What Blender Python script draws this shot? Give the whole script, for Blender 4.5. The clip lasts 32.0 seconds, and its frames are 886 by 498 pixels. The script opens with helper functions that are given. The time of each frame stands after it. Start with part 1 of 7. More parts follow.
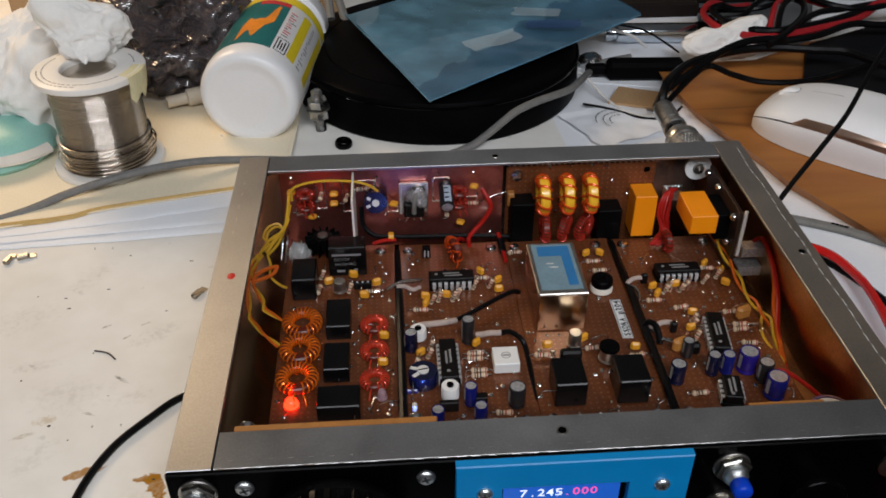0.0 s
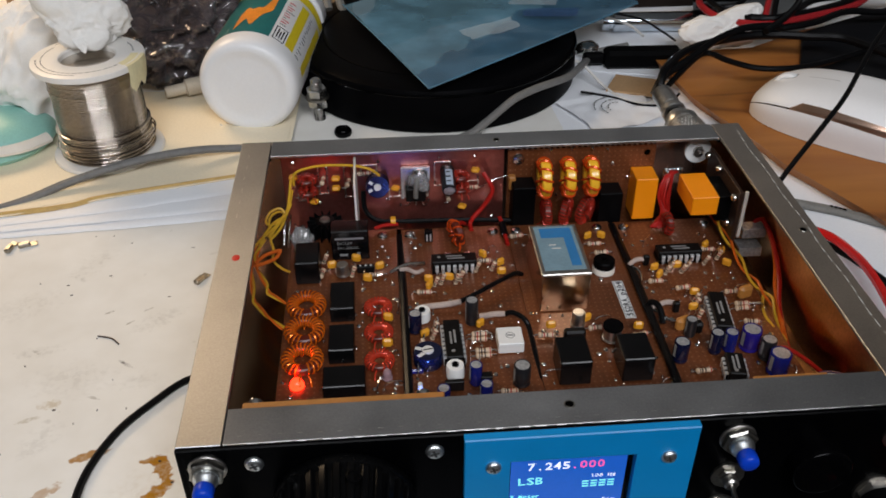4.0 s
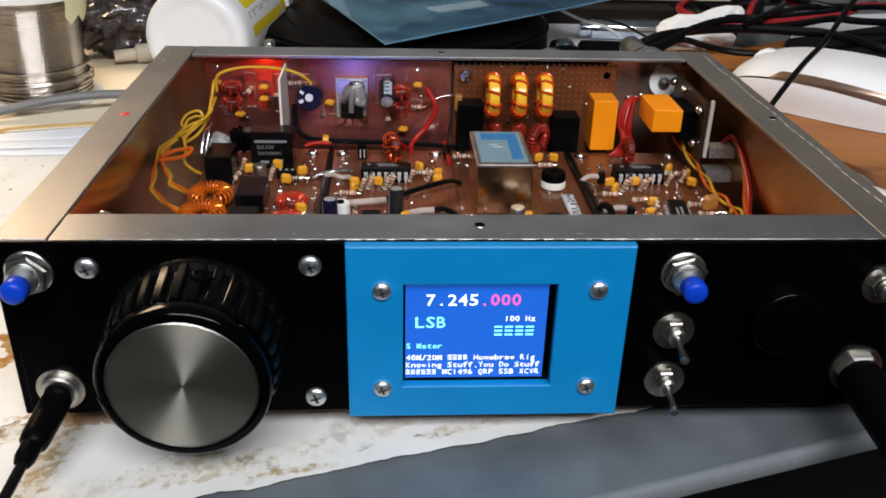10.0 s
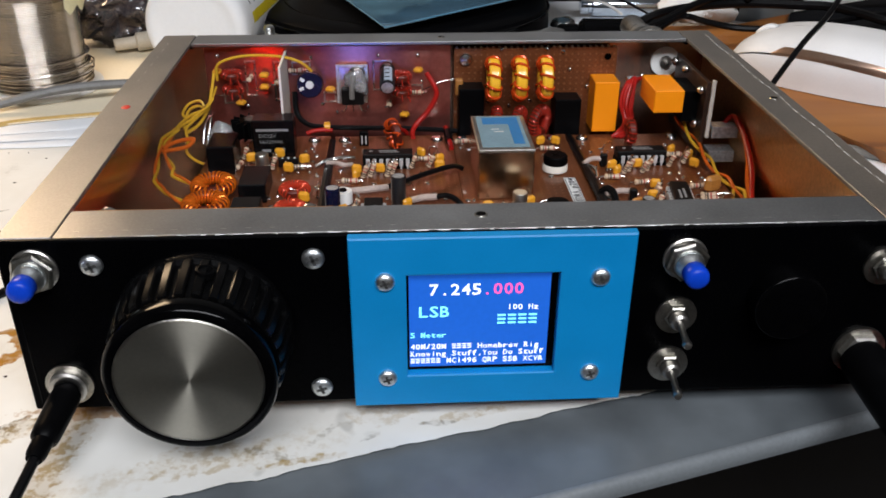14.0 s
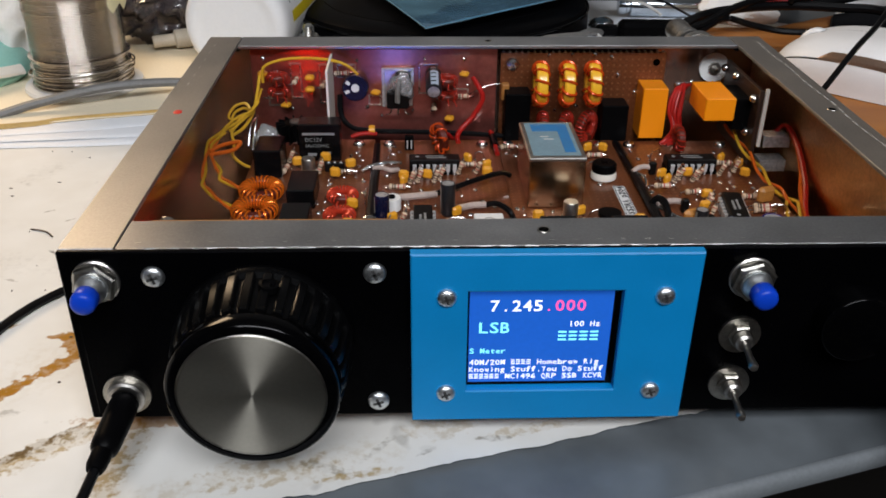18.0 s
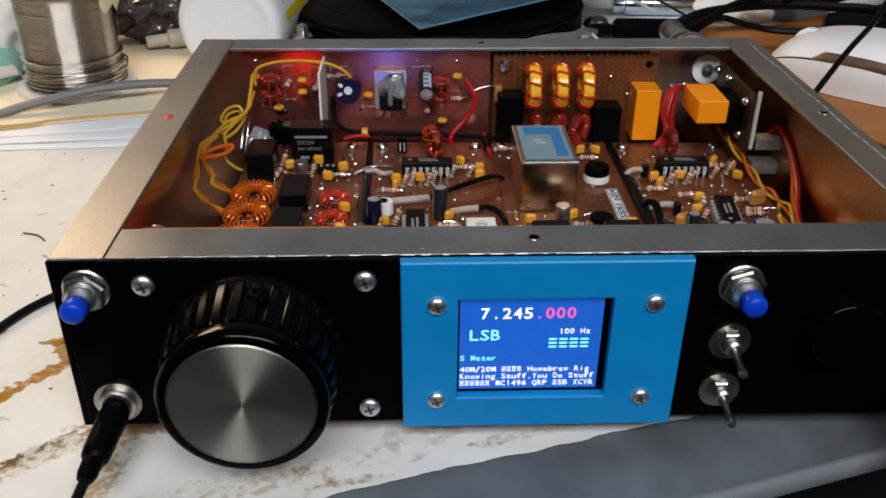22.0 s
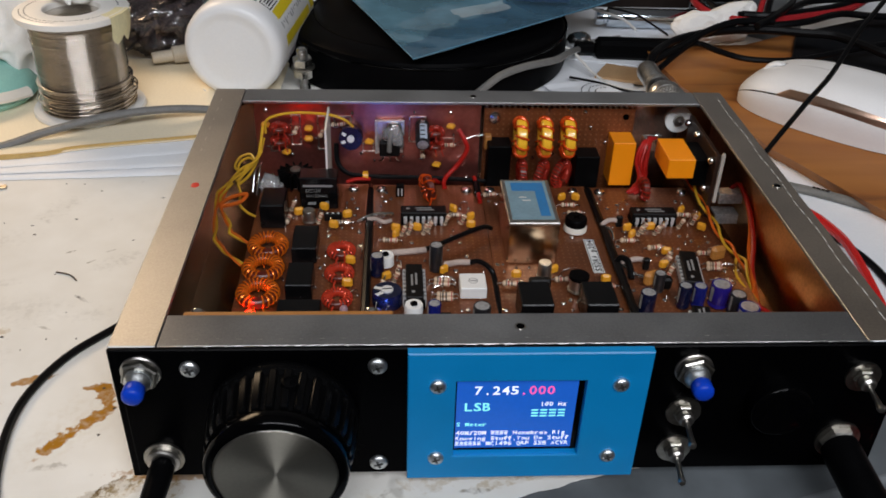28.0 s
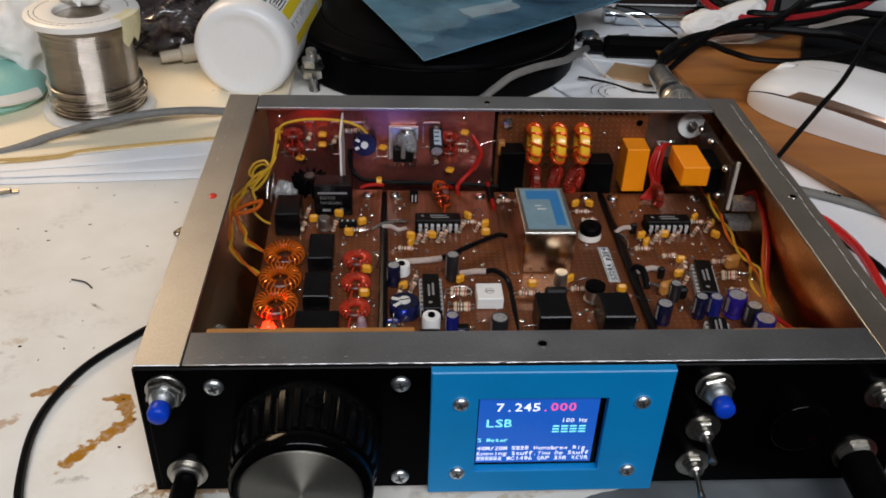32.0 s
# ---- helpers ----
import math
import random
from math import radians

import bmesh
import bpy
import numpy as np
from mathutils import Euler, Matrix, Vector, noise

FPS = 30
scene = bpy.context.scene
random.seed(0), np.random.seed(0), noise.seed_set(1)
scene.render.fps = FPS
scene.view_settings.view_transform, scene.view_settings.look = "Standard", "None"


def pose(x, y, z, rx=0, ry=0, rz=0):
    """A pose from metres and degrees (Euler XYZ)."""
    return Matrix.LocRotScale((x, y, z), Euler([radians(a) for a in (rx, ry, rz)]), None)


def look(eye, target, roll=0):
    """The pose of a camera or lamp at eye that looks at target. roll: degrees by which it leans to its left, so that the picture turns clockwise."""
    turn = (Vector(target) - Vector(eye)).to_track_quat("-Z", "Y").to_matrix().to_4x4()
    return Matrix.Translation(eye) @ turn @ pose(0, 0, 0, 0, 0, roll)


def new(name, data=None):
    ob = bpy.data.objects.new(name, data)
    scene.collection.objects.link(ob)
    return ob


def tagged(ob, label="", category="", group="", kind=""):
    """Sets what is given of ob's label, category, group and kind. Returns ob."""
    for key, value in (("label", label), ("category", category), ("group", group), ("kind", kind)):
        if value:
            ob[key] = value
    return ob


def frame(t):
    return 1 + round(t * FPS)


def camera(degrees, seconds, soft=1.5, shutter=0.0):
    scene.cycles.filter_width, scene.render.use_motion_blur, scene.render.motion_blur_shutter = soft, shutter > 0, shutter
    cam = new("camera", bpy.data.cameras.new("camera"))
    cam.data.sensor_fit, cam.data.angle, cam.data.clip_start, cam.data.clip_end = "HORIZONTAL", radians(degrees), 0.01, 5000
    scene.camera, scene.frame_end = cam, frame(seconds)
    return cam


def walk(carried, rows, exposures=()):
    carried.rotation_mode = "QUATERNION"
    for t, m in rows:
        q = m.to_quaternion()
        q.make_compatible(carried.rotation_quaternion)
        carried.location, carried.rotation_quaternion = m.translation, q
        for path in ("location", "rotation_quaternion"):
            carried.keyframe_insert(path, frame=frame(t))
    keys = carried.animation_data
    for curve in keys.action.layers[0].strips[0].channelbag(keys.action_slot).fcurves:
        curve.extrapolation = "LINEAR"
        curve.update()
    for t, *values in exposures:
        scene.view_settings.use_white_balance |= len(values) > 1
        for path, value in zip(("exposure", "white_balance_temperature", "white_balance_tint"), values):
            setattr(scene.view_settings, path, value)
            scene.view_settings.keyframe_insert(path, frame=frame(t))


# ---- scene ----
cam = camera(53.4, 32.0, soft=1.75)
# seconds, eye, target, roll
PATH = [
    (0, (0.06828, -0.17151, 0.24749), (0.07839, -0.01512, 0.13549), -0.2),
    (0.5, (0.06837, -0.17113, 0.2472), (0.07887, -0.01464, 0.13549), -0.1),
    (1, (0.06712, -0.17113, 0.24768), (0.07839, -0.01473, 0.13588), -0),
    (1.5, (0.0676, -0.17084, 0.2472), (0.07945, -0.01464, 0.13521), 0.2),
    (2, (0.06857, -0.17093, 0.24614), (0.07993, -0.01454, 0.13424), -0.2),
    (2.5, (0.0676, -0.17132, 0.24634), (0.07945, -0.01493, 0.13453), -0),
    (4.5, (0.06365, -0.17729, 0.24114), (0.07511, -0.02109, 0.12904), -0.4),
    (5, (0.06577, -0.17738, 0.23892), (0.07791, -0.02138, 0.12654), 0.1),
    (5.5, (0.07136, -0.18586, 0.22804), (0.08446, -0.03082, 0.1145), 0.5),
    (6, (0.07492, -0.20319, 0.20666), (0.09129, -0.04276, 0.1014), 2.3),
    (6.5, (0.07675, -0.19395, 0.1667), (0.09418, -0.02629, 0.07338), 3.8),
    (7, (0.08099, -0.18778, 0.14262), (0.09697, -0.01733, 0.05431), 3.2),
    (7.5, (0.09004, -0.18769, 0.14185), (0.10362, -0.01589, 0.05595), 2.6),
    (8, (0.09707, -0.18875, 0.14589), (0.11113, -0.01647, 0.06096), 2.3),
    (8.5, (0.09726, -0.19279, 0.14233), (0.11103, -0.02032, 0.05778), 2.1),
    (9, (0.09591, -0.19173, 0.14252), (0.10911, -0.01974, 0.05691), 1.9),
    (9.5, (0.09514, -0.19039, 0.14195), (0.10709, -0.01887, 0.05518), 1.8),
    (10, (0.0937, -0.18836, 0.14455), (0.10477, -0.01714, 0.05691), 1.6),
    (10.5, (0.09486, -0.18904, 0.14647), (0.10574, -0.0182, 0.05817), 1.5),
    (11, (0.09437, -0.18711, 0.14724), (0.10449, -0.01666, 0.05826), 0.9),
    (11.5, (0.0964, -0.18923, 0.15013), (0.1068, -0.01916, 0.06028), 0.6),
    (12, (0.09601, -0.18933, 0.14975), (0.10641, -0.01936, 0.0599), 0.2),
    (12.5, (0.0963, -0.18952, 0.14878), (0.10651, -0.01974, 0.05845), 0.1),
    (13, (0.09486, -0.18875, 0.14878), (0.10516, -0.01907, 0.05817), 0.1),
    (13.5, (0.09466, -0.18807, 0.14772), (0.10468, -0.01878, 0.05643), 0.2),
    (15.5, (0.09341, -0.18634, 0.14888), (0.10208, -0.0181, 0.05557), 0.4),
    (16, (0.09168, -0.18518, 0.14965), (0.09977, -0.01695, 0.05614), 0.4),
    (16.5, (0.09023, -0.18461, 0.14917), (0.09794, -0.01637, 0.05566), 0.4),
    (17, (0.08696, -0.18307, 0.15013), (0.09399, -0.01502, 0.05634), 0.5),
    (17.5, (0.08542, -0.18364, 0.15177), (0.09187, -0.0156, 0.05788), 0.5),
    (18, (0.08397, -0.18239, 0.15148), (0.08985, -0.01416, 0.05788), 0.5),
    (18.5, (0.0834, -0.1821, 0.15283), (0.08869, -0.01406, 0.05874), 0.5),
    (19, (0.08388, -0.18076, 0.15475), (0.08879, -0.013, 0.06028), 0.4),
    (19.5, (0.08243, -0.18066, 0.15475), (0.08734, -0.01281, 0.06028), 0.5),
    (20, (0.08291, -0.18085, 0.15524), (0.08802, -0.01329, 0.06057), 0.6),
    (20.5, (0.08417, -0.18104, 0.15533), (0.08956, -0.01348, 0.06067), 0.5),
    (21, (0.08426, -0.18076, 0.15524), (0.08966, -0.0129, 0.06086), 0.5),
    (21.5, (0.086, -0.18172, 0.15466), (0.09177, -0.01387, 0.06028), 0.5),
    (22, (0.08571, -0.18095, 0.15437), (0.09216, -0.01329, 0.05971), 0.5),
    (22.5, (0.08407, -0.18076, 0.15427), (0.09033, -0.013, 0.0598), 0.4),
    (23, (0.07791, -0.17931, 0.16843), (0.08378, -0.01194, 0.07328), 0.1),
    (23.5, (0.07357, -0.18518, 0.20589), (0.07887, -0.0183, 0.10988), -0.2),
    (24, (0.07945, -0.19337, 0.20512), (0.0859, -0.02745, 0.10747), 0.1),
    (24.5, (0.07858, -0.19424, 0.20579), (0.086, -0.02918, 0.1067), 0.4),
    (25, (0.08089, -0.19626, 0.20435), (0.08946, -0.03226, 0.10381), 0.7),
    (25.5, (0.07935, -0.1951, 0.20531), (0.08869, -0.03178, 0.10362), 1),
    (27.5, (0.07945, -0.19231, 0.20791), (0.08985, -0.0311, 0.10314), 1.7),
    (28, (0.07868, -0.19183, 0.20801), (0.08946, -0.03082, 0.10285), 2),
    (28.5, (0.07848, -0.19183, 0.20782), (0.08927, -0.03091, 0.10246), 1.9),
    (29, (0.07733, -0.19125, 0.20868), (0.08908, -0.0311, 0.10237), 2.4),
    (29.5, (0.07771, -0.1899, 0.21061), (0.08994, -0.03024, 0.10362), 2.7),
    (30, (0.07839, -0.18952, 0.2107), (0.09023, -0.02985, 0.10372), 2.5),
    (30.5, (0.07714, -0.19, 0.20791), (0.08888, -0.03072, 0.10025), 2.4),
    (31, (0.07656, -0.18788, 0.21147), (0.08783, -0.02899, 0.10323), 2.2),
    (31.5, (0.0756, -0.18817, 0.21282), (0.08725, -0.02908, 0.10477), 2.2),
    (32, (0.07136, -0.18682, 0.21619), (0.08272, -0.02764, 0.10824), 2.2),
]
walk(cam, [(t, look(e, g, r)) for t, e, g, r in PATH], [(0, -0.54), (2, -0.52), (5, -0.46), (6, -0.36), (7, -0.12), (9, 0.06), (13, 0.02), (19, -0.26), (22.5, -0.28), (23.5, -0.38), (28, -0.45), (32, -0.47)])

# ---- world and lights ----
world = bpy.data.worlds.new("world")
scene.world = world
world.use_nodes = True
world.node_tree.nodes["Background"].inputs[0].default_value = (0.75, 0.82, 1.0, 1)
world.node_tree.nodes["Background"].inputs[1].default_value = 0.03


def area_lamp(name, eye, target, sx, sy, watts, colour):
    data = bpy.data.lights.new(name, "AREA")
    data.shape, data.size, data.size_y = "RECTANGLE", sx, sy
    data.energy, data.color = watts, colour
    ob = new(name, data)
    ob.matrix_world = look(eye, target)
    return ob


area_lamp("ceiling_lamp_light", (0.2, -1.02, 1.12), (0.1, 0.1, 0), 1.2, 0.4, 29.0, (0.915, 0.94, 1.0))
area_lamp("bench_lamp_light", (-0.40, 0.62, 0.45), (-0.19, 0.27, 0), 0.26, 0.2, 3.6, (1.0, 0.72, 0.45))


# ---- materials ----
def material(name, colour, rough=0.5, metal=0.0, vary=0.12, size=60.0, bump=0.0, fine=900.0, other=None, emit=0.0, alpha=1.0, trans=0.0, coat=0.0, aniso=0.0, spec=0.5, brushed=None):
    """Principled surface with variation at two scales. size, fine: noise cycles per metre."""
    m = bpy.data.materials.new(name)
    m.use_nodes = True
    n, l = m.node_tree.nodes, m.node_tree.links
    b = n["Principled BSDF"]
    co = n.new("ShaderNodeTexCoord")
    big, small = n.new("ShaderNodeTexNoise"), n.new("ShaderNodeTexNoise")
    big.inputs["Scale"].default_value, small.inputs["Scale"].default_value = size, fine
    big.inputs["Detail"].default_value, small.inputs["Detail"].default_value = 5, 3
    for t in (big, small):
        l.new(co.outputs["Object"], t.inputs["Vector"])
    add = n.new("ShaderNodeMath")
    add.operation = "ADD"
    l.new(big.outputs["Fac"], add.inputs[0])
    l.new(small.outputs["Fac"], add.inputs[1])
    ramp = n.new("ShaderNodeMapRange")
    ramp.inputs["From Min"].default_value, ramp.inputs["From Max"].default_value = 0.7, 1.3
    l.new(add.outputs[0], ramp.inputs["Value"])
    mix = n.new("ShaderNodeMix")
    mix.data_type = "RGBA"
    lo = other or [c * (1 - vary) for c in colour]
    hi = [min(1, c * (1 + vary)) for c in colour]
    mix.inputs[6].default_value, mix.inputs[7].default_value = (*lo, 1), (*hi, 1)
    l.new(ramp.outputs[0], mix.inputs[0])
    l.new(mix.outputs[2], b.inputs["Base Color"])
    rr = n.new("ShaderNodeMapRange")
    rr.inputs["To Min"].default_value, rr.inputs["To Max"].default_value = max(0.02, rough * 0.82), min(1, rough * 1.18)
    l.new(big.outputs["Fac"], rr.inputs["Value"])
    l.new(rr.outputs[0], b.inputs["Roughness"])
    b.inputs["Metallic"].default_value = metal
    b.inputs["Specular IOR Level"].default_value = spec
    b.inputs["Coat Weight"].default_value = coat
    b.inputs["Transmission Weight"].default_value = trans
    b.inputs["Alpha"].default_value = alpha
    if aniso:
        b.inputs["Anisotropic"].default_value = aniso
        tan = n.new("ShaderNodeTangent")
        b.inputs["Anisotropic Rotation"].default_value = 0.25
        tan.direction_type, tan.axis = "RADIAL", "Z"
        l.new(tan.outputs[0], b.inputs["Tangent"])
    if brushed:
        along = n.new("ShaderNodeCombineXYZ")
        for k in range(3):
            along.inputs[k].default_value = brushed[k]
        b.inputs["Anisotropic"].default_value = brushed[3] if len(brushed) > 3 else 0.7
        l.new(along.outputs[0], b.inputs["Tangent"])
    if bump:
        bp = n.new("ShaderNodeBump")
        bp.inputs["Strength"].default_value, bp.inputs["Distance"].default_value = bump, 0.0006
        l.new(add.outputs[0], bp.inputs["Height"])
        l.new(bp.outputs[0], b.inputs["Normal"])
    if emit:
        b.inputs["Emission Color"].default_value = (*colour, 1)
        b.inputs["Emission Strength"].default_value = emit
    return m


def wire_finish(name, colour, rough=0.35):
    return material(name, colour, rough, vary=0.15, size=200, spec=0.28)


# same aluminium twice; the side flanges' base is lightened to suit their reflections
ALU_ACROSS = material("brushed aluminium, grain across", (0.36, 0.355, 0.35), 0.40, 1.0, 0.12, 45, 0.08, 1500, brushed=(0, 1, 0))
ALU_ALONG = material("brushed aluminium, grain along", (0.40, 0.403, 0.415), 0.48, 1.0, 0.12, 45, 0.08, 1500, brushed=(1, 0, 0))
SLOT_DARK = material("shaded screw recess", (0.09, 0.09, 0.09), 0.5, 0.6, 0.2, 500)
NUT = material("worn nickel nut", (0.36, 0.345, 0.31), 0.32, 1.0, 0.3, 500, 0.1, 2500)
SCREW = material("bright zinc screw", (0.74, 0.77, 0.78), 0.36, 1.0, 0.2, 500, 0.15, 2500)
# inner faces are one aluminium; their tints stand in for warm reflections
ALU_IN = material("inner metal tinted for reflections", (0.27, 0.18, 0.125), 0.2, 1.0, 0.2, 30, 0.03, 900)
ALU_BACK = material("brushed inner back wall, reflection tint", (0.42, 0.27, 0.21), 0.26, 1.0, 0.12, 30, 0.03, 900, brushed=(0, 0, 1, 0.9))
ALU_EAST = material("inner side wall tinted as if reflecting boards", (0.88, 0.54, 0.27), 0.3, 1.0, 0.2, 30, 0.03, 900, brushed=(0, 1, 0, 0.95))
ALU_SIDE = material("brushed inner side wall, reflection tint", (0.95, 0.82, 0.64), 0.24, 1.0, 0.12, 30, 0.03, 900, brushed=(0, 1, 0, 0.97))
BLACK = material("black satin paint", (0.0008, 0.0008, 0.001), 0.26, 0, 0.4, 50, 0.02, 2500, spec=0.025)
BLACK_PLASTIC = material("black moulded plastic", (0.0022, 0.0022, 0.0025), 0.4, 0, 0.3, 90, 0.03, 2500, spec=0.045)
KNOB_BLACK = material("ribbed knob plastic", (0.002, 0.002, 0.0022), 0.28, 0, 0.3, 90, 0.02, 1500, spec=0.15)
BLACK_GLOSS = material("gloss black plastic", (0.001, 0.001, 0.0012), 0.12, 0, 0.3, 90, 0.01, 900, spec=0.10)
RUBBER = material("black rubber", (0.012, 0.012, 0.013), 0.5, 0, 0.3, 100, 0.1, 2500)
BLUE_PLATE = material("printed blue plastic", (0.0, 0.228, 0.55), 0.42, 0, 0.06, 70, 0.05, 3000)
BLUE_CAP = material("blue button plastic", (0.004, 0.05, 0.52), 0.34, 0, 0.05, spec=0.25)
STEEL = material("plated steel", (0.66, 0.66, 0.65), 0.22, 1.0, 0.15, 300, 0.04, 2500)
NICKEL = material("dull nickel", (0.50, 0.48, 0.45), 0.34, 1.0, 0.2, 300, 0.06, 2500)
GOLD_WIRE = material("red-gold enamelled wire", (0.88, 0.19, 0.014), 0.24, 0.55, 0.12, 400)
CORE_DARK = material("dark red iron core", (0.10, 0.012, 0.005), 0.4, 0, 0.15, 200, 0.05, 1500)
SOLDER = material("tinned solder", (0.74, 0.73, 0.71), 0.22, 1.0, 0.2, 400, 0.2, 1500)
SPUN = material("spun aluminium face", (0.455, 0.43, 0.365), 0.44, 1.0, 0.05, 60, 0.0, 900, aniso=0.88)
COPPER = material("polished copper clad", (0.44, 0.14, 0.115), 0.30, 1.0, 0.12, 40, 0.03, 500, other=(0.35, 0.11, 0.09), coat=0.8, brushed=(0, 0, 1))
PHENOLIC_EDGE = material("brown board edge", (0.37, 0.155, 0.036), 0.5, 0, 0.2, 200, 0.1, 2000)
PIN = material("tinned pins", (0.62, 0.62, 0.62), 0.45, 0.5, 0.15, 400)
YELLOW_CAP = material("ochre dipped ceramic", (0.72, 0.32, 0.02), 0.35, 0, 0.12, 300, 0.05, 1500)
BROWN_DISC = material("brown ceramic", (0.45, 0.19, 0.04), 0.45, 0, 0.15, 300, 0.05, 1500)
RES_BODY = material("tan resistor body", (0.58, 0.43, 0.30), 0.4, 0, 0.12, 400)
BAND_RED = material("red band", (0.35, 0.03, 0.02), 0.4)
BAND_DARK = material("dark band", (0.05, 0.03, 0.02), 0.4)
IC_BLACK = material("epoxy black", (0.005, 0.0045, 0.0045), 0.42, 0, 0.25, 200, 0.08, 3000, spec=0.14)
RELAY_BLACK = material("glossy black relay case", (0.003, 0.003, 0.0034), 0.24, 0, 0.3, 120, 0.03, 1500, spec=0.2)
CAN_TOP = material("crimped aluminium top", (0.56, 0.57, 0.58), 0.42, 0.7, 0.3, 600, 0.25, 900)
MARK = material("white print", (0.62, 0.62, 0.6), 0.6)
MARK_GREY = material("grey print", (0.22, 0.22, 0.22), 0.6)
ORANGE = material("orange relay plastic", (0.95, 0.29, 0.003), 0.42, 0, 0.05, 60, 0.02, 2500)
WHITE_PLASTIC = material("white plastic", (0.78, 0.78, 0.76), 0.4, 0, 0.04, 60, 0.02, 2000)
SLEEVE_BLUE = material("blue capacitor sleeve", (0.008, 0.012, 0.13), 0.2, 0, 0.15, 200)
SLEEVE_NAVY = material("navy capacitor sleeve", (0.005, 0.007, 0.028), 0.2, 0, 0.2, 200)
SLEEVE_BLACK = material("black capacitor sleeve", (0.015, 0.015, 0.017), 0.3, 0, 0.2, 200)
SLEEVE_VIOLET = material("violet capacitor sleeve", (0.018, 0.010, 0.16), 0.22, 0, 0.1, 200)
CORE_YELLOW = material("yellow iron core", (0.95, 0.50, 0.03), 0.3, 0, 0.1, 200, 0.05, 1500, coat=0.4)
ENAMEL = material("orange-red enamelled wire", (0.66, 0.075, 0.010), 0.2, 0.3, 0.15, 400)
ENAMEL_RED = material("deep red enamelled wire", (0.42, 0.03, 0.016), 0.22, 0.3, 0.15, 400)
ENAMEL_PINK = material("bright red enamelled wire", (0.55, 0.05, 0.022), 0.22, 0.3, 0.15, 400)
W_YELLOW = wire_finish("yellow insulation", (0.62, 0.36, 0.028))
W_ORANGE = wire_finish("orange insulation", (0.62, 0.12, 0.012))
W_RED = wire_finish("red insulation", (0.38, 0.012, 0.008))
W_BLACK = material("black insulation", (0.0035, 0.0035, 0.004), 0.34, vary=0.15, size=200, spec=0.13)
W_GREY = wire_finish("grey insulation", (0.175, 0.17, 0.155), 0.55)
W_WHITE = wire_finish("white insulation", (0.72, 0.70, 0.66), 0.45)
HEAT_GREY = wire_finish("clear heat shrink over braid", (0.45, 0.36, 0.32), 0.35)
CARD = material("off-white card", (0.75, 0.70, 0.62), 0.7, 0, 0.06, 100, 0.05, 2500)
LABEL_BLUE = material("blue tape label", (0.024, 0.175, 0.42), 0.5, 0, 0.08, 120)
LABEL_GREY = material("grey faded label", (0.17, 0.275, 0.34), 0.5, 0, 0.12, 150)
CAN_METAL = material("tinned can", (0.52, 0.385, 0.25), 0.22, 1.0, 0.12, 70)
RED_PAINT = material("red paint dot", (0.6, 0.02, 0.01), 0.5)
LIT_RED = material("lit red diode", (1.0, 0.022, 0.006), 0.3, emit=9.0)
LIT_BLUE = material("lit blue diode", (0.03, 0.33, 1.0), 0.3, emit=12.0)
SCREEN = material("lit blue screen", (0.010, 0.085, 0.42), 0.25, 0, 0.07, 30, emit=0.92)
TXT_WHITE = material("lit white text", (0.85, 0.92, 1.0), 0.5, emit=1.1)
TXT_PINK = material("lit pink text", (0.95, 0.10, 0.36), 0.5, emit=1.0)
TXT_CYAN = material("lit cyan text", (0.25, 0.95, 0.85), 0.5, emit=1.0)


def perfboard_material():
    """Brown phenolic with a 2.54 mm grid of tinned copper pads."""
    m = material("drilled brown board", (0.178, 0.054, 0.0185), 0.36, 0.3, 0.18, 60, 0.08, 1200, other=(0.115, 0.035, 0.011), coat=0.22)
    n, l = m.node_tree.nodes, m.node_tree.links
    b = n["Principled BSDF"]
    src = b.inputs["Base Color"].links[0].from_socket
    co = n["Texture Coordinate"]
    sep = n.new("ShaderNodeSeparateXYZ")
    l.new(co.outputs["Object"], sep.inputs[0])
    sq = []
    for axis in ("X", "Y"):
        k = n.new("ShaderNodeMath")
        k.operation, k.inputs[1].default_value = "MULTIPLY", 1000 / 2.54
        l.new(sep.outputs[axis], k.inputs[0])
        f = n.new("ShaderNodeMath")
        f.operation = "FRACT"
        l.new(k.outputs[0], f.inputs[0])
        s = n.new("ShaderNodeMath")
        s.operation, s.inputs[1].default_value = "SUBTRACT", 0.5
        l.new(f.outputs[0], s.inputs[0])
        p = n.new("ShaderNodeMath")
        p.operation = "MULTIPLY"
        l.new(s.outputs[0], p.inputs[0])
        l.new(s.outputs[0], p.inputs[1])
        sq.append(p)
    d = n.new("ShaderNodeMath")
    d.operation = "ADD"
    l.new(sq[0].outputs[0], d.inputs[0])
    l.new(sq[1].outputs[0], d.inputs[1])
    dot = n.new("ShaderNodeMapRange")
    dot.inputs["From Min"].default_value, dot.inputs["From Max"].default_value = 0.036, 0.020
    l.new(d.outputs[0], dot.inputs["Value"])
    mix = n.new("ShaderNodeMix")
    mix.data_type = "RGBA"
    mix.inputs[7].default_value = (0.25, 0.10, 0.046, 1)
    l.new(dot.outputs[0], mix.inputs[0])
    l.new(src, mix.inputs[6])
    l.new(mix.outputs[2], b.inputs["Base Color"])
    return m


BOARD = perfboard_material()

# ---- mesh kit; lengths below in millimetres ----
MM = 0.001


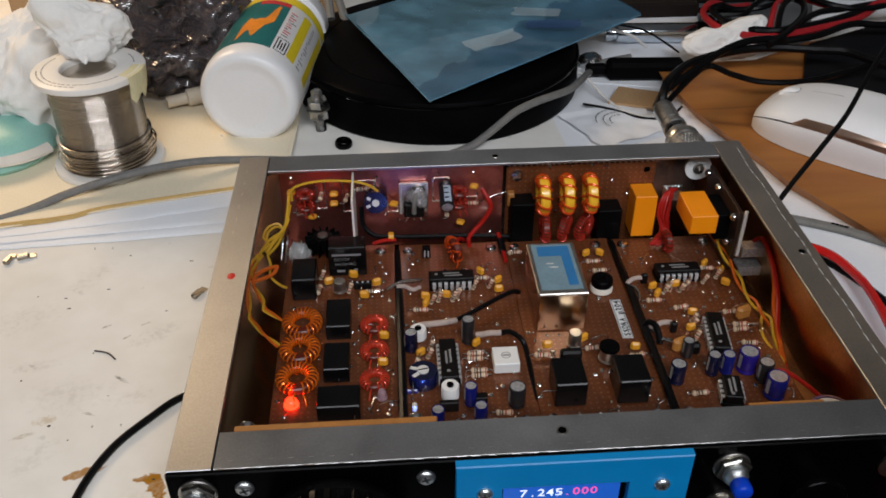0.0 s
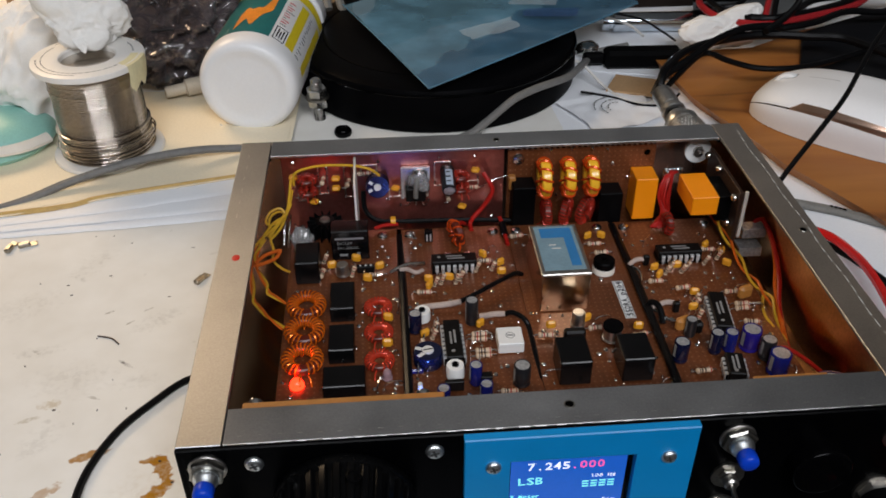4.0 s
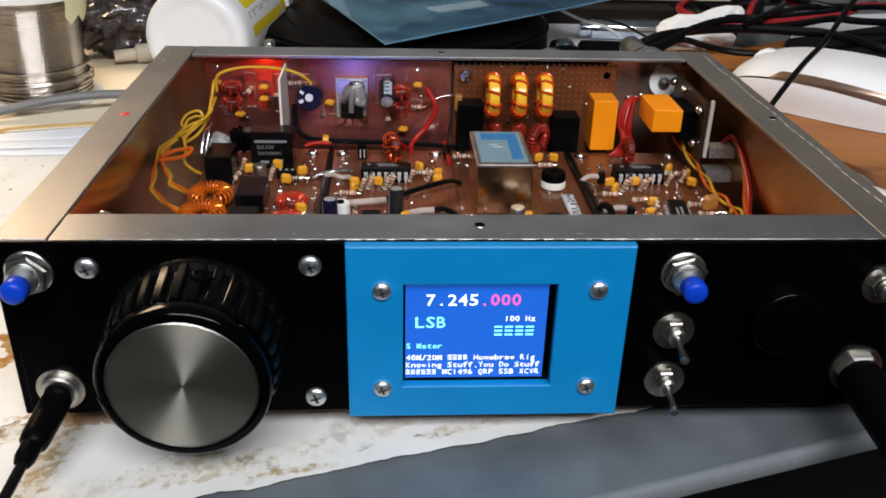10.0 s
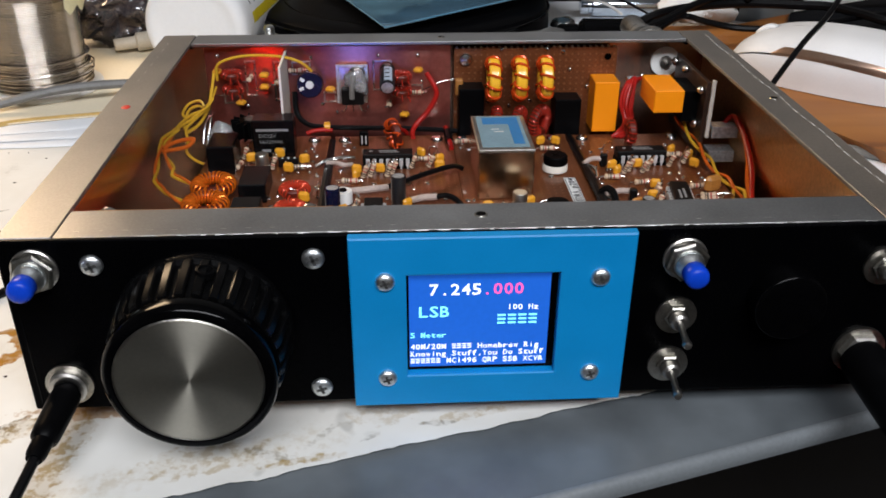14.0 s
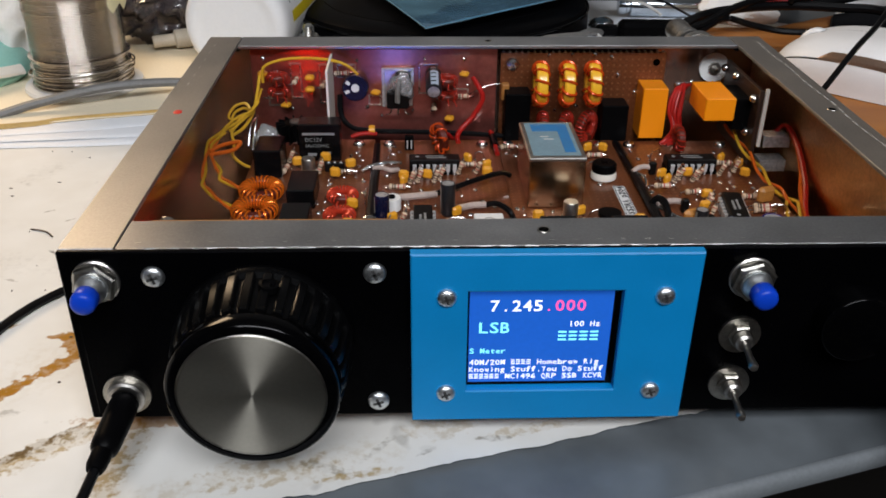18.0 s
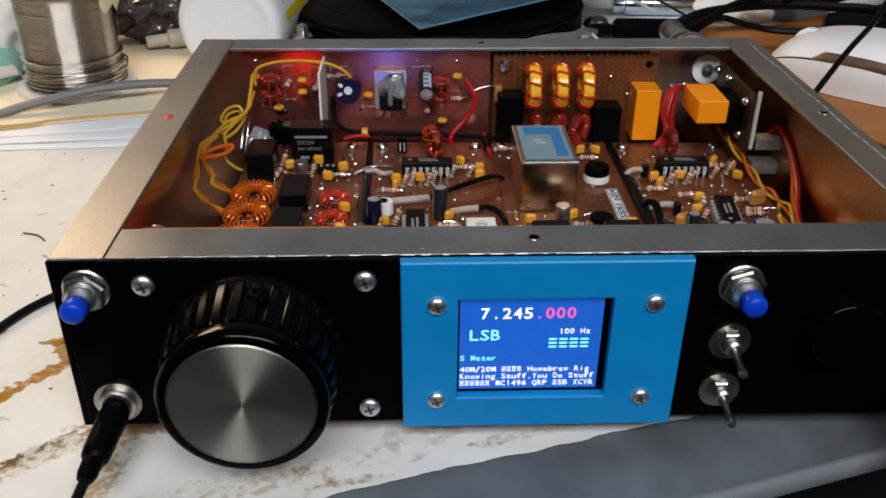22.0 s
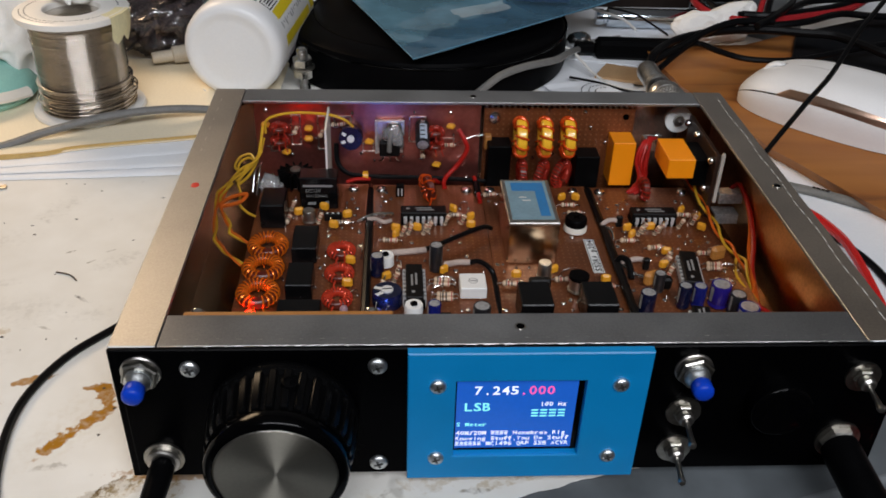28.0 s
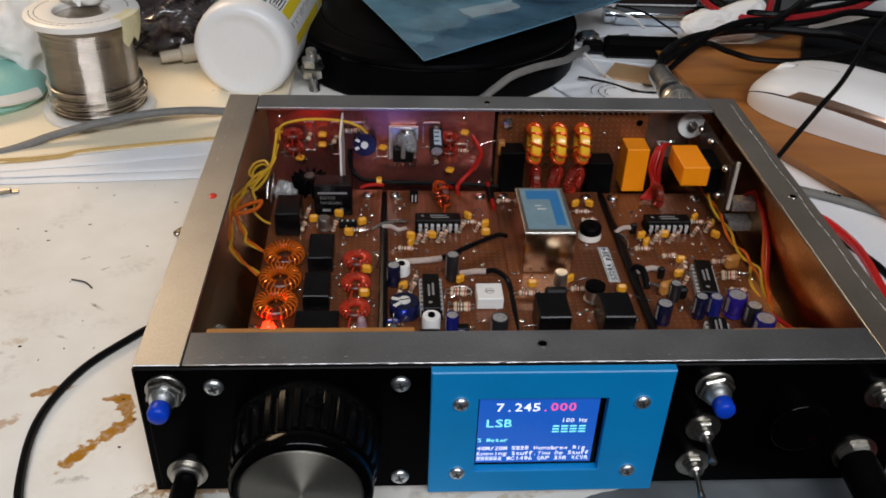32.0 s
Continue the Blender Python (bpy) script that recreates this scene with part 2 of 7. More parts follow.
class Kit:
    """Collects solids into one mesh."""

    def __init__(self):
        self.v, self.f, self.m, self.at = [], [], [], Matrix.Identity(4)

    def raw(self, verts, faces, mat=0):
        k = len(self.v)
        self.v += [self.at @ Vector(p) for p in verts]
        self.f += [[k + i for i in q] for q in faces]
        self.m += [mat] * len(faces)
        return self

    def box(self, x0, x1, y0, y1, z0, z1, c=0.0, mat=0):
        if c <= 0:
            vs = [(x, y, z) for z in (z0, z1) for y in (y0, y1) for x in (x0, x1)]
            return self.raw(vs, [(0, 2, 3, 1), (4, 5, 7, 6), (0, 1, 5, 4), (2, 6, 7, 3), (0, 4, 6, 2), (1, 3, 7, 5)], mat)
        c = min(c, (x1 - x0) / 2.01, (y1 - y0) / 2.01, (z1 - z0) / 2.01)
        vs, idx = [], {}
        for sx in (0, 1):
            for sy in (0, 1):
                for sz in (0, 1):
                    full, cut = ((x0, x1)[sx], (y0, y1)[sy], (z0, z1)[sz]), ((x0 + c, x1 - c)[sx], (y0 + c, y1 - c)[sy], (z0 + c, z1 - c)[sz])
                    for a in range(3):
                        idx[sx, sy, sz, a] = len(vs)
                        vs.append(tuple(full[i] if i == a else cut[i] for i in range(3)))
        fs = []
        for a in range(3):
            o = [i for i in range(3) if i != a]
            for s in (0, 1):
                ring = []
                for p, q in ((0, 0), (1, 0), (1, 1), (0, 1)):
                    key = [0, 0, 0]
                    key[a], key[o[0]], key[o[1]] = s, p, q
                    ring.append(idx[key[0], key[1], key[2], a])
                fs.append(ring if (s == 1) == (a != 1) else ring[::-1])
        for a in range(3):
            o = [i for i in range(3) if i != a]
            for p in (0, 1):
                for q in (0, 1):
                    k0, k1 = [0, 0, 0], [0, 0, 0]
                    k0[a], k1[a] = 0, 1
                    for k in (k0, k1):
                        k[o[0]], k[o[1]] = p, q
                    ring = [idx[(*k0, o[0])], idx[(*k1, o[0])], idx[(*k1, o[1])], idx[(*k0, o[1])]]
                    fs.append(ring if ((p + q) % 2 == 0) == (a != 1) else ring[::-1])
        for sx in (0, 1):
            for sy in (0, 1):
                for sz in (0, 1):
                    r = [idx[sx, sy, sz, i] for i in range(3)]
                    fs.append(r if (sx + sy + sz) % 2 else r[::-1])
        return self.raw(vs, fs, mat)

    def lathe(self, profile, seg=20, mat=0, m=None, mats=None):
        """Turned solid round z; profile of (radius, height), from the bottom centre to the top centre."""
        m = m or Matrix.Identity(4)
        vs, rings = [], []
        for r, z in profile:
            if r < 1e-6:
                rings.append([len(vs)])
                vs.append(m @ Vector((0, 0, z)))
            else:
                rings.append(list(range(len(vs), len(vs) + seg)))
                vs += [m @ Vector((r * math.cos(2 * math.pi * i / seg), r * math.sin(2 * math.pi * i / seg), z)) for i in range(seg)]
        for k, (a, b) in enumerate(zip(rings, rings[1:])):
            fs = []
            for i in range(seg):
                j = (i + 1) % seg
                if len(a) == 1 and len(b) == 1:
                    continue
                if len(a) == 1:
                    fs.append((a[0], b[j], b[i]))
                elif len(b) == 1:
                    fs.append((a[i], a[j], b[0]))
                else:
                    fs.append((a[i], a[j], b[j], b[i]))
            if k == 0:
                base = len(self.v)
                self.v += [self.at @ p for p in vs]
            self.f += [[base + i for i in q] for q in fs]
            self.m += [mats[k] if mats else mat] * len(fs)
        return self

    def cyl(self, r, p, q, seg=16, mat=0, c=0.0):
        p, q = Vector(p), Vector(q)
        h = (q - p).length
        m = Matrix.Translation(p) @ (q - p).to_track_quat("Z", "Y").to_matrix().to_4x4()
        prof = [(0, 0), (r - c, 0), (r, c), (r, h - c), (r - c, h), (0, h)] if c else [(0, 0), (r, 0), (r, h), (0, h)]
        return self.lathe(prof, seg, mat, m)

    def tube(self, pts, r, seg=8, mat=0, closed=False, steps=5, flat=1.0):
        """Round wire along a smooth curve through pts."""
        p = [Vector(q) for q in pts]
        n = len(p)
        line = []
        span = n if closed else n - 1
        for i in range(span):
            a, b, c, d = (p[(i + k) % n] if closed else p[min(max(i + k, 0), n - 1)] for k in (-1, 0, 1, 2))
            for s in range(steps):
                u = s / steps
                line.append(0.5 * (2 * b + (c - a) * u + (2 * a - 5 * b + 4 * c - d) * u * u + (3 * b - a - 3 * c + d) * u ** 3))
        if not closed:
            line.append(p[-1])
        vs, fs, ref = [], [], None
        for i, q in enumerate(line):
            t = (line[(i + 1) % len(line)] if closed or i + 1 < len(line) else q) - (line[i - 1] if closed or i else q)
            t = t.normalized() if t.length > 1e-9 else Vector((0, 0, 1))
            if ref is None:
                ref = t.orthogonal().normalized()
            ref = (ref - t * ref.dot(t)).normalized()
            up = t.cross(ref)
            vs += [q + r * (math.cos(2 * math.pi * k / seg) * ref + flat * math.sin(2 * math.pi * k / seg) * up) for k in range(seg)]
        m = len(line)
        for i in range(m if closed else m - 1):
            for k in range(seg):
                a, b = i * seg, ((i + 1) % m) * seg
                fs.append((a + k, a + (k + 1) % seg, b + (k + 1) % seg, b + k))
        if not closed:
            fs += [tuple(range(seg))[::-1], tuple((m - 1) * seg + k for k in range(seg))]
        return self.raw(vs, fs, mat)

    def blob(self, c, rx, ry, rz, seg=10, mat=0, rough=0.0):
        prof = [(math.sin(math.pi * i / 6), -math.cos(math.pi * i / 6)) for i in range(7)]
        k = len(self.v)
        self.lathe(prof, seg, mat, Matrix.Translation(c) @ Matrix.Diagonal((rx, ry, rz, 1)))
        if rough:
            for i in range(k, len(self.v)):
                self.v[i] = self.v[i] + rough * noise.noise_vector(self.v[i] * 0.35) 
        return self

    def mesh(self, name, mats, smooth=35):
        me = bpy.data.meshes.new(name)
        me.from_pydata([v * MM for v in self.v], [], self.f)
        for mt in mats:
            me.materials.append(mt)
        me.polygons.foreach_set("material_index", self.m)
        me.polygons.foreach_set("use_smooth", [True] * len(self.f))
        me.set_sharp_from_angle(angle=radians(smooth))
        me.update()
        return me


def at(x, y, z, rx=0, ry=0, rz=0):
    return pose(x * MM, y * MM, z * MM, rx, ry, rz)


def thing(name, label, category, x=0, y=0, z=0, rz=0, group="", kind=""):
    """An Empty at the thing's base."""
    ob = new(name)
    ob.empty_display_size = 0.01
    ob.matrix_world = at(x, y, z, 0, 0, rz)
    return tagged(ob, label, category, group, kind)


def part(name, me, parent, m=None, label=""):
    ob = new(name, me)
    ob.parent = parent
    ob.matrix_basis = m or Matrix.Identity(4)
    return tagged(ob, label)


def whole(name, me, label, category, m=None, group="", kind=""):
    ob = new(name, me)
    ob.matrix_world = m or Matrix.Identity(4)
    return tagged(ob, label, category, group, kind)


def text_mesh(body, height, mat, pitch=None, bold=0.0):
    """Flat letters in the xy plane, the height of a capital in mm; with a pitch the characters stand in even cells."""
    out = Kit()
    cells = [(body, 0.0)] if pitch is None else [(ch, i * pitch) for i, ch in enumerate(body) if ch != " "]
    for s, x in cells:
        cu = bpy.data.curves.new("letters", "FONT")
        cu.body, cu.size, cu.resolution_u, cu.offset = s, 1.0, 2, bold
        ob = new("letters", cu)
        bpy.context.view_layer.update()
        me = bpy.data.meshes.new_from_object(ob.evaluated_get(bpy.context.evaluated_depsgraph_get()))
        k = height / 0.69
        if len(me.vertices):
            w = max(v.co.x for v in me.vertices) - min(v.co.x for v in me.vertices)
            lo = min(v.co.x for v in me.vertices)
            kx = k if pitch is None else (k if w * k < pitch * 0.45 else pitch * 0.82 / w)
            dx = x if pitch is None else x + (pitch * 0.9 - w * kx) / 2
            out.raw([((v.co.x - (lo if pitch else 0)) * kx + dx, v.co.y * k, 0) for v in me.vertices], [list(p.vertices) for p in me.polygons])
        bpy.data.objects.remove(ob)
        bpy.data.curves.remove(cu)
        bpy.data.meshes.remove(me)
    return out.mesh("letters", [mat])


def bars_mesh(rows, mat, z=0.0):
    """Plain bars in the xy plane: (x0, x1, y0, y1)."""
    k = Kit()
    for x0, x1, y0, y1 in rows:
        k.box(x0, x1, y0, y1, z, z + 0.05)
    return k.mesh("bars", [mat])

# ---- the bench and the room ----
PAPER_Z, TABLE_Z, WOOD_Z = -6.0, -6.8, 2.0


def stained_paper():
    """White bench paper: brown spills of their own shape, grey smudges and specks."""
    m = material("bench paper", (0.82, 0.81, 0.77), 0.62, 0, 0.03, 14, 0.01, 60, other=(0.76, 0.74, 0.685), spec=0.2)
    n, l = m.node_tree.nodes, m.node_tree.links
    b, co = n["Principled BSDF"], n["Texture Coordinate"]
    col = b.inputs["Base Color"].links[0].from_socket
    wob = n.new("ShaderNodeTexNoise")
    wob.inputs["Scale"].default_value, wob.inputs["Detail"].default_value = 400, 8
    l.new(co.outputs["Object"], wob.inputs["Vector"])
    # centre x, y, turn, half length, half width (mm), strength, colour
    rust, tan, grey = (0.36, 0.155, 0.003, 1), (0.37, 0.23, 0.035, 1), (0.16, 0.13, 0.085, 1)
    spills = ((-27, 30, 55, 22, 9, 0.13, tan), (-21.5, 43, -65, 6.5, 2.4, 1.0, rust), (-25, 47.2, 5, 4.2, 1.7, 1.0, rust), (-22.8, 31, 50, 7, 2.5, 1.0, rust), (-31.5, 20.6, 50, 6.5, 2.5, 1.0, rust), (-50, 51, 22, 6, 1.8, 0.9, rust), (-12, -4, 36, 20, 3.5, 0.8, tan),
              (-6, 1, 36, 14, 1.6, 0.55, grey), (7, -8, 85, 20, 4.5, 0.75, tan), (9, 6, 0, 14, 2.5, 0.7, rust), (45, -14, 12, 14, 5, 0.5, tan), (66, -11, 20, 12, 6, 0.28, tan),
              (90, 2, 10, 9, 4, 0.35, tan), (118, 2, 15, 14, 2.0, 0.45, tan), (-38, 128, 30, 9, 4, 0.22, grey), (-70, 60, 60, 8, 5, 0.16, grey), (-85, 110, 10, 7, 3, 0.2, grey), (-40, 90, 0, 6, 5, 0.15, grey), (-14, -2, 40, 12, 1.2, 0.9, (0.10, 0.06, 0.02, 1)), (-22, -9, 30, 7, 1.4, 0.8, (0.12, 0.07, 0.02, 1)), (60, -13, -20, 7, 1.4, 0.4, grey), (74, -6, 50, 5, 1.0, 0.4, grey), (70, -16, 10, 9, 1.2, 0.7, tan), (86, -8, 30, 3, 0.8, 0.5, grey), (104, -3, 0, 4, 1.0, 0.6, grey), (-30, 10, 10, 5, 1.5, 0.4, grey), (-62, 34, 40, 6, 2, 0.6, rust), (-70, 20, 20, 5, 3, 0.5, tan), (22, -22, 20, 12, 4, 0.3, tan), (-79.5, 160, -30, 3.5, 1.5, 0.22, grey), (-61, 134, 30, 2.0, 0.45, 0.55, grey), (-50.6, 126, 40, 1.8, 0.5, 0.6, grey), (-44, 135, 30, 1.8, 0.4, 0.35, grey), (-46.8, 100, -38, 3.2, 0.7, 0.8, (0.10, 0.09, 0.08, 1)), (-85, 110, -30, 2.8, 0.8, 0.4, grey), (-71, 78.8, 10, 4.5, 2, 0.4, tan), (-55, 81, -20, 2.4, 0.6, 0.4, grey), (-77, 71, 20, 4, 1.0, 0.4, (0.30, 0.24, 0.12, 1)), (-76, 172, 50, 9, 5, 0.2, grey), (-66, 92, 0, 14, 8, 0.14, grey), (-100, 140, 30, 16, 7, 0.12, grey))
    grit = n.new("ShaderNodeTexNoise")
    grit.inputs["Scale"].default_value, grit.inputs["Detail"].default_value = 420, 5
    l.new(co.outputs["Object"], grit.inputs["Vector"])
    thick = n.new("ShaderNodeMapRange")
    thick.inputs["From Min"].default_value, thick.inputs["From Max"].default_value = 0.30, 0.56
    thick.inputs["To Min"].default_value, thick.inputs["To Max"].default_value = 0.72, 1.0
    l.new(grit.outputs["Fac"], thick.inputs["Value"])
    fleck = n.new("ShaderNodeMapRange")
    fleck.inputs["From Min"].default_value, fleck.inputs["From Max"].default_value = 0.44, 0.60
    fleck.inputs["To Min"].default_value, fleck.inputs["To Max"].default_value = 0.22, 1.0
    l.new(grit.outputs["Fac"], fleck.inputs["Value"])
    for x, y, turn, hl, hw, power, colour in spills:
        mp = n.new("ShaderNodeMapping")
        mp.vector_type = "TEXTURE"
        mp.inputs["Location"].default_value = (x * MM, y * MM, PAPER_Z * MM)
        mp.inputs["Rotation"].default_value = (0, 0, radians(turn))
        mp.inputs["Scale"].default_value = (hl * MM, hw * MM, 0.02)
        l.new(co.outputs["Object"], mp.inputs["Vector"])
        ln = n.new("ShaderNodeVectorMath")
        ln.operation = "LENGTH"
        l.new(mp.outputs[0], ln.inputs[0])
        ad = n.new("ShaderNodeMath")
        ad.operation, ad.inputs[1].default_value = "MULTIPLY_ADD", 2.3
        l.new(wob.outputs["Fac"], ad.inputs[0])
        l.new(ln.outputs["Value"], ad.inputs[2])
        rg = n.new("ShaderNodeMapRange")
        rg.inputs["From Min"].default_value, rg.inputs["From Max"].default_value = (2.42, 2.10) if power > 0.3 else (2.6, 1.4)
        rg.inputs["To Max"].default_value = power
        l.new(ad.outputs[0], rg.inputs["Value"])
        tk = n.new("ShaderNodeMath")
        tk.operation = "MULTIPLY"
        l.new(rg.outputs[0], tk.inputs[0])
        l.new((thick if colour is rust else fleck).outputs[0], tk.inputs[1])
        mx = n.new("ShaderNodeMix")
        mx.data_type = "RGBA"
        l.new(tk.outputs[0], mx.inputs[0])
        l.new(col, mx.inputs[6])
        mx.inputs[7].default_value = colour
        col = mx.outputs[2]
    spk = n.new("ShaderNodeTexNoise")
    spk.inputs["Scale"].default_value, spk.inputs["Detail"].default_value = 70, 2
    l.new(co.outputs["Object"], spk.inputs["Vector"])
    rg = n.new("ShaderNodeMapRange")
    rg.inputs["From Min"].default_value, rg.inputs["From Max"].default_value, rg.inputs["To Max"].default_value = 0.70, 0.76, 0.45
    l.new(spk.outputs["Fac"], rg.inputs["Value"])
    mx = n.new("ShaderNodeMix")
    mx.data_type = "RGBA"
    l.new(rg.outputs[0], mx.inputs[0])
    l.new(col, mx.inputs[6])
    mx.inputs[7].default_value = (0.30, 0.28, 0.24, 1)
    l.new(mx.outputs[2], b.inputs["Base Color"])
    return m


def wood_material():
    m = material("honey wood", (0.40, 0.17, 0.045), 0.5, 0, 0.15, 30, 0.05, 1200, spec=0.3)
    n, l = m.node_tree.nodes, m.node_tree.links
    b, co = n["Principled BSDF"], n["Texture Coordinate"]
    mp = n.new("ShaderNodeMapping")
    mp.inputs["Rotation"].default_value = (0, 0, radians(52))
    mp.inputs["Scale"].default_value = (5, 26, 5)
    l.new(co.outputs["Object"], mp.inputs["Vector"])
    g = n.new("ShaderNodeTexNoise")
    g.inputs["Scale"].default_value, g.inputs["Detail"].default_value, g.inputs["Distortion"].default_value = 1.5, 5, 1.1
    l.new(mp.outputs[0], g.inputs["Vector"])
    r = n.new("ShaderNodeValToRGB")
    e = r.color_ramp.elements
    e[0].position, e[0].color = 0.30, (0.11, 0.034, 0.010, 1)
    e[1].position, e[1].color = 0.66, (0.38, 0.152, 0.034, 1)
    m1 = e.new(0.43)
    m1.color = (0.29, 0.106, 0.023, 1)
    l.new(g.outputs["Fac"], r.inputs[0])
    l.new(r.outputs[0], b.inputs["Base Color"])
    return m


PAPER = stained_paper()
WOOD = wood_material()
GREY_TOP = material("grey laminate", (0.108, 0.121, 0.13), 0.3, 0, 0.3, 20, 0.0, 60)
GREY_LIP = material("grey edge strip", (0.17, 0.185, 0.195), 0.3, 0, 0.12, 40, 0.04, 900)
SHEET = material("white office paper", (0.83, 0.85, 0.88), 0.6, 0, 0.03, 20, 0.05, 700)
MANILA = material("manila card", (0.84, 0.74, 0.55), 0.6, 0, 0.05, 20, 0.05, 700)
# unseen walls: the north one is paler only to brighten the flanges' reflections
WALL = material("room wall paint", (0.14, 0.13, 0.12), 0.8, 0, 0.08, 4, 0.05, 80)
WALL_PALE = material("wall paled to brighten reflections", (0.43, 0.42, 0.40), 0.8, 0, 0.08, 4, 0.05, 80)
CEILING = material("ceiling paint", (0.45, 0.45, 0.44), 0.85, 0, 0.05, 4, 0.05, 80)
FLOOR = material("dark brown carpet", (0.007, 0.0045, 0.003), 0.9, 0, 0.35, 14, 0.3, 500)


def lip_y(x):
    return 0.29 * (x - 150) - 24


def build_bench():
    k = Kit()
    xs = (-900, 1100)
    lo = [(x, lip_y(x)) for x in xs]
    top = lo + [(1100, 900), (-900, 900)]
    n = len(top)
    k.raw([(x, y, TABLE_Z) for x, y in top] + [(x, y, TABLE_Z - 6) for x, y in top],
          [tuple(range(n)), tuple(range(2 * n - 1, n - 1, -1))] + [(i, n + i, n + (i + 1) % n, (i + 1) % n) for i in range(n)])
    whole("bench_top", k.mesh("bench_top", [GREY_TOP]), "worn grey laminate bench top under the papers", "table", kind="structure")
    # rounded edge strip
    k = Kit()
    d = Vector((1, 0.29, 0)).normalized()
    side = Vector((d.y, -d.x, 0))
    sec = [(0, 0.4), (0.5, 0.5), (1.2, 0.45), (2.0, -0.1), (2.5, -1.2), (2.6, -3.4), (2.2, -5.0), (0, -6)]
    vs = []
    for x in xs:
        o = Vector((x, lip_y(x), TABLE_Z))
        vs += [o + side * a + Vector((0, 0, h)) for a, h in sec]
    m = len(sec)
    k.raw(vs, [(i, i + 1, m + i + 1, m + i) for i in range(m - 1)] + [tuple(range(m))[::-1], tuple(range(m, 2 * m))])
    whole("bench_edge", k.mesh("bench_edge", [GREY_LIP], 50), "rounded grey edge strip along the bench top", "trim", kind="structure")
    # under-frame, set back from the edge
    k = Kit().box(-860, 1060, 330, 860, TABLE_Z - 60, TABLE_Z - 6.05, 1)
    whole("bench_frame", k.mesh("bench_frame", [GREY_TOP]), "plain grey frame under the bench top", "table", kind="structure")
    leg = Kit().box(-25, 25, -25, 25, -760, TABLE_Z - 60.05, 1).mesh("bench_leg", [GREY_TOP])
    for x, y in ((-820, 370), (1020, 370), (-820, 820), (1020, 820)):
        whole("bench_leg", leg, "plain grey bench leg", "table", at(x, y, 0), kind="structure")
    # bench paper with a torn front edge
    k = Kit()
    xs = [-880 + 6 * i for i in range(150)] + [20 + 1.6 * i for i in range(110)]
    rng = random.Random(4)
    rows = []
    for x in xs:
        y = 0.278 * x - 38.6 if x > 10 else -35.8 + (x - 10) * 0.24
        wig = 1.5 * noise.noise(Vector((x * 0.09, 3, 0))) + 0.7 * noise.noise(Vector((x * 0.45, 9, 0)))
        y = max(y + wig, lip_y(x) + 3)
        lift = 0.95 + 0.55 * noise.noise(Vector((x * 0.06, 1, 5)))
        rows.append([(x, y + 0.8, TABLE_Z + 0.1 + max(0, lift - 0.5)), (x, y, PAPER_Z + lift - 0.35), (x, y + 6, PAPER_Z + 0.1), (x, y + 40, PAPER_Z), (x, 880, PAPER_Z)])
    vs = [p for r in rows for p in r]
    k.raw(vs, [(i * 5 + j, (i + 1) * 5 + j, (i + 1) * 5 + j + 1, i * 5 + j + 1) for i in range(len(rows) - 1) for j in range(4)])
    whole("bench_paper", k.mesh("bench_paper", [PAPER], 60), "white bench paper with a torn edge and rusty brown spills", "paper", kind="structure")
    # room shell, out of view; wall tones are set for the metal's reflections
    Z0 = -760
    k = Kit().box(-1600, 1800, -1700, 1500, Z0 - 40, Z0)
    whole("floor", k.mesh("floor", [FLOOR]), "dark brown carpeted floor below the bench", "floor", kind="structure")
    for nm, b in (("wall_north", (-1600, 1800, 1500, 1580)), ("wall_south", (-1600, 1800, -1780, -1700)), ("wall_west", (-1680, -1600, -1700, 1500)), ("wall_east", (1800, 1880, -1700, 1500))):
        whole(nm, Kit().box(*b, Z0, 1650).mesh(nm, [WALL_PALE if nm in ("wall_north",) else WALL]), "plain unseen wall, toned for reflections", "wall", kind="structure")
    whole("ceiling", Kit().box(-1600, 1800, -1700, 1500, 1650, 1700).mesh("ceiling", [CEILING]), "plain painted ceiling", "ceiling", kind="structure")


build_bench()

# ---- the transceiver's chassis ----
W, D, H = 228.6, 180.0, 50.8
BOT = 1.5


def rail(x0, x1, y0, y1, holes=()):
    k = Kit().box(x0, x1, y0, y1, H - 1.3, H, 0.2)
    return k.mesh("flange", [ALU_ACROSS if x1 - x0 > y1 - y0 else ALU_ALONG])


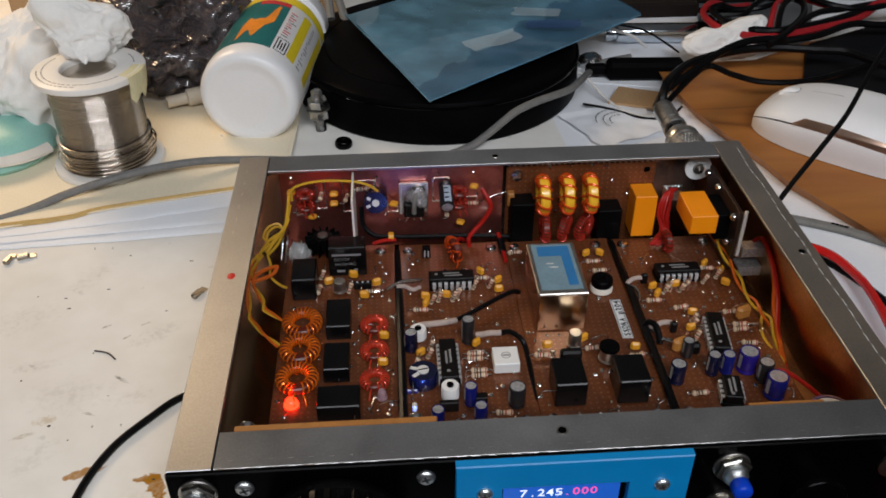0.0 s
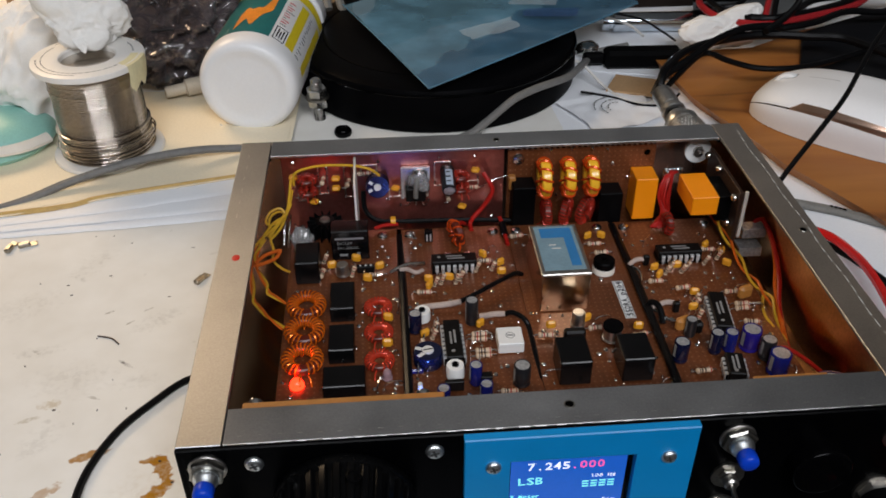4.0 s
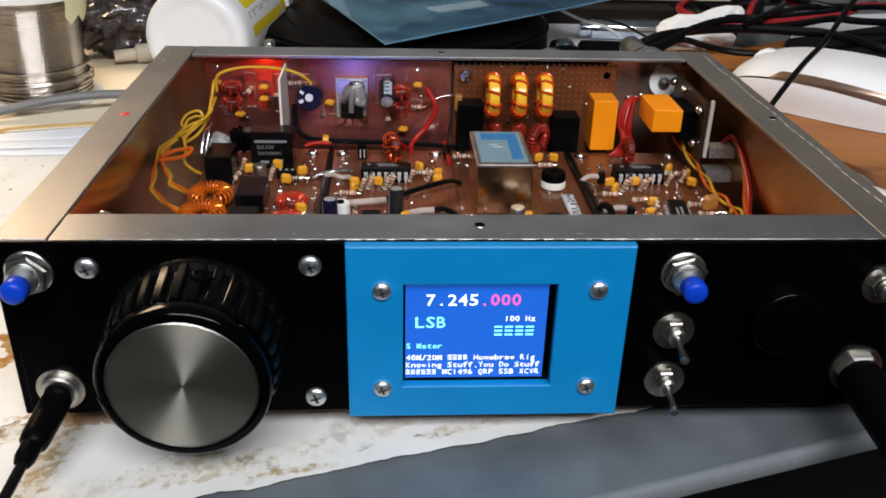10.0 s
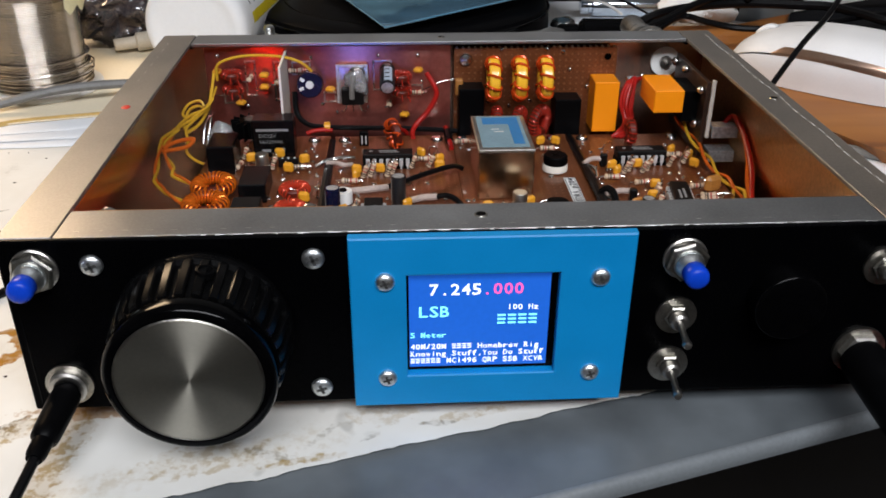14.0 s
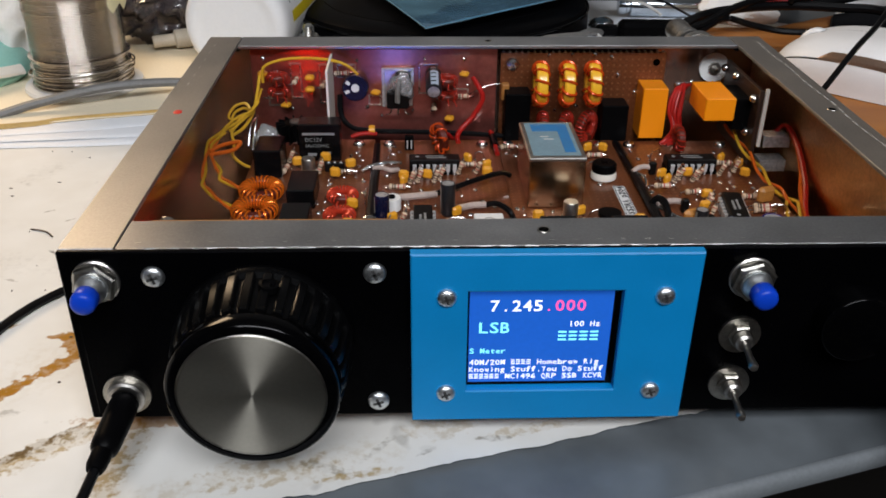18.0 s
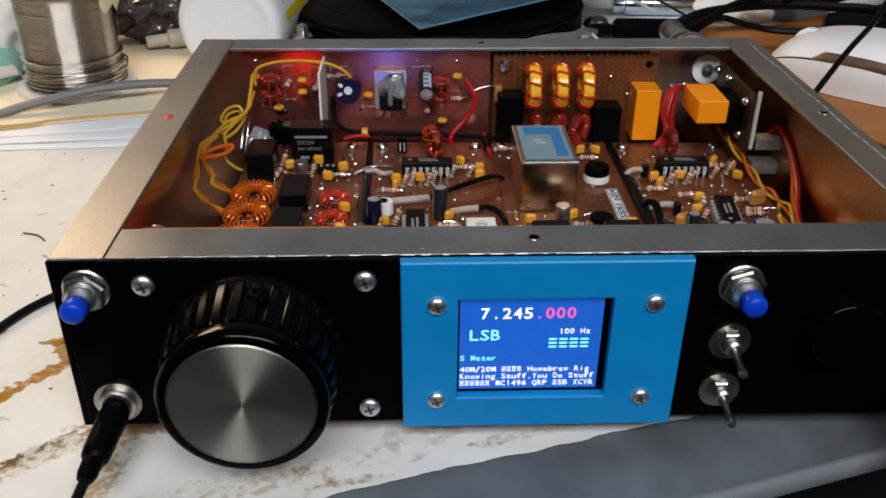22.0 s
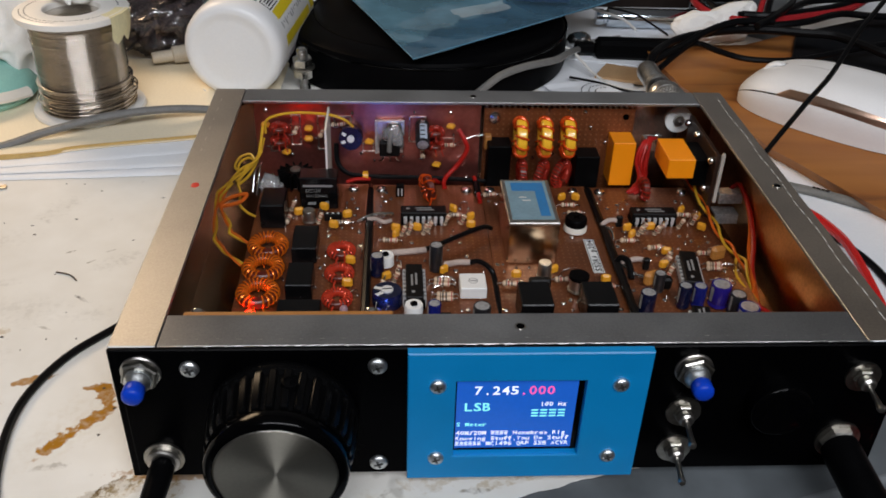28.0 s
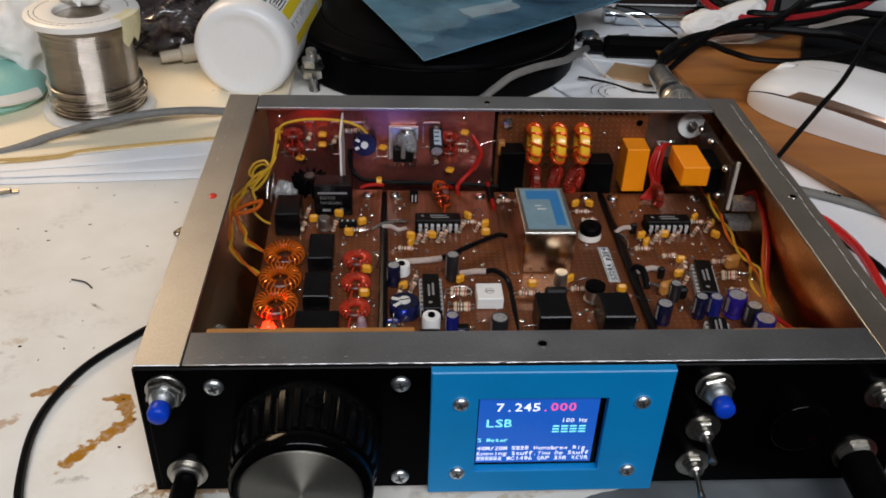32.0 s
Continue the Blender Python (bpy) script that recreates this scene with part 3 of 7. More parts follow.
def build_chassis():
    box = thing("radio_chassis", "open brushed aluminium radio box with a black front panel", "radio")
    T = 1.3
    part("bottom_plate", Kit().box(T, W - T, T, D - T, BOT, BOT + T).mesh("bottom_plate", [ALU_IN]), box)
    # each wall gets its own tint, with reflected board colour painted in
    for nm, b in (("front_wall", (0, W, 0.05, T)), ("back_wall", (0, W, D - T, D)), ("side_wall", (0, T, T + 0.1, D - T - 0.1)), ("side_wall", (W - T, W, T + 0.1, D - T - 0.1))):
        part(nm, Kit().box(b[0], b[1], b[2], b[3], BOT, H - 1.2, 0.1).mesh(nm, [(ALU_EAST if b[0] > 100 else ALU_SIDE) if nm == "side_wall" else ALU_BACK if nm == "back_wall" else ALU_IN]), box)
    for b in ((0, 13.0, 0, D), (W - 13.0, W, 0, D), (13.35, W - 13.35, 0, 14.2), (13.35, W - 13.35, D - 13.4, D)):
        part("flange", rail(*b), box, label="scuffed aluminium flange")
    # black strips under the corner joints
    for x in (13.17, W - 13.17):
        part("joint_strip", Kit().box(x - 0.6, x + 0.6, 1.4, 14.0, H - 2.4, H - 1.35).mesh("joint_strip", [BLACK]), box)
        part("joint_strip", Kit().box(x - 0.6, x + 0.6, D - 13.2, D - 1.5, H - 2.4, H - 1.35).mesh("joint_strip", [BLACK]), box)
    # screw holes with dark bores
    hole = Kit().cyl(1.25, (0, 0, 0), (0, 0, 0.12), 14).mesh("hole", [BLACK])
    rim = Kit()
    rim.lathe([(1.25, 0), (1.7, 0), (1.6, 0.14), (1.25, 0.12)], 16)
    rim = rim.mesh("hole_rim", [NUT])
    for x, y in ((115.3, 7.9), (114.2, 173.4), (222.6, 91.9)):
        h = part("screw_hole", hole, box, at(x, y, H))
        part("rim", rim, h)
    part("paint_dot", Kit().blob((0, 0, 0), 1.5, 2.0, 0.3).mesh("paint_dot", [RED_PAINT]), box, at(7.0, 91.5, H), "red paint dot")
    # scribed dashes along the right and left flanges
    dash = Kit().box(-0.13, 0.13, -2.0, 2.0, 0, 0.06).mesh("scribe_dash", [MARK])
    for i in range(27):
        part("scribe_dash", dash, box, at(225.0 + 0.35 * math.sin(i), 12 + 6.1 * i, H, 0, 0, random.Random(i).uniform(-1, 1)))
    for i in range(6):
        part("scribe_dash", dash, box, at(4.2, 120 + 9.5 * i, H) @ Matrix.Diagonal((0.6, 0.7, 1, 1)))
    tick = Kit().box(-0.7, 0.7, -0.09, 0.09, 0, 0.04).mesh("scribe_tick", [NICKEL])
    rt = random.Random(6)
    for i in range(34):
        part("scribe_tick", tick, box, at(18 + 5.8 * i, 3.0 + 0.15 * math.sin(i), H, 0, 0, rt.uniform(-4, 4)) @ Matrix.Diagonal((rt.uniform(0.4, 1.2), 1, 1, 1)))
    foot = Kit().lathe([(0, -6), (5.2, -6), (6.2, -5.2), (6.5, BOT), (0, BOT)], 20).mesh("rubber_foot", [RUBBER])
    for x, y in ((14, 14), (W - 14, 14), (14, D - 14), (W - 14, D - 14)):
        part("rubber_foot", foot, box, at(x, y, 0))
    return box


chassis = build_chassis()


def build_front():
    """Black front panel and all that is fixed to it."""
    panel = part("front_panel", Kit().box(0, W, -1.6, 0, BOT, H, 0.4).mesh("front_panel", [BLACK]), chassis, label="satin black front panel")
    for x in (2.0, W - 2.3):
        part("edge_line", Kit().box(x, x + 0.3, -1.72, -1.6, 3.5, H - 2).mesh("edge_line", [BLACK_GLOSS]), panel)
    # chipped bright edge along the flange
    k = Kit()
    rng = random.Random(2)
    x = 14.0
    while x < W - 14:
        w = rng.uniform(0.5, 5)
        k.box(x, x + w, -rng.uniform(0.03, 0.2), 0.03, H - 0.06, H + 0.014)
        x += w + rng.uniform(0.2, 3.5)
    part("worn_edge", k.mesh("worn_edge", [NICKEL]), panel)

    def front(x, z, dy=0.0):
        return at(x, -1.6 - dy, z, 90, 0, 0)

    # pan head screws
    def screw(r, parent, m):
        k = Kit().lathe([(0, 0), (r, 0), (r, 0.3), (r * 0.93, 0.75), (r * 0.78, 1.15), (r * 0.5, 1.36), (0, 1.45)], 24)
        s = part("screw", k.mesh("screw", [SCREW]), parent, m, "plated cross-head screw")
        c = Kit()
        for a in (20, 110):
            c.at = Matrix.Rotation(radians(a), 4, "Z")
            c.box(-r * 0.5, r * 0.5, -r * 0.13, r * 0.13, 0.9, 1.47)
        part("cross_slot", c.mesh("cross_slot", [SLOT_DARK]), s)

    for x, z in ((21.8, 44.1), (74.1, 44.6), (74.0, 6.3)):
        screw(2.8, panel, front(x, z))
    # tuning knob: flared body with broad ribs, rounded collar, spun face
    knob = part("tuning_knob", Kit().lathe([(0, 0), (21.3, 0), (21.6, 0.6), (21.6, 2.4), (21.2, 3.2), (20.0, 3.8), (18.4, 16.6), (0, 16.6)], 90).mesh("knob_body", [KNOB_BLACK]), chassis, front(47, 26.6, 1.5), "large black ribbed tuning knob with a spun aluminium face")
    k = Kit()
    ring = [(r, w, z) for z, r in ((3.4, 21.4), (4.8, 21.6), (14.6, 20.4), (16.2, 19.6)) for w in (-1.12, -0.8, 0.8, 1.12)]
    ring = [(r - (0.35 if abs(w) > 1 else 0), w, z) for r, w, z in ring]
    low = [(r - 2.4, w * 1.05, z) for r, w, z in ring]
    fs = [(a * 4 + b, a * 4 + b + 1, a * 4 + b + 5, a * 4 + b + 4) for a in range(3) for b in range(3)]
    fs += [(a * 4, a * 4 + 4, a * 4 + 20, a * 4 + 16) for a in range(3)] + [(a * 4 + 3, a * 4 + 19, a * 4 + 23, a * 4 + 7) for a in range(3)] + [(0, 16, 19, 3, 2, 1), (12, 13, 14, 15, 31, 28)]
    k.raw(ring + low, fs)
    rib = k.mesh("rib", [KNOB_BLACK], 28)
    for i in range(32):
        part("rib", rib, knob, pose(0, 0, 0, 0, 0, i * 360 / 32 + 3))
    part("set_screw", Kit().lathe([(0, 0), (2.3, 0), (2.3, 1.7), (1.7, 1.9), (1.4, 0.8), (0, 0.8)], 18).mesh("set_screw", [BLACK_PLASTIC]), knob, Matrix.Rotation(radians(80), 4, "Z") @ at(19.9, 0, 8.5, 0, 90, 0))
    part("collar", Kit().lathe([(16, 16.7), (18.9, 16.7), (19.5, 17.2), (19.7, 18.4), (19.7, 20.6), (19.45, 21.5), (18.8, 22.2), (17.8, 22.5), (17.1, 22.45), (16.95, 21.6), (0, 21.6)], 90).mesh("collar", [BLACK_GLOSS], 50), knob)
    part("bright_rim", Kit().lathe([(16.5, 22.25), (16.8, 22.1), (16.95, 22.2), (16.65, 22.42)], 90).mesh("bright_rim", [NUT]), knob)
    k = Kit().lathe([(0.01, 21.65), (16.8, 21.65), (16.85, 22.0), (16.4, 22.3), (12, 22.16), (6, 22.0), (0.01, 21.9)], 90)
    part("face", k.mesh("knob_face", [SPUN]), knob, label="spun aluminium face")
    # push buttons
    for x, z in ((8.4, 43.1), (165.1, 42.4)):
        k = Kit().lathe([(0, 0), (6.3, 0), (6.3, 0.6), (5.9, 0.9), (0, 0.9)], 28)
        b = part("push_button", k.mesh("washer", [NICKEL]), chassis, front(x, z) @ Matrix.Diagonal((0.89, 0.89, 0.96, 1)), "blue push button in a plated bushing")
        k = Kit().lathe([(0, 0.9), (5.7, 0.9), (6.1, 1.3), (6.1, 2.7), (5.5, 3.2), (4.2, 3.4), (0, 3.4)], 6, 0, Matrix.Rotation(radians(17), 4, "Z"))
        part("hex_nut", k.mesh("hex_nut", [NUT], 20), b)
        part("bushing", Kit().lathe([(0, 3.4), (4.2, 3.4), (4.2, 4.0), (3.9, 4.1), (3.9, 4.6), (4.1, 4.7), (4.0, 5.2), (3.3, 5.9), (2.6, 7.6), (0, 7.6)], 26).mesh("bushing", [SCREW]), b)
        part("cap", Kit().lathe([(0, 7.0), (3.0, 7.0), (3.3, 7.4), (3.35, 10.2), (3.05, 11.2), (2.2, 11.7), (0, 11.8)], 30).mesh("cap", [BLUE_CAP], 50), b, label="glossy blue cap")
    # toggle switches
    for x, z, up in ((164.9, 25.9, -14), (164.6, 10.8, -14), (216.2, 39.0, -16)):
        b = part("toggle_switch", Kit().lathe([(0, 0), (5.7, 0), (5.7, 0.8), (0, 0.8)], 28).mesh("washer", [NUT]), chassis, front(x, z) @ Matrix.Diagonal((0.93, 0.93, 1, 1)), "nickel toggle switch, lever down")
        part("hex_nut", Kit().lathe([(0, 0.8), (3.2, 0.8), (3.5, 1.1), (3.5, 1.7), (3.1, 2.0), (0, 2.0)], 6).mesh("hex_nut", [NUT], 20), b)
        part("bushing", Kit().lathe([(0, 2.3), (2.5, 2.3), (2.5, 4.4), (1.9, 5.0), (0, 5.0)], 20).mesh("bushing", [NICKEL]), b)
        lever = Kit().lathe([(0, 0), (0.85, 0), (0.85, 6.5), (1.1, 9.4), (1.3, 10.2), (1.0, 11.1), (0, 11.3)], 14)
        part("lever", lever.mesh("lever", [NICKEL]), b, at(0, 0, 4.2, -3, -8, 0))
    # sockets
    for x, z, r in ((10.3, 9.8, 6.0), (215.4, 13.6, 7.0)):
        b = part("socket", Kit().lathe([(0, 0), (r, 0), (r, 0.9), (0, 0.9)], 28).mesh("washer", [NUT]), chassis, front(x, z), "nickel ring socket")
        part("ring_nut", Kit().lathe([(0, 0.9), (r * 0.8, 0.9), (r * 0.8, 2.6), (r * 0.7, 3.0), (r * 0.55, 3.0), (r * 0.5, 1.2), (0, 1.2)], 6 if r > 6.5 else 28).mesh("ring_nut", [NICKEL], 25), b)
    # small glossy domed knob
    part("dial", Kit().lathe([(0, 0), (9.2, 0), (9.2, 5.6), (9.05, 6.1), (8.7, 6.4), (8.2, 6.5), (0, 6.5)], 60).mesh("dial", [BLACK_GLOSS], 60), chassis, front(191.8, 30.6), "small glossy black knob")
    # blue bezel with the display
    X0, X1, Z0, Z1 = 82.6, 152.1, 1.6, 50.9
    ox0, ox1, oz0, oz1 = 96.3, 134.0, 11.0, 40.6
    k = Kit()
    y0, y1 = -4.4, -1.62
    outer = [(X0, Z0), (X1, Z0), (X1, Z1), (X0, Z1)]
    inner = [(ox0, oz0), (ox1, oz0), (ox1, oz1), (ox0, oz1)]
    c = 0.35
    o2 = [(X0 + c, Z0 + c), (X1 - c, Z0 + c), (X1 - c, Z1 - c), (X0 + c, Z1 - c)]
    i2 = [(ox0 - c, oz0 - c), (ox1 + c, oz0 - c), (ox1 + c, oz1 + c), (ox0 - c, oz1 + c)]
    loops = [[(x, y1, z) for x, z in outer], [(x, y0 + c, z) for x, z in outer], [(x, y0, z) for x, z in o2], [(x, y0, z) for x, z in i2], [(x, y0 + c * 0.6, z) for x, z in inner], [(x, y1, z) for x, z in inner]]
    vs = [p for lp in loops for p in lp]
    fs = [(a * 4 + i, (a + 1) * 4 + i, (a + 1) * 4 + (i + 1) % 4, a * 4 + (i + 1) % 4) for a in range(5) for i in range(4)]
    k.raw(vs, fs)
    bezel = part("display_bezel", k.mesh("display_bezel", [BLUE_PLATE], 30), chassis, label="printed bright blue plastic display bezel")
    for x, z in ((91.2, 39.2), (143.8, 39.2), (143.4, 10.8), (91.2, 10.7)):
        screw(2.45, bezel, at(x, -4.4, z, 90, 0, 0))
    disp = part("display", Kit().box(ox0 - 1, ox1 + 1, -1.75, -1.61, oz0 - 1, oz1 + 1).mesh("display_glass", [BLACK_GLOSS]), chassis, label="lit blue colour display with text")
    lx0, lx1, lz0, lz1 = 96.9, 132.2, 12.0, 39.9
    part("lit_area", Kit().box(lx0, lx1, -1.85, -1.78, lz0, lz1).mesh("lit_area", [SCREEN]), disp)
    px = (lx1 - lx0) / 160

    def write(body, x, y, size, mat, bold=0.008):
        me = text_mesh(body, 7 * px * size, mat, 6 * px * size, bold)
        part("text", me, disp, at(lx0 + x * px, -1.93, lz1 - (y + 7 * size) * px * 1.0, 90, 0, 0))

    def bar(x, y, n, size, mat):
        part("text_bar", bars_mesh([(6 * i * size * px, (6 * i + 4.6) * size * px, h * size * px, (h + 1.1) * size * px) for i in range(n) for h in (0, 2.6, 5.2)], mat), disp, at(lx0 + x * px, -1.90, lz1 - (y + 6.5 * size) * px, 90, 0, 0))

    write("7.245", 23, 15, 2, TXT_WHITE, 0.01)
    write(".000", 83, 15, 2, TXT_PINK, 0.012)
    write("LSB", 11, 44, 2, TXT_CYAN)
    write("100 Hz", 112, 43, 1, TXT_WHITE)
    bar(101, 56, 4, 2, TXT_CYAN)
    write("S Meter", 1, 79, 1, TXT_CYAN)
    write("40M/20M", 1, 95, 1, TXT_WHITE)
    bar(49, 95, 4, 1, TXT_WHITE)
    write("Homebrew Rig", 79, 95, 1, TXT_WHITE)
    write("Knowing Stuff,You Do Stuff", 1, 105, 1, TXT_WHITE)
    bar(1, 115, 6, 1, TXT_WHITE)
    write("MC1496 QRP SSB XCVR", 43, 115, 1, TXT_WHITE)


build_front()

# ---- circuit boards ----
B = 12.5
_cache = {}


def cached(key, build):
    if key not in _cache:
        _cache[key] = build()
    return _cache[key]


def board(name, label, x0, x1, y0, y1, z=B):
    b = thing(name, label, "circuit board", x0, y0, z, group="boards in the radio")
    w, d = x1 - x0, y1 - y0
    part("substrate", Kit().box(0, w, 0, d, -1.6, 0, 0.12).mesh("substrate", [BOARD]), b)
    post = cached("standoff", lambda: Kit().lathe([(0, -9.9), (2.6, -9.9), (2.6, -1.6), (0, -1.6)], 6).mesh("standoff", [NICKEL], 20))
    head = cached("fixing", lambda: Kit().lathe([(0, 0), (2.6, 0), (2.6, 0.4), (2.0, 1.3), (0.7, 1.8), (0, 1.8)], 14).mesh("fixing_screw", [STEEL]))
    for px, py in ((4, 4), (w - 5.5, 4), (4, d - 5), (w - 6.5, d - 5.5)):
        part("standoff", post, b, at(px, py, 0, 0, 0, 30 * px))
        part("fixing_screw", head, b, at(px, py, 0.02))
    return b


class On:
    """Places components on a board; x, y in the chassis's millimetres."""

    def __init__(self, ob):
        self.ob, self.o = ob, ob.matrix_world.translation / MM
        self.r = random.Random(int(self.o.x * 7))

    def m(self, x, y, h=0.0, rz=0.0, rx=0.0, ry=0.0):
        return at(x - self.o.x, y - self.o.y, h, rx, ry, rz)

    def resistor(self, x, y, rz=0.0, standing=False, kind=0):
        def make():
            k = Kit()
            prof = [(0, -3.1), (0.7, -3.1), (1.12, -2.7), (1.12, -1.9), (0.9, -1.5), (0.9, -1.1), (0.92, -1.1), (0.92, -0.5), (0.9, -0.5), (0.9, 0.1), (0.92, 0.1), (0.92, 0.7), (0.9, 0.7), (0.9, 1.5), (1.12, 1.9), (1.12, 2.2), (1.14, 2.2), (1.14, 2.6), (0.7, 3.1), (0, 3.1)]
            bands = [0] * (len(prof) - 1)
            bands[3], bands[6], bands[10], bands[16] = 1, (1, 2, 1)[kind], (2, 1, 1)[kind], 2
            k.lathe(prof, 10, 0, Matrix.Rotation(radians(90), 4, "Y"), bands)
            if standing:
                k.tube([(3, 0, 0), (4.2, 0, 0), (4.4, 1.2, 0), (4.0, 2.3, 0), (0, 2.6, 0), (-4, 2.6, 0)], 0.28, 5, 3)
                k.tube([(-3, 0, 0), (-4.2, 0, 0)], 0.28, 5, 3)
            else:
                k.tube([(-3, 0, 0), (-4.4, 0, 0), (-5.0, 0, -0.6), (-5.1, 0, -1.9)], 0.28, 5, 3)
                k.tube([(3, 0, 0), (4.4, 0, 0), (5.0, 0, -0.6), (5.1, 0, -1.9)], 0.28, 5, 3)
            return k.mesh("resistor", [RES_BODY, BAND_DARK, BAND_RED, SOLDER])
        me = cached(("res", standing, kind), make)
        m = self.m(x, y, 3.1, rz, 0, -68) @ Matrix.Diagonal((0.82, 0.9, 0.9, 1)) if standing else self.m(x, y, 1.9, rz)
        return part("resistor", me, self.ob, m)

    def capacitor(self, x, y, rz=0.0, r=2.0, mat=YELLOW_CAP, h=3.4):
        def make():
            k = Kit()
            k.box(-r * 0.95, r * 0.95, -r * 0.52, r * 0.52, -r * 0.9, r * 0.9, r * 0.36)
            k.tube([(-1.27, 0, -r * 0.7), (-1.27, 0, -h)], 0.26, 5, 1)
            k.tube([(1.27, 0, -r * 0.7), (1.27, 0, -h)], 0.26, 5, 1)
            return k.mesh("ceramic_capacitor", [mat, SOLDER])
        me = cached(("cap", r, mat.name, h), make)
        return part("ceramic_capacitor", me, self.ob, self.m(x, y, h, rz))

    def electrolytic(self, x, y, r, h, sleeve, stripe=True, rz=200.0):
        def make():
            k = Kit().lathe([(0, 0.3), (r * 0.9, 0.3), (r, 0.8), (r, 1.6), (r * 0.93, 2.1), (r, 2.7), (r, h - 0.5), (r * 0.95, h), (r * 0.82, h + 0.05), (r * 0.8, h - 0.15)], 24)
            return k.mesh("sleeve", [sleeve])
        e = part("electrolytic_capacitor", cached(("el", r, h, sleeve.name), make), self.ob, self.m(x, y, 0, rz))
        top = cached(("eltop", r, h), lambda: Kit().lathe([(0, h - 0.3), (r * 0.82, h - 0.3), (r * 0.8, h - 0.05), (0, h)], 24).mesh("top", [CAN_TOP]))
        part("top", top, e, label="bare aluminium top")
        if stripe:
            def band():
                k = Kit()
                for j in range(4):
                    a, b = radians(-14 + 6 * j), radians(-8 + 6 * j)
                    k.raw([((r + 0.04) * math.cos(t), (r + 0.04) * math.sin(t), z) for z in (3, h - 0.6) for t in (a, b)], [(0, 1, 3, 2)])
                return k.mesh("stripe", [MARK_GREY])
            part("stripe", cached(("elst", r, h), band), e)
        return e

    def chip(self, x, y, pins=14, rz=0.0, marks=True):
        n = pins // 2
        length = n * 2.54 + 1.5
        body = cached(("chip", pins), lambda: Kit().box(-length / 2, length / 2, -3.2, 3.2, 2.2, 5.8, 0.35).mesh("body", [IC_BLACK]))
        c = part("integrated_circuit", body, self.ob, self.m(x, y, 0, rz), "black chip in a socket")
        part("socket", cached(("sock", pins), lambda: Kit().box(-length / 2, length / 2, -3.9, 3.9, 0, 2.0, 0.15).mesh("socket", [BLACK_PLASTIC])), c)
        def pin():
            k = Kit().box(-0.72, 0.72, 3.2, 4.2, 3.7, 4.1)
            k.box(-0.72, 0.72, 3.95, 4.35, 1.3, 4.0, 0.1)
            k.box(-0.3, 0.3, 4.0, 4.3, 0.1, 1.3)
            return k.mesh("pin", [PIN])
        me = cached("pin", pin)
        for i in range(n):
            u = (i - (n - 1) / 2) * 2.54
            part("pin", me, c, at(u, 0, 0))
            part("pin", me, c, at(u, 0, 0, 0, 0, 180))
        if marks:
            rows = [(-3.5, 3.5, 0.5, 1.3), (-3.0, 4.5, -1.1, -0.3)]
            part("print", cached("chipmarks", lambda: bars_mesh(rows, MARK_GREY)), c, at(0, 0, 5.8))
            part("maker_mark", cached("chipdot", lambda: Kit().lathe([(0, 0), (0.75, 0), (0.75, 0.04), (0, 0.04)], 14).mesh("dot", [MARK_GREY])), c, at(-length * 0.34, 0.5, 5.8))
        return c

    def box(self, name, x0, x1, y0, y1, h, mat, c=0.4, label=""):
        k = Kit().box(x0, x1, y0, y1, 0.3, h, c)
        for px in (x0 + 1, x1 - 1):
            for py in (y0 + 1, y1 - 1):
                k.cyl(0.3, (px, py, -0.5), (px, py, 0.4), 5)
        return part(name, k.mesh(name, [mat]), self.ob, at(-self.o.x, -self.o.y, 0), label)

    def toroid(self, x, y, h, R, r, core, wire, turns, m=None, wr=0.42, gap=40, label="", sparse=False):
        def make_core():
            k = Kit()
            seg = 40
            sec = [(-r, -r * 0.95), (r, -r * 0.95), (r, r * 0.95), (-r, r * 0.95)]
            sec = [(-r, -r * 0.7), (-r * 0.7, -r), (r * 0.7, -r), (r, -r * 0.7), (r, r * 0.7), (r * 0.7, r), (-r * 0.7, r), (-r, r * 0.7)]
            vs, n = [], len(sec)
            for i in range(seg):
                a = 2 * math.pi * i / seg
                vs += [((R + p) * math.cos(a), (R + p) * math.sin(a), q) for p, q in sec]
            k.raw(vs, [(i * n + j, ((i + 1) % seg) * n + j, ((i + 1) % seg) * n + (j + 1) % n, i * n + (j + 1) % n) for i in range(seg) for j in range(n)])
            return k.mesh("core", [core])
        def make_wire():
            k = Kit()
            w = r + wr * 0.8
            loop = [(w * 1.08 * math.cos(q), w * 1.08 * math.sin(q)) for q in [radians(-40 + 45 * j) for j in range(8)]]
            pts, total = [], turns * len(loop)
            for i in range(total + 2):
                a = radians(gap / 2 + (360 - gap) * i / total - 90)
                p, q = loop[i % len(loop)]
                pts.append(((R + p) * math.cos(a), (R + p) * math.sin(a), q))
            first, last = Vector(pts[0]), Vector(pts[-1])
            pts = [first + Vector((0.8, -3.5, -r * 1.5)), first + Vector((0.5, -1.5, -0.4))] + pts + [last + Vector((-0.5, -1.5, -0.4)), last + Vector((-0.8, -3.5, -r * 1.5))]
            k.tube(pts, wr, 6, 0, False, 2)
            return k.mesh("winding", [wire])
        key = (R, r, core.name, turns, wire.name, wr)
        t = part("toroid_coil", cached(("core", key), make_core), self.ob, m or self.m(x, y, h), label)
        part("winding", cached(("wind", key), make_wire), t)
        return t

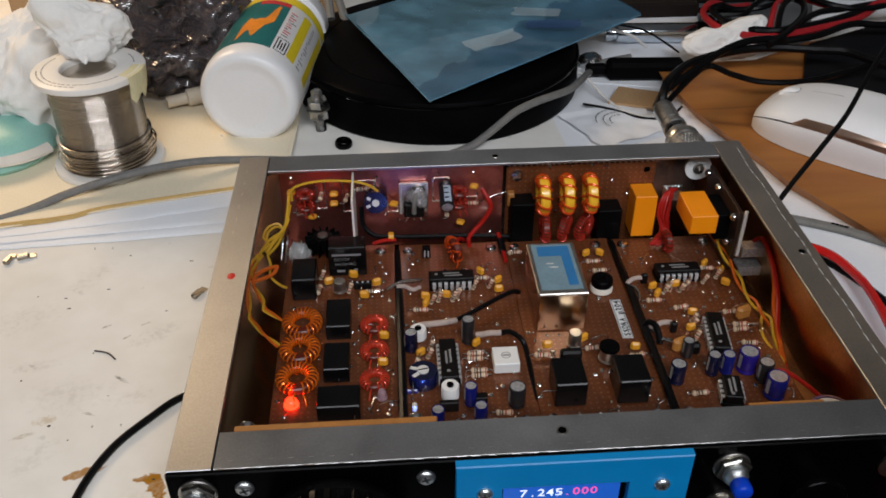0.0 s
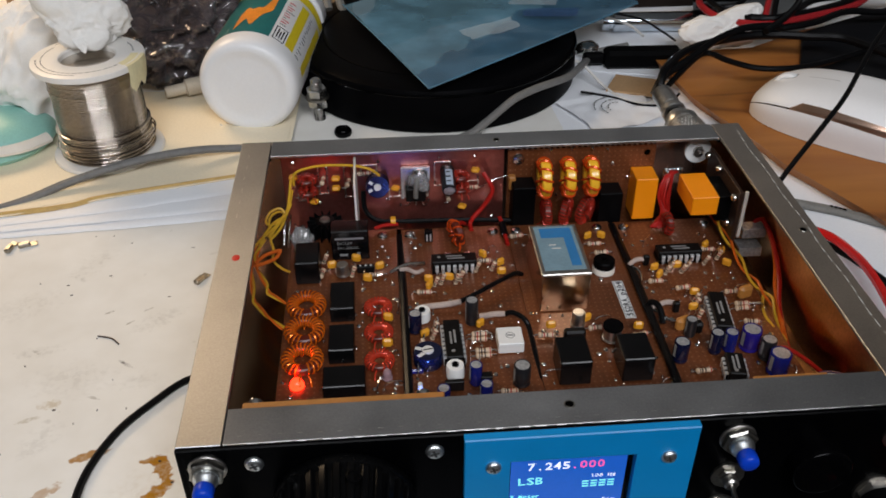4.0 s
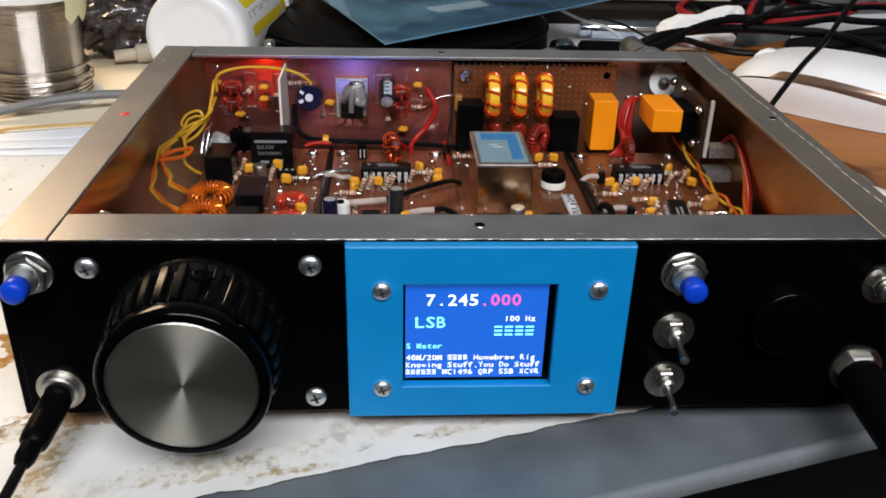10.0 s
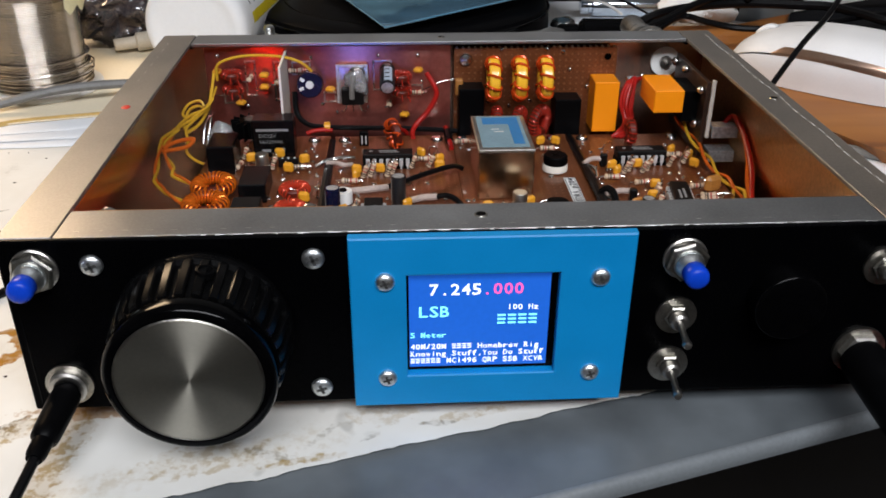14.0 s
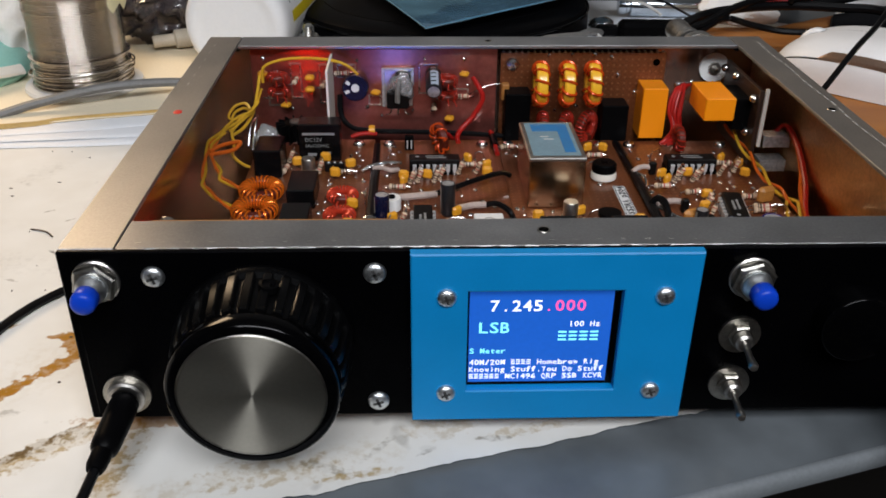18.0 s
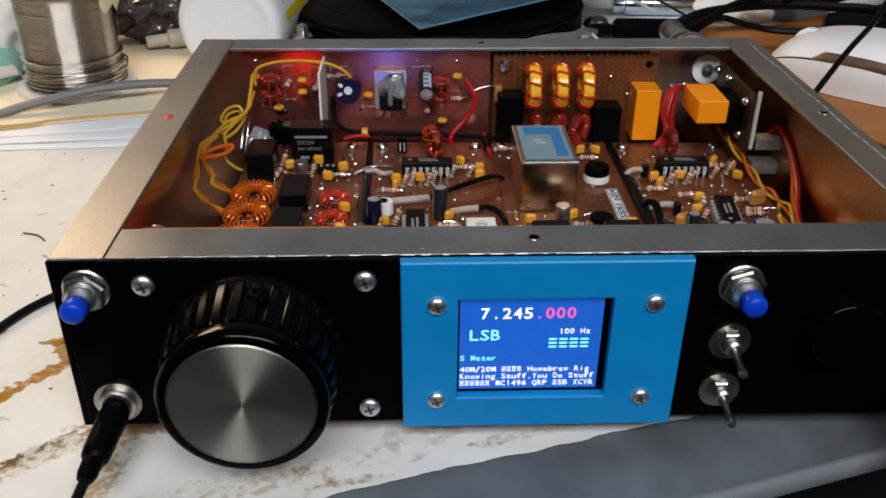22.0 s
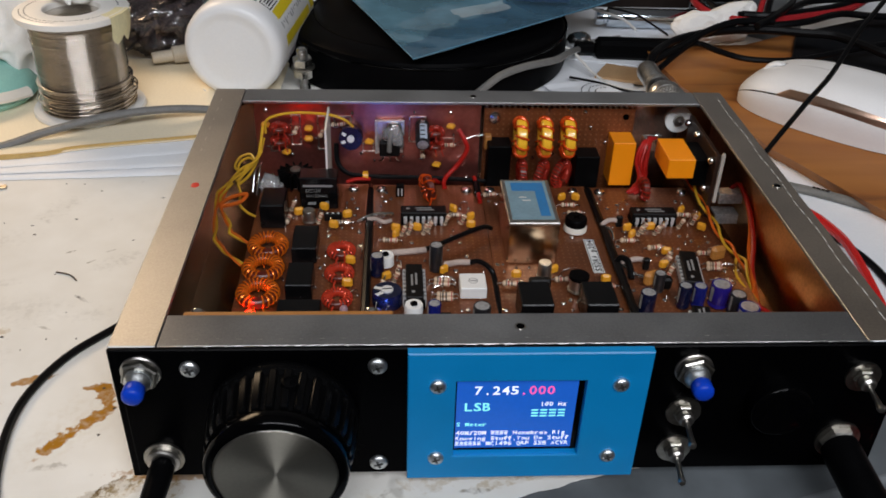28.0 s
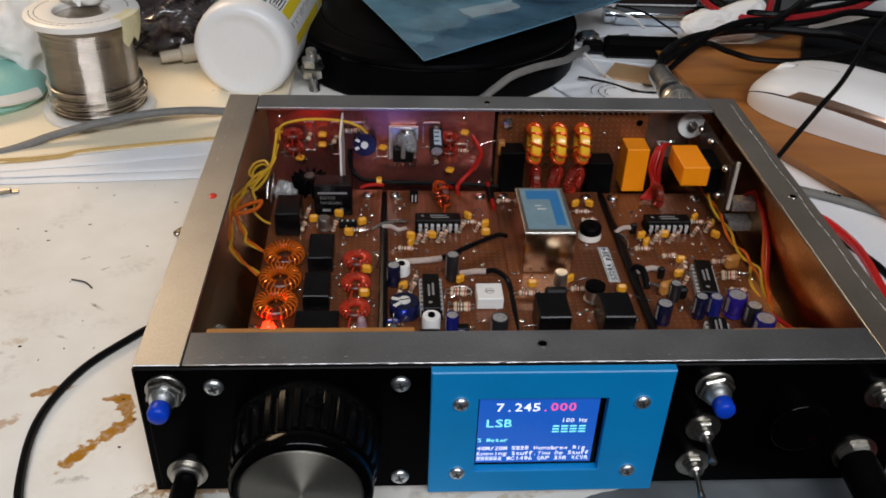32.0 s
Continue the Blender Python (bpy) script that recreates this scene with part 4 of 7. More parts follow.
    def can(self, x, y, r, h):
        me = cached(("can", r, h), lambda: Kit().lathe([(0, 1.2), (r * 1.15, 1.2), (r * 1.15, 1.7), (r, 1.9), (r, h - 0.4), (r * 0.9, h), (0, h)], 20).mesh("metal_transistor", [NICKEL]))
        return part("metal_transistor", me, self.ob, self.m(x, y))

    def solder(self, places, r=1.0):
        for x, y in places:
            me = cached(("sol", self.r.randrange(3)), lambda: Kit().blob((0, 0, 0.1), r * self.r.uniform(0.8, 1.3), r, 0.7, 9, 0, 0.3).mesh("solder_joint", [SOLDER]))
            part("solder_joint", me, self.ob, self.m(x, y, 0, self.r.uniform(0, 360)))

    def specks(self, n, x0, x1, y0, y1):
        """Small bright joints and clipped leads on the hole grid."""
        me = cached("speck", lambda: Kit().blob((0, 0, 0.1), 0.62, 0.62, 0.5, 8, 0, 0.1).tube([(0, 0, 0.2), (0.2, 0.1, 1.1)], 0.25, 5).mesh("solder_joint", [SOLDER]))
        for i in range(n):
            x, y = self.r.uniform(x0, x1), self.r.uniform(y0, y1)
            x, y = self.o.x + (round((x - self.o.x) / 2.54 - 0.5) + 0.5) * 2.54, self.o.y + (round((y - self.o.y) / 2.54 - 0.5) + 0.5) * 2.54
            part("solder_joint", me, self.ob, self.m(x, y, 0, self.r.uniform(0, 360)))

    def jumpers(self, n, x0, x1, y0, y1):
        """Bent bare leads and small arches of tinned wire."""
        for i in range(n):
            q = i % 5
            def make():
                r = random.Random(q)
                w, h = r.uniform(1.6, 4.2), r.uniform(1.2, 3.4)
                k = Kit().tube([(-w, 0, 0), (-w * 0.8, r.uniform(-0.4, 0.4), h), (w * 0.5, r.uniform(-0.6, 0.6), h * 1.1), (w, 0, 0)], 0.26, 5, 0, False, 4)
                k.blob((-w, 0, 0.1), 0.75, 0.7, 0.6, 8, 0, 0.2).blob((w, 0, 0.1), 0.75, 0.7, 0.6, 8, 0, 0.2)
                return k.mesh("jumper", [SOLDER])
            part("jumper", cached(("jmp", q), make), self.ob, self.m(self.r.uniform(x0, x1), self.r.uniform(y0, y1), 0, self.r.choice((0, 90, 12, 80, 45))))

    def trimmer(self, x, y, r, h, body, face, rz=0.0):
        t = part("trimmer", cached(("tr", r, h, body.name), lambda: Kit().lathe([(0, 0.6), (r, 0.6), (r, h - 0.8), (r * 0.93, h), (0, h)], 28).mesh("trimmer_body", [body])), self.ob, self.m(x, y, 0, rz), "round trimmer")
        part("rotor", cached(("trf", r, h, face.name), lambda: Kit().lathe([(0, h), (r * 0.4, h), (r * 0.38, h + 0.6), (0, h + 0.6)], 20).mesh("rotor", [face])), t)
        def slot():
            k = Kit().box(-r * 0.33, r * 0.33, -0.25, 0.25, h + 0.6, h + 0.68)
            return k.mesh("slot", [BLACK])
        part("slot", cached(("trs", r, h), slot), t)
        if body is SLEEVE_NAVY or body is BLACK_PLASTIC:
            def arms():
                k = Kit()
                for a in (150, 210):
                    k.at = Matrix.Rotation(radians(a), 4, "Z")
                    k.box(r * 0.42, r * 0.9, -r * 0.14, r * 0.14, h, h + 0.1)
                return k.mesh("contact", [MARK])
            part("contact", cached(("tra", r, h), arms), t)
        return t


def wire(name, pts, r, mat, label, steps=6):
    return whole(name, Kit().tube(pts, r, 8, 0, False, steps).mesh(name, [mat]), label, "wire")


# board with the coils and relays
bA = board("circuit_board", "brown perforated board with yellow coils, red coils and black relays", 19.8, 67.4, 44, 162)
A = On(bA)
A.box("transformer", 23.6, 33.8, 122.6, 138.2, 11.5, RELAY_BLACK, 0.5, "black moulded coil can")
rl = A.box("relay", 38.6, 54.8, 138.8, 148.0, 15.5, RELAY_BLACK, 0.4, "large black relay with white print")
for body, dx, dz, hh in (("DC12V", 2.5, 8.6, 1.5), ("5A/125VAC", 2.5, 6.2, 1.3)):
    part("print", text_mesh(body, hh, MARK_GREY), rl, at(38.6 + dx, 138.74, dz, 90, 0, 0))
part("print_bar", bars_mesh([(0, 12.5, 0, 1.0)], MARK_GREY), rl, at(40.2, 138.74, 11.2, 90, 0, 0))
part("print_bar", bars_mesh([(0, 3.4, 0, 1.2), (7.4, 8.9, 0, 1.7)], MARK_GREY), rl, at(42.0, 138.74, 2.6, 90, 0, 0))
for x0, x1, y0, y1, h in ((38.8, 48.6, 96.6, 114, 7.5), (38.8, 48.6, 72, 87.2, 7.5), (37.4, 52.8, 52.6, 63.6, 7.5)):
    A.box("relay", x0, x1, y0, y1, h, RELAY_BLACK, 0.35, "flat black relay")
for y in (103.1, 87.3, 71.0):
    A.toroid(29.2, y, 5.2, 5.6, 1.75, CORE_DARK, GOLD_WIRE, 21, A.m(29.2, y, 4.8, 8, 4), 0.40, 24, "yellow iron core wound with red enamelled wire")
for y in (101.6, 86.0, 69.8):
    A.toroid(58.0, y, 3, 3.9, 1.2, CORE_DARK, ENAMEL_PINK, 19, A.m(58.0, y, 3.2, 0, 2), 0.36, 30, "red iron core wound with red enamelled wire")
for x, y in ((61.9, 94.9), (61.3, 79.5), (38.7, 131.9), (49.1, 136.0), (59.2, 129.7), (53.9, 121.4)):
    A.capacitor(x, y, A.r.uniform(-25, 25), 2.1)
dome = [(0, 0.4), (2.0, 0.4), (2.0, 1.2), (1.6, 1.25), (1.6, 3.2), (1.4, 4.0), (0.9, 4.6), (0, 4.8)]
part("indicator_diode", Kit().lathe(dome, 20).mesh("diode", [material("mauve clear dome", (0.42, 0.27, 0.30), 0.25, trans=0.3)]), bA, A.m(60.7, 63.0), "unlit mauve diode dome")
part("indicator_diode", Kit().lathe(dome, 20).mesh("diode", [LIT_RED]), bA, A.m(27.4, 61.6) @ Matrix.Diagonal((1.4, 1.4, 0.75, 1)), "lit red indicator diode")
A.resistor(35.6, 136.8, 0, True)
A.resistor(47.8, 126.4, 30, True, 1)
A.resistor(57.4, 125.2, 4, False, 2)
A.resistor(34.5, 128.0, 80, False)
A.can(43.3, 127.6, 2.6, 6.5)
sip = A.box("diode_array", 49.3, 56.8, 128.6, 130.8, 3.6, IC_BLACK, 0.2)
for i in range(3):
    part("dot", cached("sipdot", lambda: Kit().lathe([(0, 0), (0.45, 0), (0.4, 0.3), (0, 0.3)], 8).mesh("dot", [MARK])), sip, at(50.8 + 2.3 * i, 129.7, 3.6))
A.can(35.3, 157.5, 2.4, 6.5)
# clip-on star heat sink
hs = part("heat_sink", Kit().lathe([(2.5, 2.5), (4.4, 2.5), (4.4, 9.6), (2.5, 9.6)], 20).mesh("hub", [BLACK_PLASTIC]), bA, A.m(35.3, 157.5), "black star heat sink on a metal transistor")
fin = Kit().box(4.2, 8.0, -0.35, 0.35, 2.5, 9.6, 0.15).mesh("fin", [BLACK_PLASTIC])
for i in range(14):
    part("fin", fin, hs, pose(0, 0, 0, 0, 0, i * 360 / 14))
part("cap", Kit().lathe([(0, 6.5), (2.4, 6.5), (2.4, 10.1), (1.9, 10.5), (0, 10.5)], 18).mesh("cap", [material("tarnished cap", (0.12, 0.09, 0.075), 0.45, 0.4)]), hs)
A.solder([(60.5, 148), (63, 140), (65, 110), (64.5, 120), (52, 118), (50, 94), (64, 60), (63, 55), (24, 118), (56, 58), (25, 56), (22, 64), (31, 150), (46, 152), (62, 134)])

A.specks(26, 35, 66, 50, 150)
A.jumpers(10, 50, 66, 50, 158)

# modulator board
bB = board("circuit_board", "brown perforated board with two chips, trimmers and a white square relay", 69.4, 118.05, 44, 161)
P = On(bB)
P.chip(91.3, 129.6, 14, 0)
P.chip(86.4, 77.6, 16, 90)
for x, y in ((104.4, 134.5), (111.3, 127.9), (111.0, 121.6), (88.4, 119.3), (79.6, 118.8), (79.6, 114.2), (98.1, 88.2), (76.0, 84.0)):
    P.capacitor(x, y, P.r.uniform(-60, 60), 2.0)
for x, y, a in ((104.6, 131.4, 0), (77.3, 111.4, -3), (97.2, 83.3, 2), (96.9, 80.4, -2), (97.8, 73.7, 0), (97.6, 70.9, 3), (104.8, 51.1, -4), (99, 47, 10)):
    P.resistor(x, y, a, False, P.r.randrange(3))
for x, y in ((82.6, 116.5), (85.4, 117.8), (91.6, 117.6), (93.6, 119.6), (101.0, 125.1), (107.9, 125.4), (79.5, 83.0), (80.2, 87.5), (74.0, 78.0)):
    P.resistor(x, y, P.r.uniform(-30, 30), True, P.r.randrange(3))
ph_ = P.box("pin_header", 79.8, 83.4, 149.5, 152, 6.0, BLACK_PLASTIC, 0.15)
for x in (80.5, 82.1):
    part("pin", cached("headpin", lambda: Kit().box(0, 0.6, 149.1, 149.48, 1.0, 4.6, 0.1).mesh("pin", [PIN])), ph_, at(x, 0, 0))
P.toroid(93.7, 146.5, 5.5, 4.2, 1.5, CORE_DARK, ENAMEL, 8, P.m(93.7, 147.5, 6.2, 24, 0, 84), 0.42, 50, "small dark coil standing on edge with red turns")
for a in (-4.4, 4.4):
    part("eyelet", cached("eye", lambda: Kit().lathe([(0.6, 0.1), (1.6, 0.1), (1.6, 0.4), (0.6, 0.4)], 14).mesh("eyelet", [SOLDER])), bB, P.m(93.7 + a, 139.5))
P.electrolytic(95.1, 92.2, 2.6, 12, SLEEVE_BLACK)
P.electrolytic(72.4, 88.8, 2.6, 9.5, SLEEVE_NAVY)
P.electrolytic(93.1, 58.0, 2.4, 9.5, SLEEVE_BLUE)
P.electrolytic(109.9, 56.4, 3.2, 9.5, SLEEVE_BLACK)
P.electrolytic(80.6, 48.5, 2.4, 8, SLEEVE_BLUE)
P.electrolytic(96.0, 49.5, 2.4, 8, SLEEVE_BLUE)
P.trimmer(75.5, 96.0, 3.4, 5.0, WHITE_PLASTIC, BLACK_PLASTIC, 30)
P.trimmer(76.3, 70.4, 5.6, 6.4, SLEEVE_NAVY, MARK, 10)
P.trimmer(85.9, 62.2, 3.4, 6.0, WHITE_PLASTIC, BLACK_PLASTIC, 70)
ws = P.box("relay", 103.5, 113.4, 72.8, 82.8, 5.2, WHITE_PLASTIC, 0.3, "square white relay")
part("maker_mark", Kit().lathe([(1.5, 0), (1.8, 0), (1.8, 0.04), (1.5, 0.04)], 20).mesh("mark", [MARK_GREY]), ws, at(108.5, 77.8, 5.21))
part("print_bar", bars_mesh([(-1.2, 1.2, -0.35, 0.35)], MARK_GREY), ws, at(108.5, 77.8, 5.21))
P.box("regulator", 94.8, 99.2, 56.2, 59.4, 4.5, IC_BLACK, 0.25)
P.box("transistor", 81.5, 88.5, 54.0, 56.0, 5.0, IC_BLACK, 0.3)
P.capacitor(72.5, 55.6, 90, 1.7, WHITE_PLASTIC, 2.2)
for x in (70.9, 73.0):
    P.capacitor(x, 64.2, 0, 1.2, SLEEVE_BLUE, 1.8)
P.solder([(75.6, 153.5), (73.5, 150), (77.5, 148), (75, 146), (73, 125), (74, 106), (103, 92), (100, 96), (88, 107), (94, 108), (103, 117), (106, 112), (108, 102), (112, 98), (101, 62), (106, 66), (73, 92), (88, 50), (104, 47), (90, 52), (71, 104), (86, 112), (99, 112), (113, 134)])

P.specks(22, 71, 115, 47, 150)
P.jumpers(10, 71, 115, 47, 156)

# crystal filter board
bC = board("circuit_board", "brown perforated board with a tall metal filter can", 118.2, 166.2, 44, 160)
C = On(bC)
can = part("filter_can", Kit().box(0, 19.8, 0, 34.6, 0.2, 18.6, 0.5).mesh("filter_can", [CAN_METAL]), bC, C.m(123.4, 96.4), "tall plated crystal filter can with a blue label")
part("lid", Kit().box(-0.12, 19.92, -0.12, 34.72, 17.9, 19.2, 0.3).mesh("lid", [NICKEL]), can)
part("label", Kit().box(1.5, 18.3, 2.6, 33.4, 19.2, 19.32).mesh("label", [LABEL_GREY]), can, label="faded grey paper label")
part("label_band", Kit().box(3.6, 16.9, 25.0, 31.8, 19.32, 19.42).box(13.0, 16.9, 5.2, 24.95, 19.32, 19.42).mesh("label_band", [LABEL_BLUE]), can, label="blue tape")
part("print_bar", bars_mesh([(7, 10.5, 17, 17.7), (6, 9, 19.5, 20.1)], MARK), can, at(0, 0, 19.33))
tag = part("sticker", Kit().box(157.4, 161.8, 90.0, 114.4, 0.05, 0.2).mesh("sticker", [WHITE_PLASTIC]), bC, at(-118.2, -44, 0), "white printed sticker")
part("sticker_border", Kit().box(157.7, 161.5, 90.3, 90.55, 0.2, 0.24).box(157.7, 161.5, 113.85, 114.1, 0.2, 0.24).box(157.7, 157.95, 90.56, 113.84, 0.2, 0.24).box(161.25, 161.5, 90.56, 113.84, 0.2, 0.24).mesh("border", [BLACK]), tag)
part("text", text_mesh("SSDRA p204", 2.3, BLACK, 2.28, 0.03), tag, at(160.85, 91.0, 0.26, 0, 0, 90))
C.trimmer(155.3, 121.7, 4.9, 3.2, CARD, BLACK_PLASTIC)
tc = part("trimmer_cap", Kit().lathe([(0, 3.25), (4.5, 3.25), (4.7, 3.8), (4.6, 6.2), (4.1, 6.7), (0, 6.7)], 30).mesh("trimmer_cap", [BLACK_PLASTIC]), bC, C.m(155.3, 121.7), "large black trimmer with a cross slot")
k = Kit().box(-1.6, 1.6, -0.3, 0.3, 6.7, 6.78)
k.box(-0.3, 0.3, -1.6, 1.6, 6.7, 6.8)
part("cross_slot", k.mesh("cross_slot", [BLACK]), tc, pose(0, 0, 0, 0, 0, 40))
for x0, x1 in ((123.6, 135.2), (146.9, 158.4)):
    C.box("transformer", x0, x1, 53.8, 68.4, 11.5, RELAY_BLACK, 0.4, "black moulded coil can")
C.can(137.0, 86.6, 2.6, 7.5)
C.can(148.5, 77.5, 3.4, 6.5)
part("cap", Kit().lathe([(0, 6.5), (3.8, 6.5), (4.0, 7.0), (3.8, 8.0), (0, 8.2)], 24).mesh("cap", [BLACK_PLASTIC]), bC, C.m(148.5, 77.5), "black slug")
C.box("transistor", 129.8, 138.2, 77.0, 80.6, 5.5, IC_BLACK, 0.8)
for x, y, a in ((143.6, 83.3, 4), (123.2, 80.5, -4), (155.3, 140.0, 0), (156.9, 133.2, 3), (121.5, 149.0, 8), (160, 78, 10)):
    C.resistor(x, y, a, False, C.r.randrange(3))
for x, y in ((125.8, 84.9), (140.9, 88.2), (153.1, 144.6), (159.2, 144.6), (160.0, 81.6)):
    C.capacitor(x, y, C.r.uniform(-40, 40), 2.0)
C.solder([(120, 153), (119.9, 66.1), (123, 85), (128, 84), (149, 70), (153, 116), (142, 70), (145, 72), (161, 72), (120, 96), (121, 146), (124, 144), (119.6, 60), (163, 66)])

C.specks(22, 120, 164, 48, 95)
C.jumpers(9, 120, 164, 48, 94)

# output board beside the side wall
bD = board("circuit_board", "brown perforated board with three chips and a row of blue capacitors", 168.2, 216.5, 44, 159)
Q = On(bD)
Q.chip(190.0, 128.6, 14, 0)
Q.chip(194.2, 86.4, 16, 82)
Q.chip(189.5, 55.0, 8, 80)
for x, y, r, h, s in ((171.6, 64.2, 3.0, 9.5, SLEEVE_NAVY), (179.6, 77.8, 2.2, 8.5, SLEEVE_BLACK), (186.2, 67.6, 2.5, 10, SLEEVE_NAVY), (192.0, 68.0, 2.5, 9.5, SLEEVE_BLUE), (200.0, 68.6, 3.8, 9.8, SLEEVE_VIOLET), (204.6, 62.8, 3.0, 9.5, SLEEVE_BLACK), (205.6, 54.5, 3.9, 10, SLEEVE_BLUE)):
    Q.electrolytic(x, y, r, h, s)
for x, y in ((188.6, 100.7), (185.1, 91.3), (186.8, 119.8), (177.5, 113.8), (176.7, 118.9), (209.2, 127.9), (208.6, 119.4), (203.6, 133.3)):
    Q.capacitor(x, y, Q.r.uniform(-60, 60), 2.0)
Q.capacitor(177.4, 80.6, 20, 3.4, BROWN_DISC, 4.2)
Q.capacitor(208.8, 98.0, 20, 3.4, BROWN_DISC, 4.2)
for x, y, a in ((175.3, 110.9, 0), (185.3, 105.7, 10), (204.5, 131.6, -5), (204.9, 101.4, 0), (206.3, 93.3, 0), (205.4, 90.4, 4), (206.2, 82.0, -6), (178.3, 56.0, 5)):
    Q.resistor(x, y, a, False, Q.r.randrange(3))
for x, y in ((181.7, 116.2), (183.8, 118.4), (188.8, 116.7), (191.0, 118.6), (207.2, 125.3), (200.6, 122.0), (188.2, 97.0), (187.4, 94.0), (186.2, 86.0)):
    Q.resistor(x, y, Q.r.uniform(-40, 40), True, Q.r.randrange(3))
Q.toroid(190.5, 146.0, 6, 3.6, 1.4, CORE_DARK, ENAMEL_RED, 12, Q.m(190.5, 148.0, 5.6, 95, 86), 0.3, 40, "dark red coil standing on edge")
Q.box("transistor", 181.0, 185.0, 77.6, 81.2, 5.5, IC_BLACK, 0.8)
Q.box("transistor", 173.2, 176.0, 123.5, 125.5, 5.5, IC_BLACK, 0.5)
Q.box("transistor", 177.0, 179.6, 91.0, 93.4, 5.5, IC_BLACK, 0.5)
Q.solder([(171.6, 148), (171, 109), (173, 106), (199, 117), (203, 113), (210, 112), (171, 88), (176, 88), (181, 72), (196, 107), (186, 73), (170.5, 78), (212, 76), (208, 74), (201, 60), (173, 140), (178, 143), (205, 146), (212, 138), (174, 70)])

Q.specks(18, 170, 214, 48, 150)
Q.jumpers(8, 170, 214, 48, 154)

# copper-clad board on the back wall
bE = thing("circuit_board", "bare copper-clad board standing on the back wall", "circuit board", 17, 171.5, 5.5, group="boards in the radio")
part("copper_plate", Kit().box(0, 101, 0, 1.6, 0, 42.5, 0.15).mesh("copper_plate", [COPPER]), bE)


def on_back(ob, x, z, dy=0.0, rx=0, ry=0, rz=0):
    o = ob.matrix_world.translation / MM
    return at(x - o.x, -dy, z - o.z, rx, ry, rz)


PAD_DULL = material("dull tinned copper", (0.55, 0.45, 0.40), 0.28, 1.0, 0.35, 300, 0.25, 1200)


def pad(x0, x1, z0, z1):
    k = Kit()
    for b in ((x0, x1, z0, z0 + 0.8), (x0, x1, z1 - 0.8, z1), (x0, x0 + 0.8, z0 + 0.81, z1 - 0.81), (x1 - 0.8, x1, z0 + 0.81, z1 - 0.81)):
        k.box(b[0] - 17, b[1] - 17, -0.45, -0.005, b[2] - 5.5, b[3] - 5.5, 0.15)
    part("solder_pad", k.mesh("solder_pad", [PAD_DULL]), bE)


for b in ((32.6, 37.4, 27.2, 42.4), (44.4, 48.8, 25, 42), (64.5, 70, 24, 28.8), (70.8, 83.2, 23.4, 40), (85.5, 93.5, 29, 42), (100, 106.5, 26.6, 31.5), (52, 60, 36, 42), (23, 31, 24, 29)):
    pad(*b)
E_ = On(bE)


def back_part(me, x, z, dy, rx=90, ry=0, rz=0, name="", label=""):
    return part(name or me.name, me, bE, on_back(bE, x, z, dy, rx, ry, rz), label)


capme = _cache[("cap", 2.0, "ochre dipped ceramic", 3.4)]
for x, z in ((22.1, 38.9), (41.0, 37.2), (40.8, 32.2), (67.8, 30.8), (104.4, 38.6), (98.4, 19.4), (30.5, 25.5)):
    back_part(capme, x, z, 3.4, 90, 0, 25 * math.sin(x), "ceramic_capacitor")
resme = _cache[("res", False, 0)]
for x, z, a in ((35.0, 35.5, 85), (46.5, 34.0, 80), (103.5, 28.6, 0), (54, 38.5, 10), (26, 29.5, 60), (92, 24, 90)):
    back_part(resme, x, z, 1.9, 90, 0, a, "resistor")
for x, z in ((28.0, 38.0), (28.0, 31.8), (97.3, 36.5), (97.3, 30.0)):
    E_.toroid(0, 0, 0, 4.0, 1.5, CORE_DARK, ENAMEL_RED, 11, on_back(bE, x, z, 4.6, 8, 0, 20) @ Matrix.Diagonal((0.72, 0.72, 0.72, 1)), 0.4, 40, "small dark red coil with a few red turns")
bt = back_part(Kit().lathe([(0, 0.6), (5.4, 0.6), (5.4, 5.4), (5.0, 6.2), (0, 6.2)], 28).mesh("trimmer_body", [SLEEVE_NAVY]), 59.7, 32.6, 1.0, 78, 0, 0, "trimmer", "blue round trimmer with a white rotor")
part("rotor", Kit().lathe([(0, 6.2), (1.7, 6.2), (1.6, 6.8), (0, 6.8)], 18).mesh("rotor", [MARK]), bt)
k = Kit()
for a in (145, 205):
    k.at = Matrix.Rotation(radians(a), 4, "Z")
    k.box(2.7, 4.6, -0.65, 0.65, 6.2, 6.32)
part("contact", k.mesh("contact", [MARK]), bt)
# power transistor on its mounting tab
tb = back_part(Kit().box(-6, 6, 0, 1.4, -8, 8, 0.2).mesh("tab", [SCREW]), 77, 32.5, 1.8, 0, 0, 0, "power_transistor", "power transistor on an aluminium tab")
part("tin_frame", Kit().box(-6.6, -5.4, -1.2, -0.03, -8, 8.4, 0.15).box(-5.39, 6.6, -1.2, -0.03, 7.2, 8.4, 0.15).box(5.4, 6.6, -1.2, -0.03, 1.0, 7.19, 0.15).mesh("tin_frame", [CAN_TOP]), tb, label="tinned frame round the transistor")
part("plastic_body", Kit().box(-4.6, 4.6, -4.4, -0.02, -8, -1.0, 0.6).mesh("plastic_body", [IC_BLACK]), tb)
GLUE = material("clear hot glue", (0.70, 0.70, 0.70), 0.12, 0, 0.1, 300, 0.3, 900, trans=0.72)
part("clip", Kit().tube([(1, -1, 4), (0.5, -5.4, 4), (0, -6.4, 1), (-0.2, -6.2, -4.4)], 1.1, 8).mesh("clip", [W_GREY]), tb)
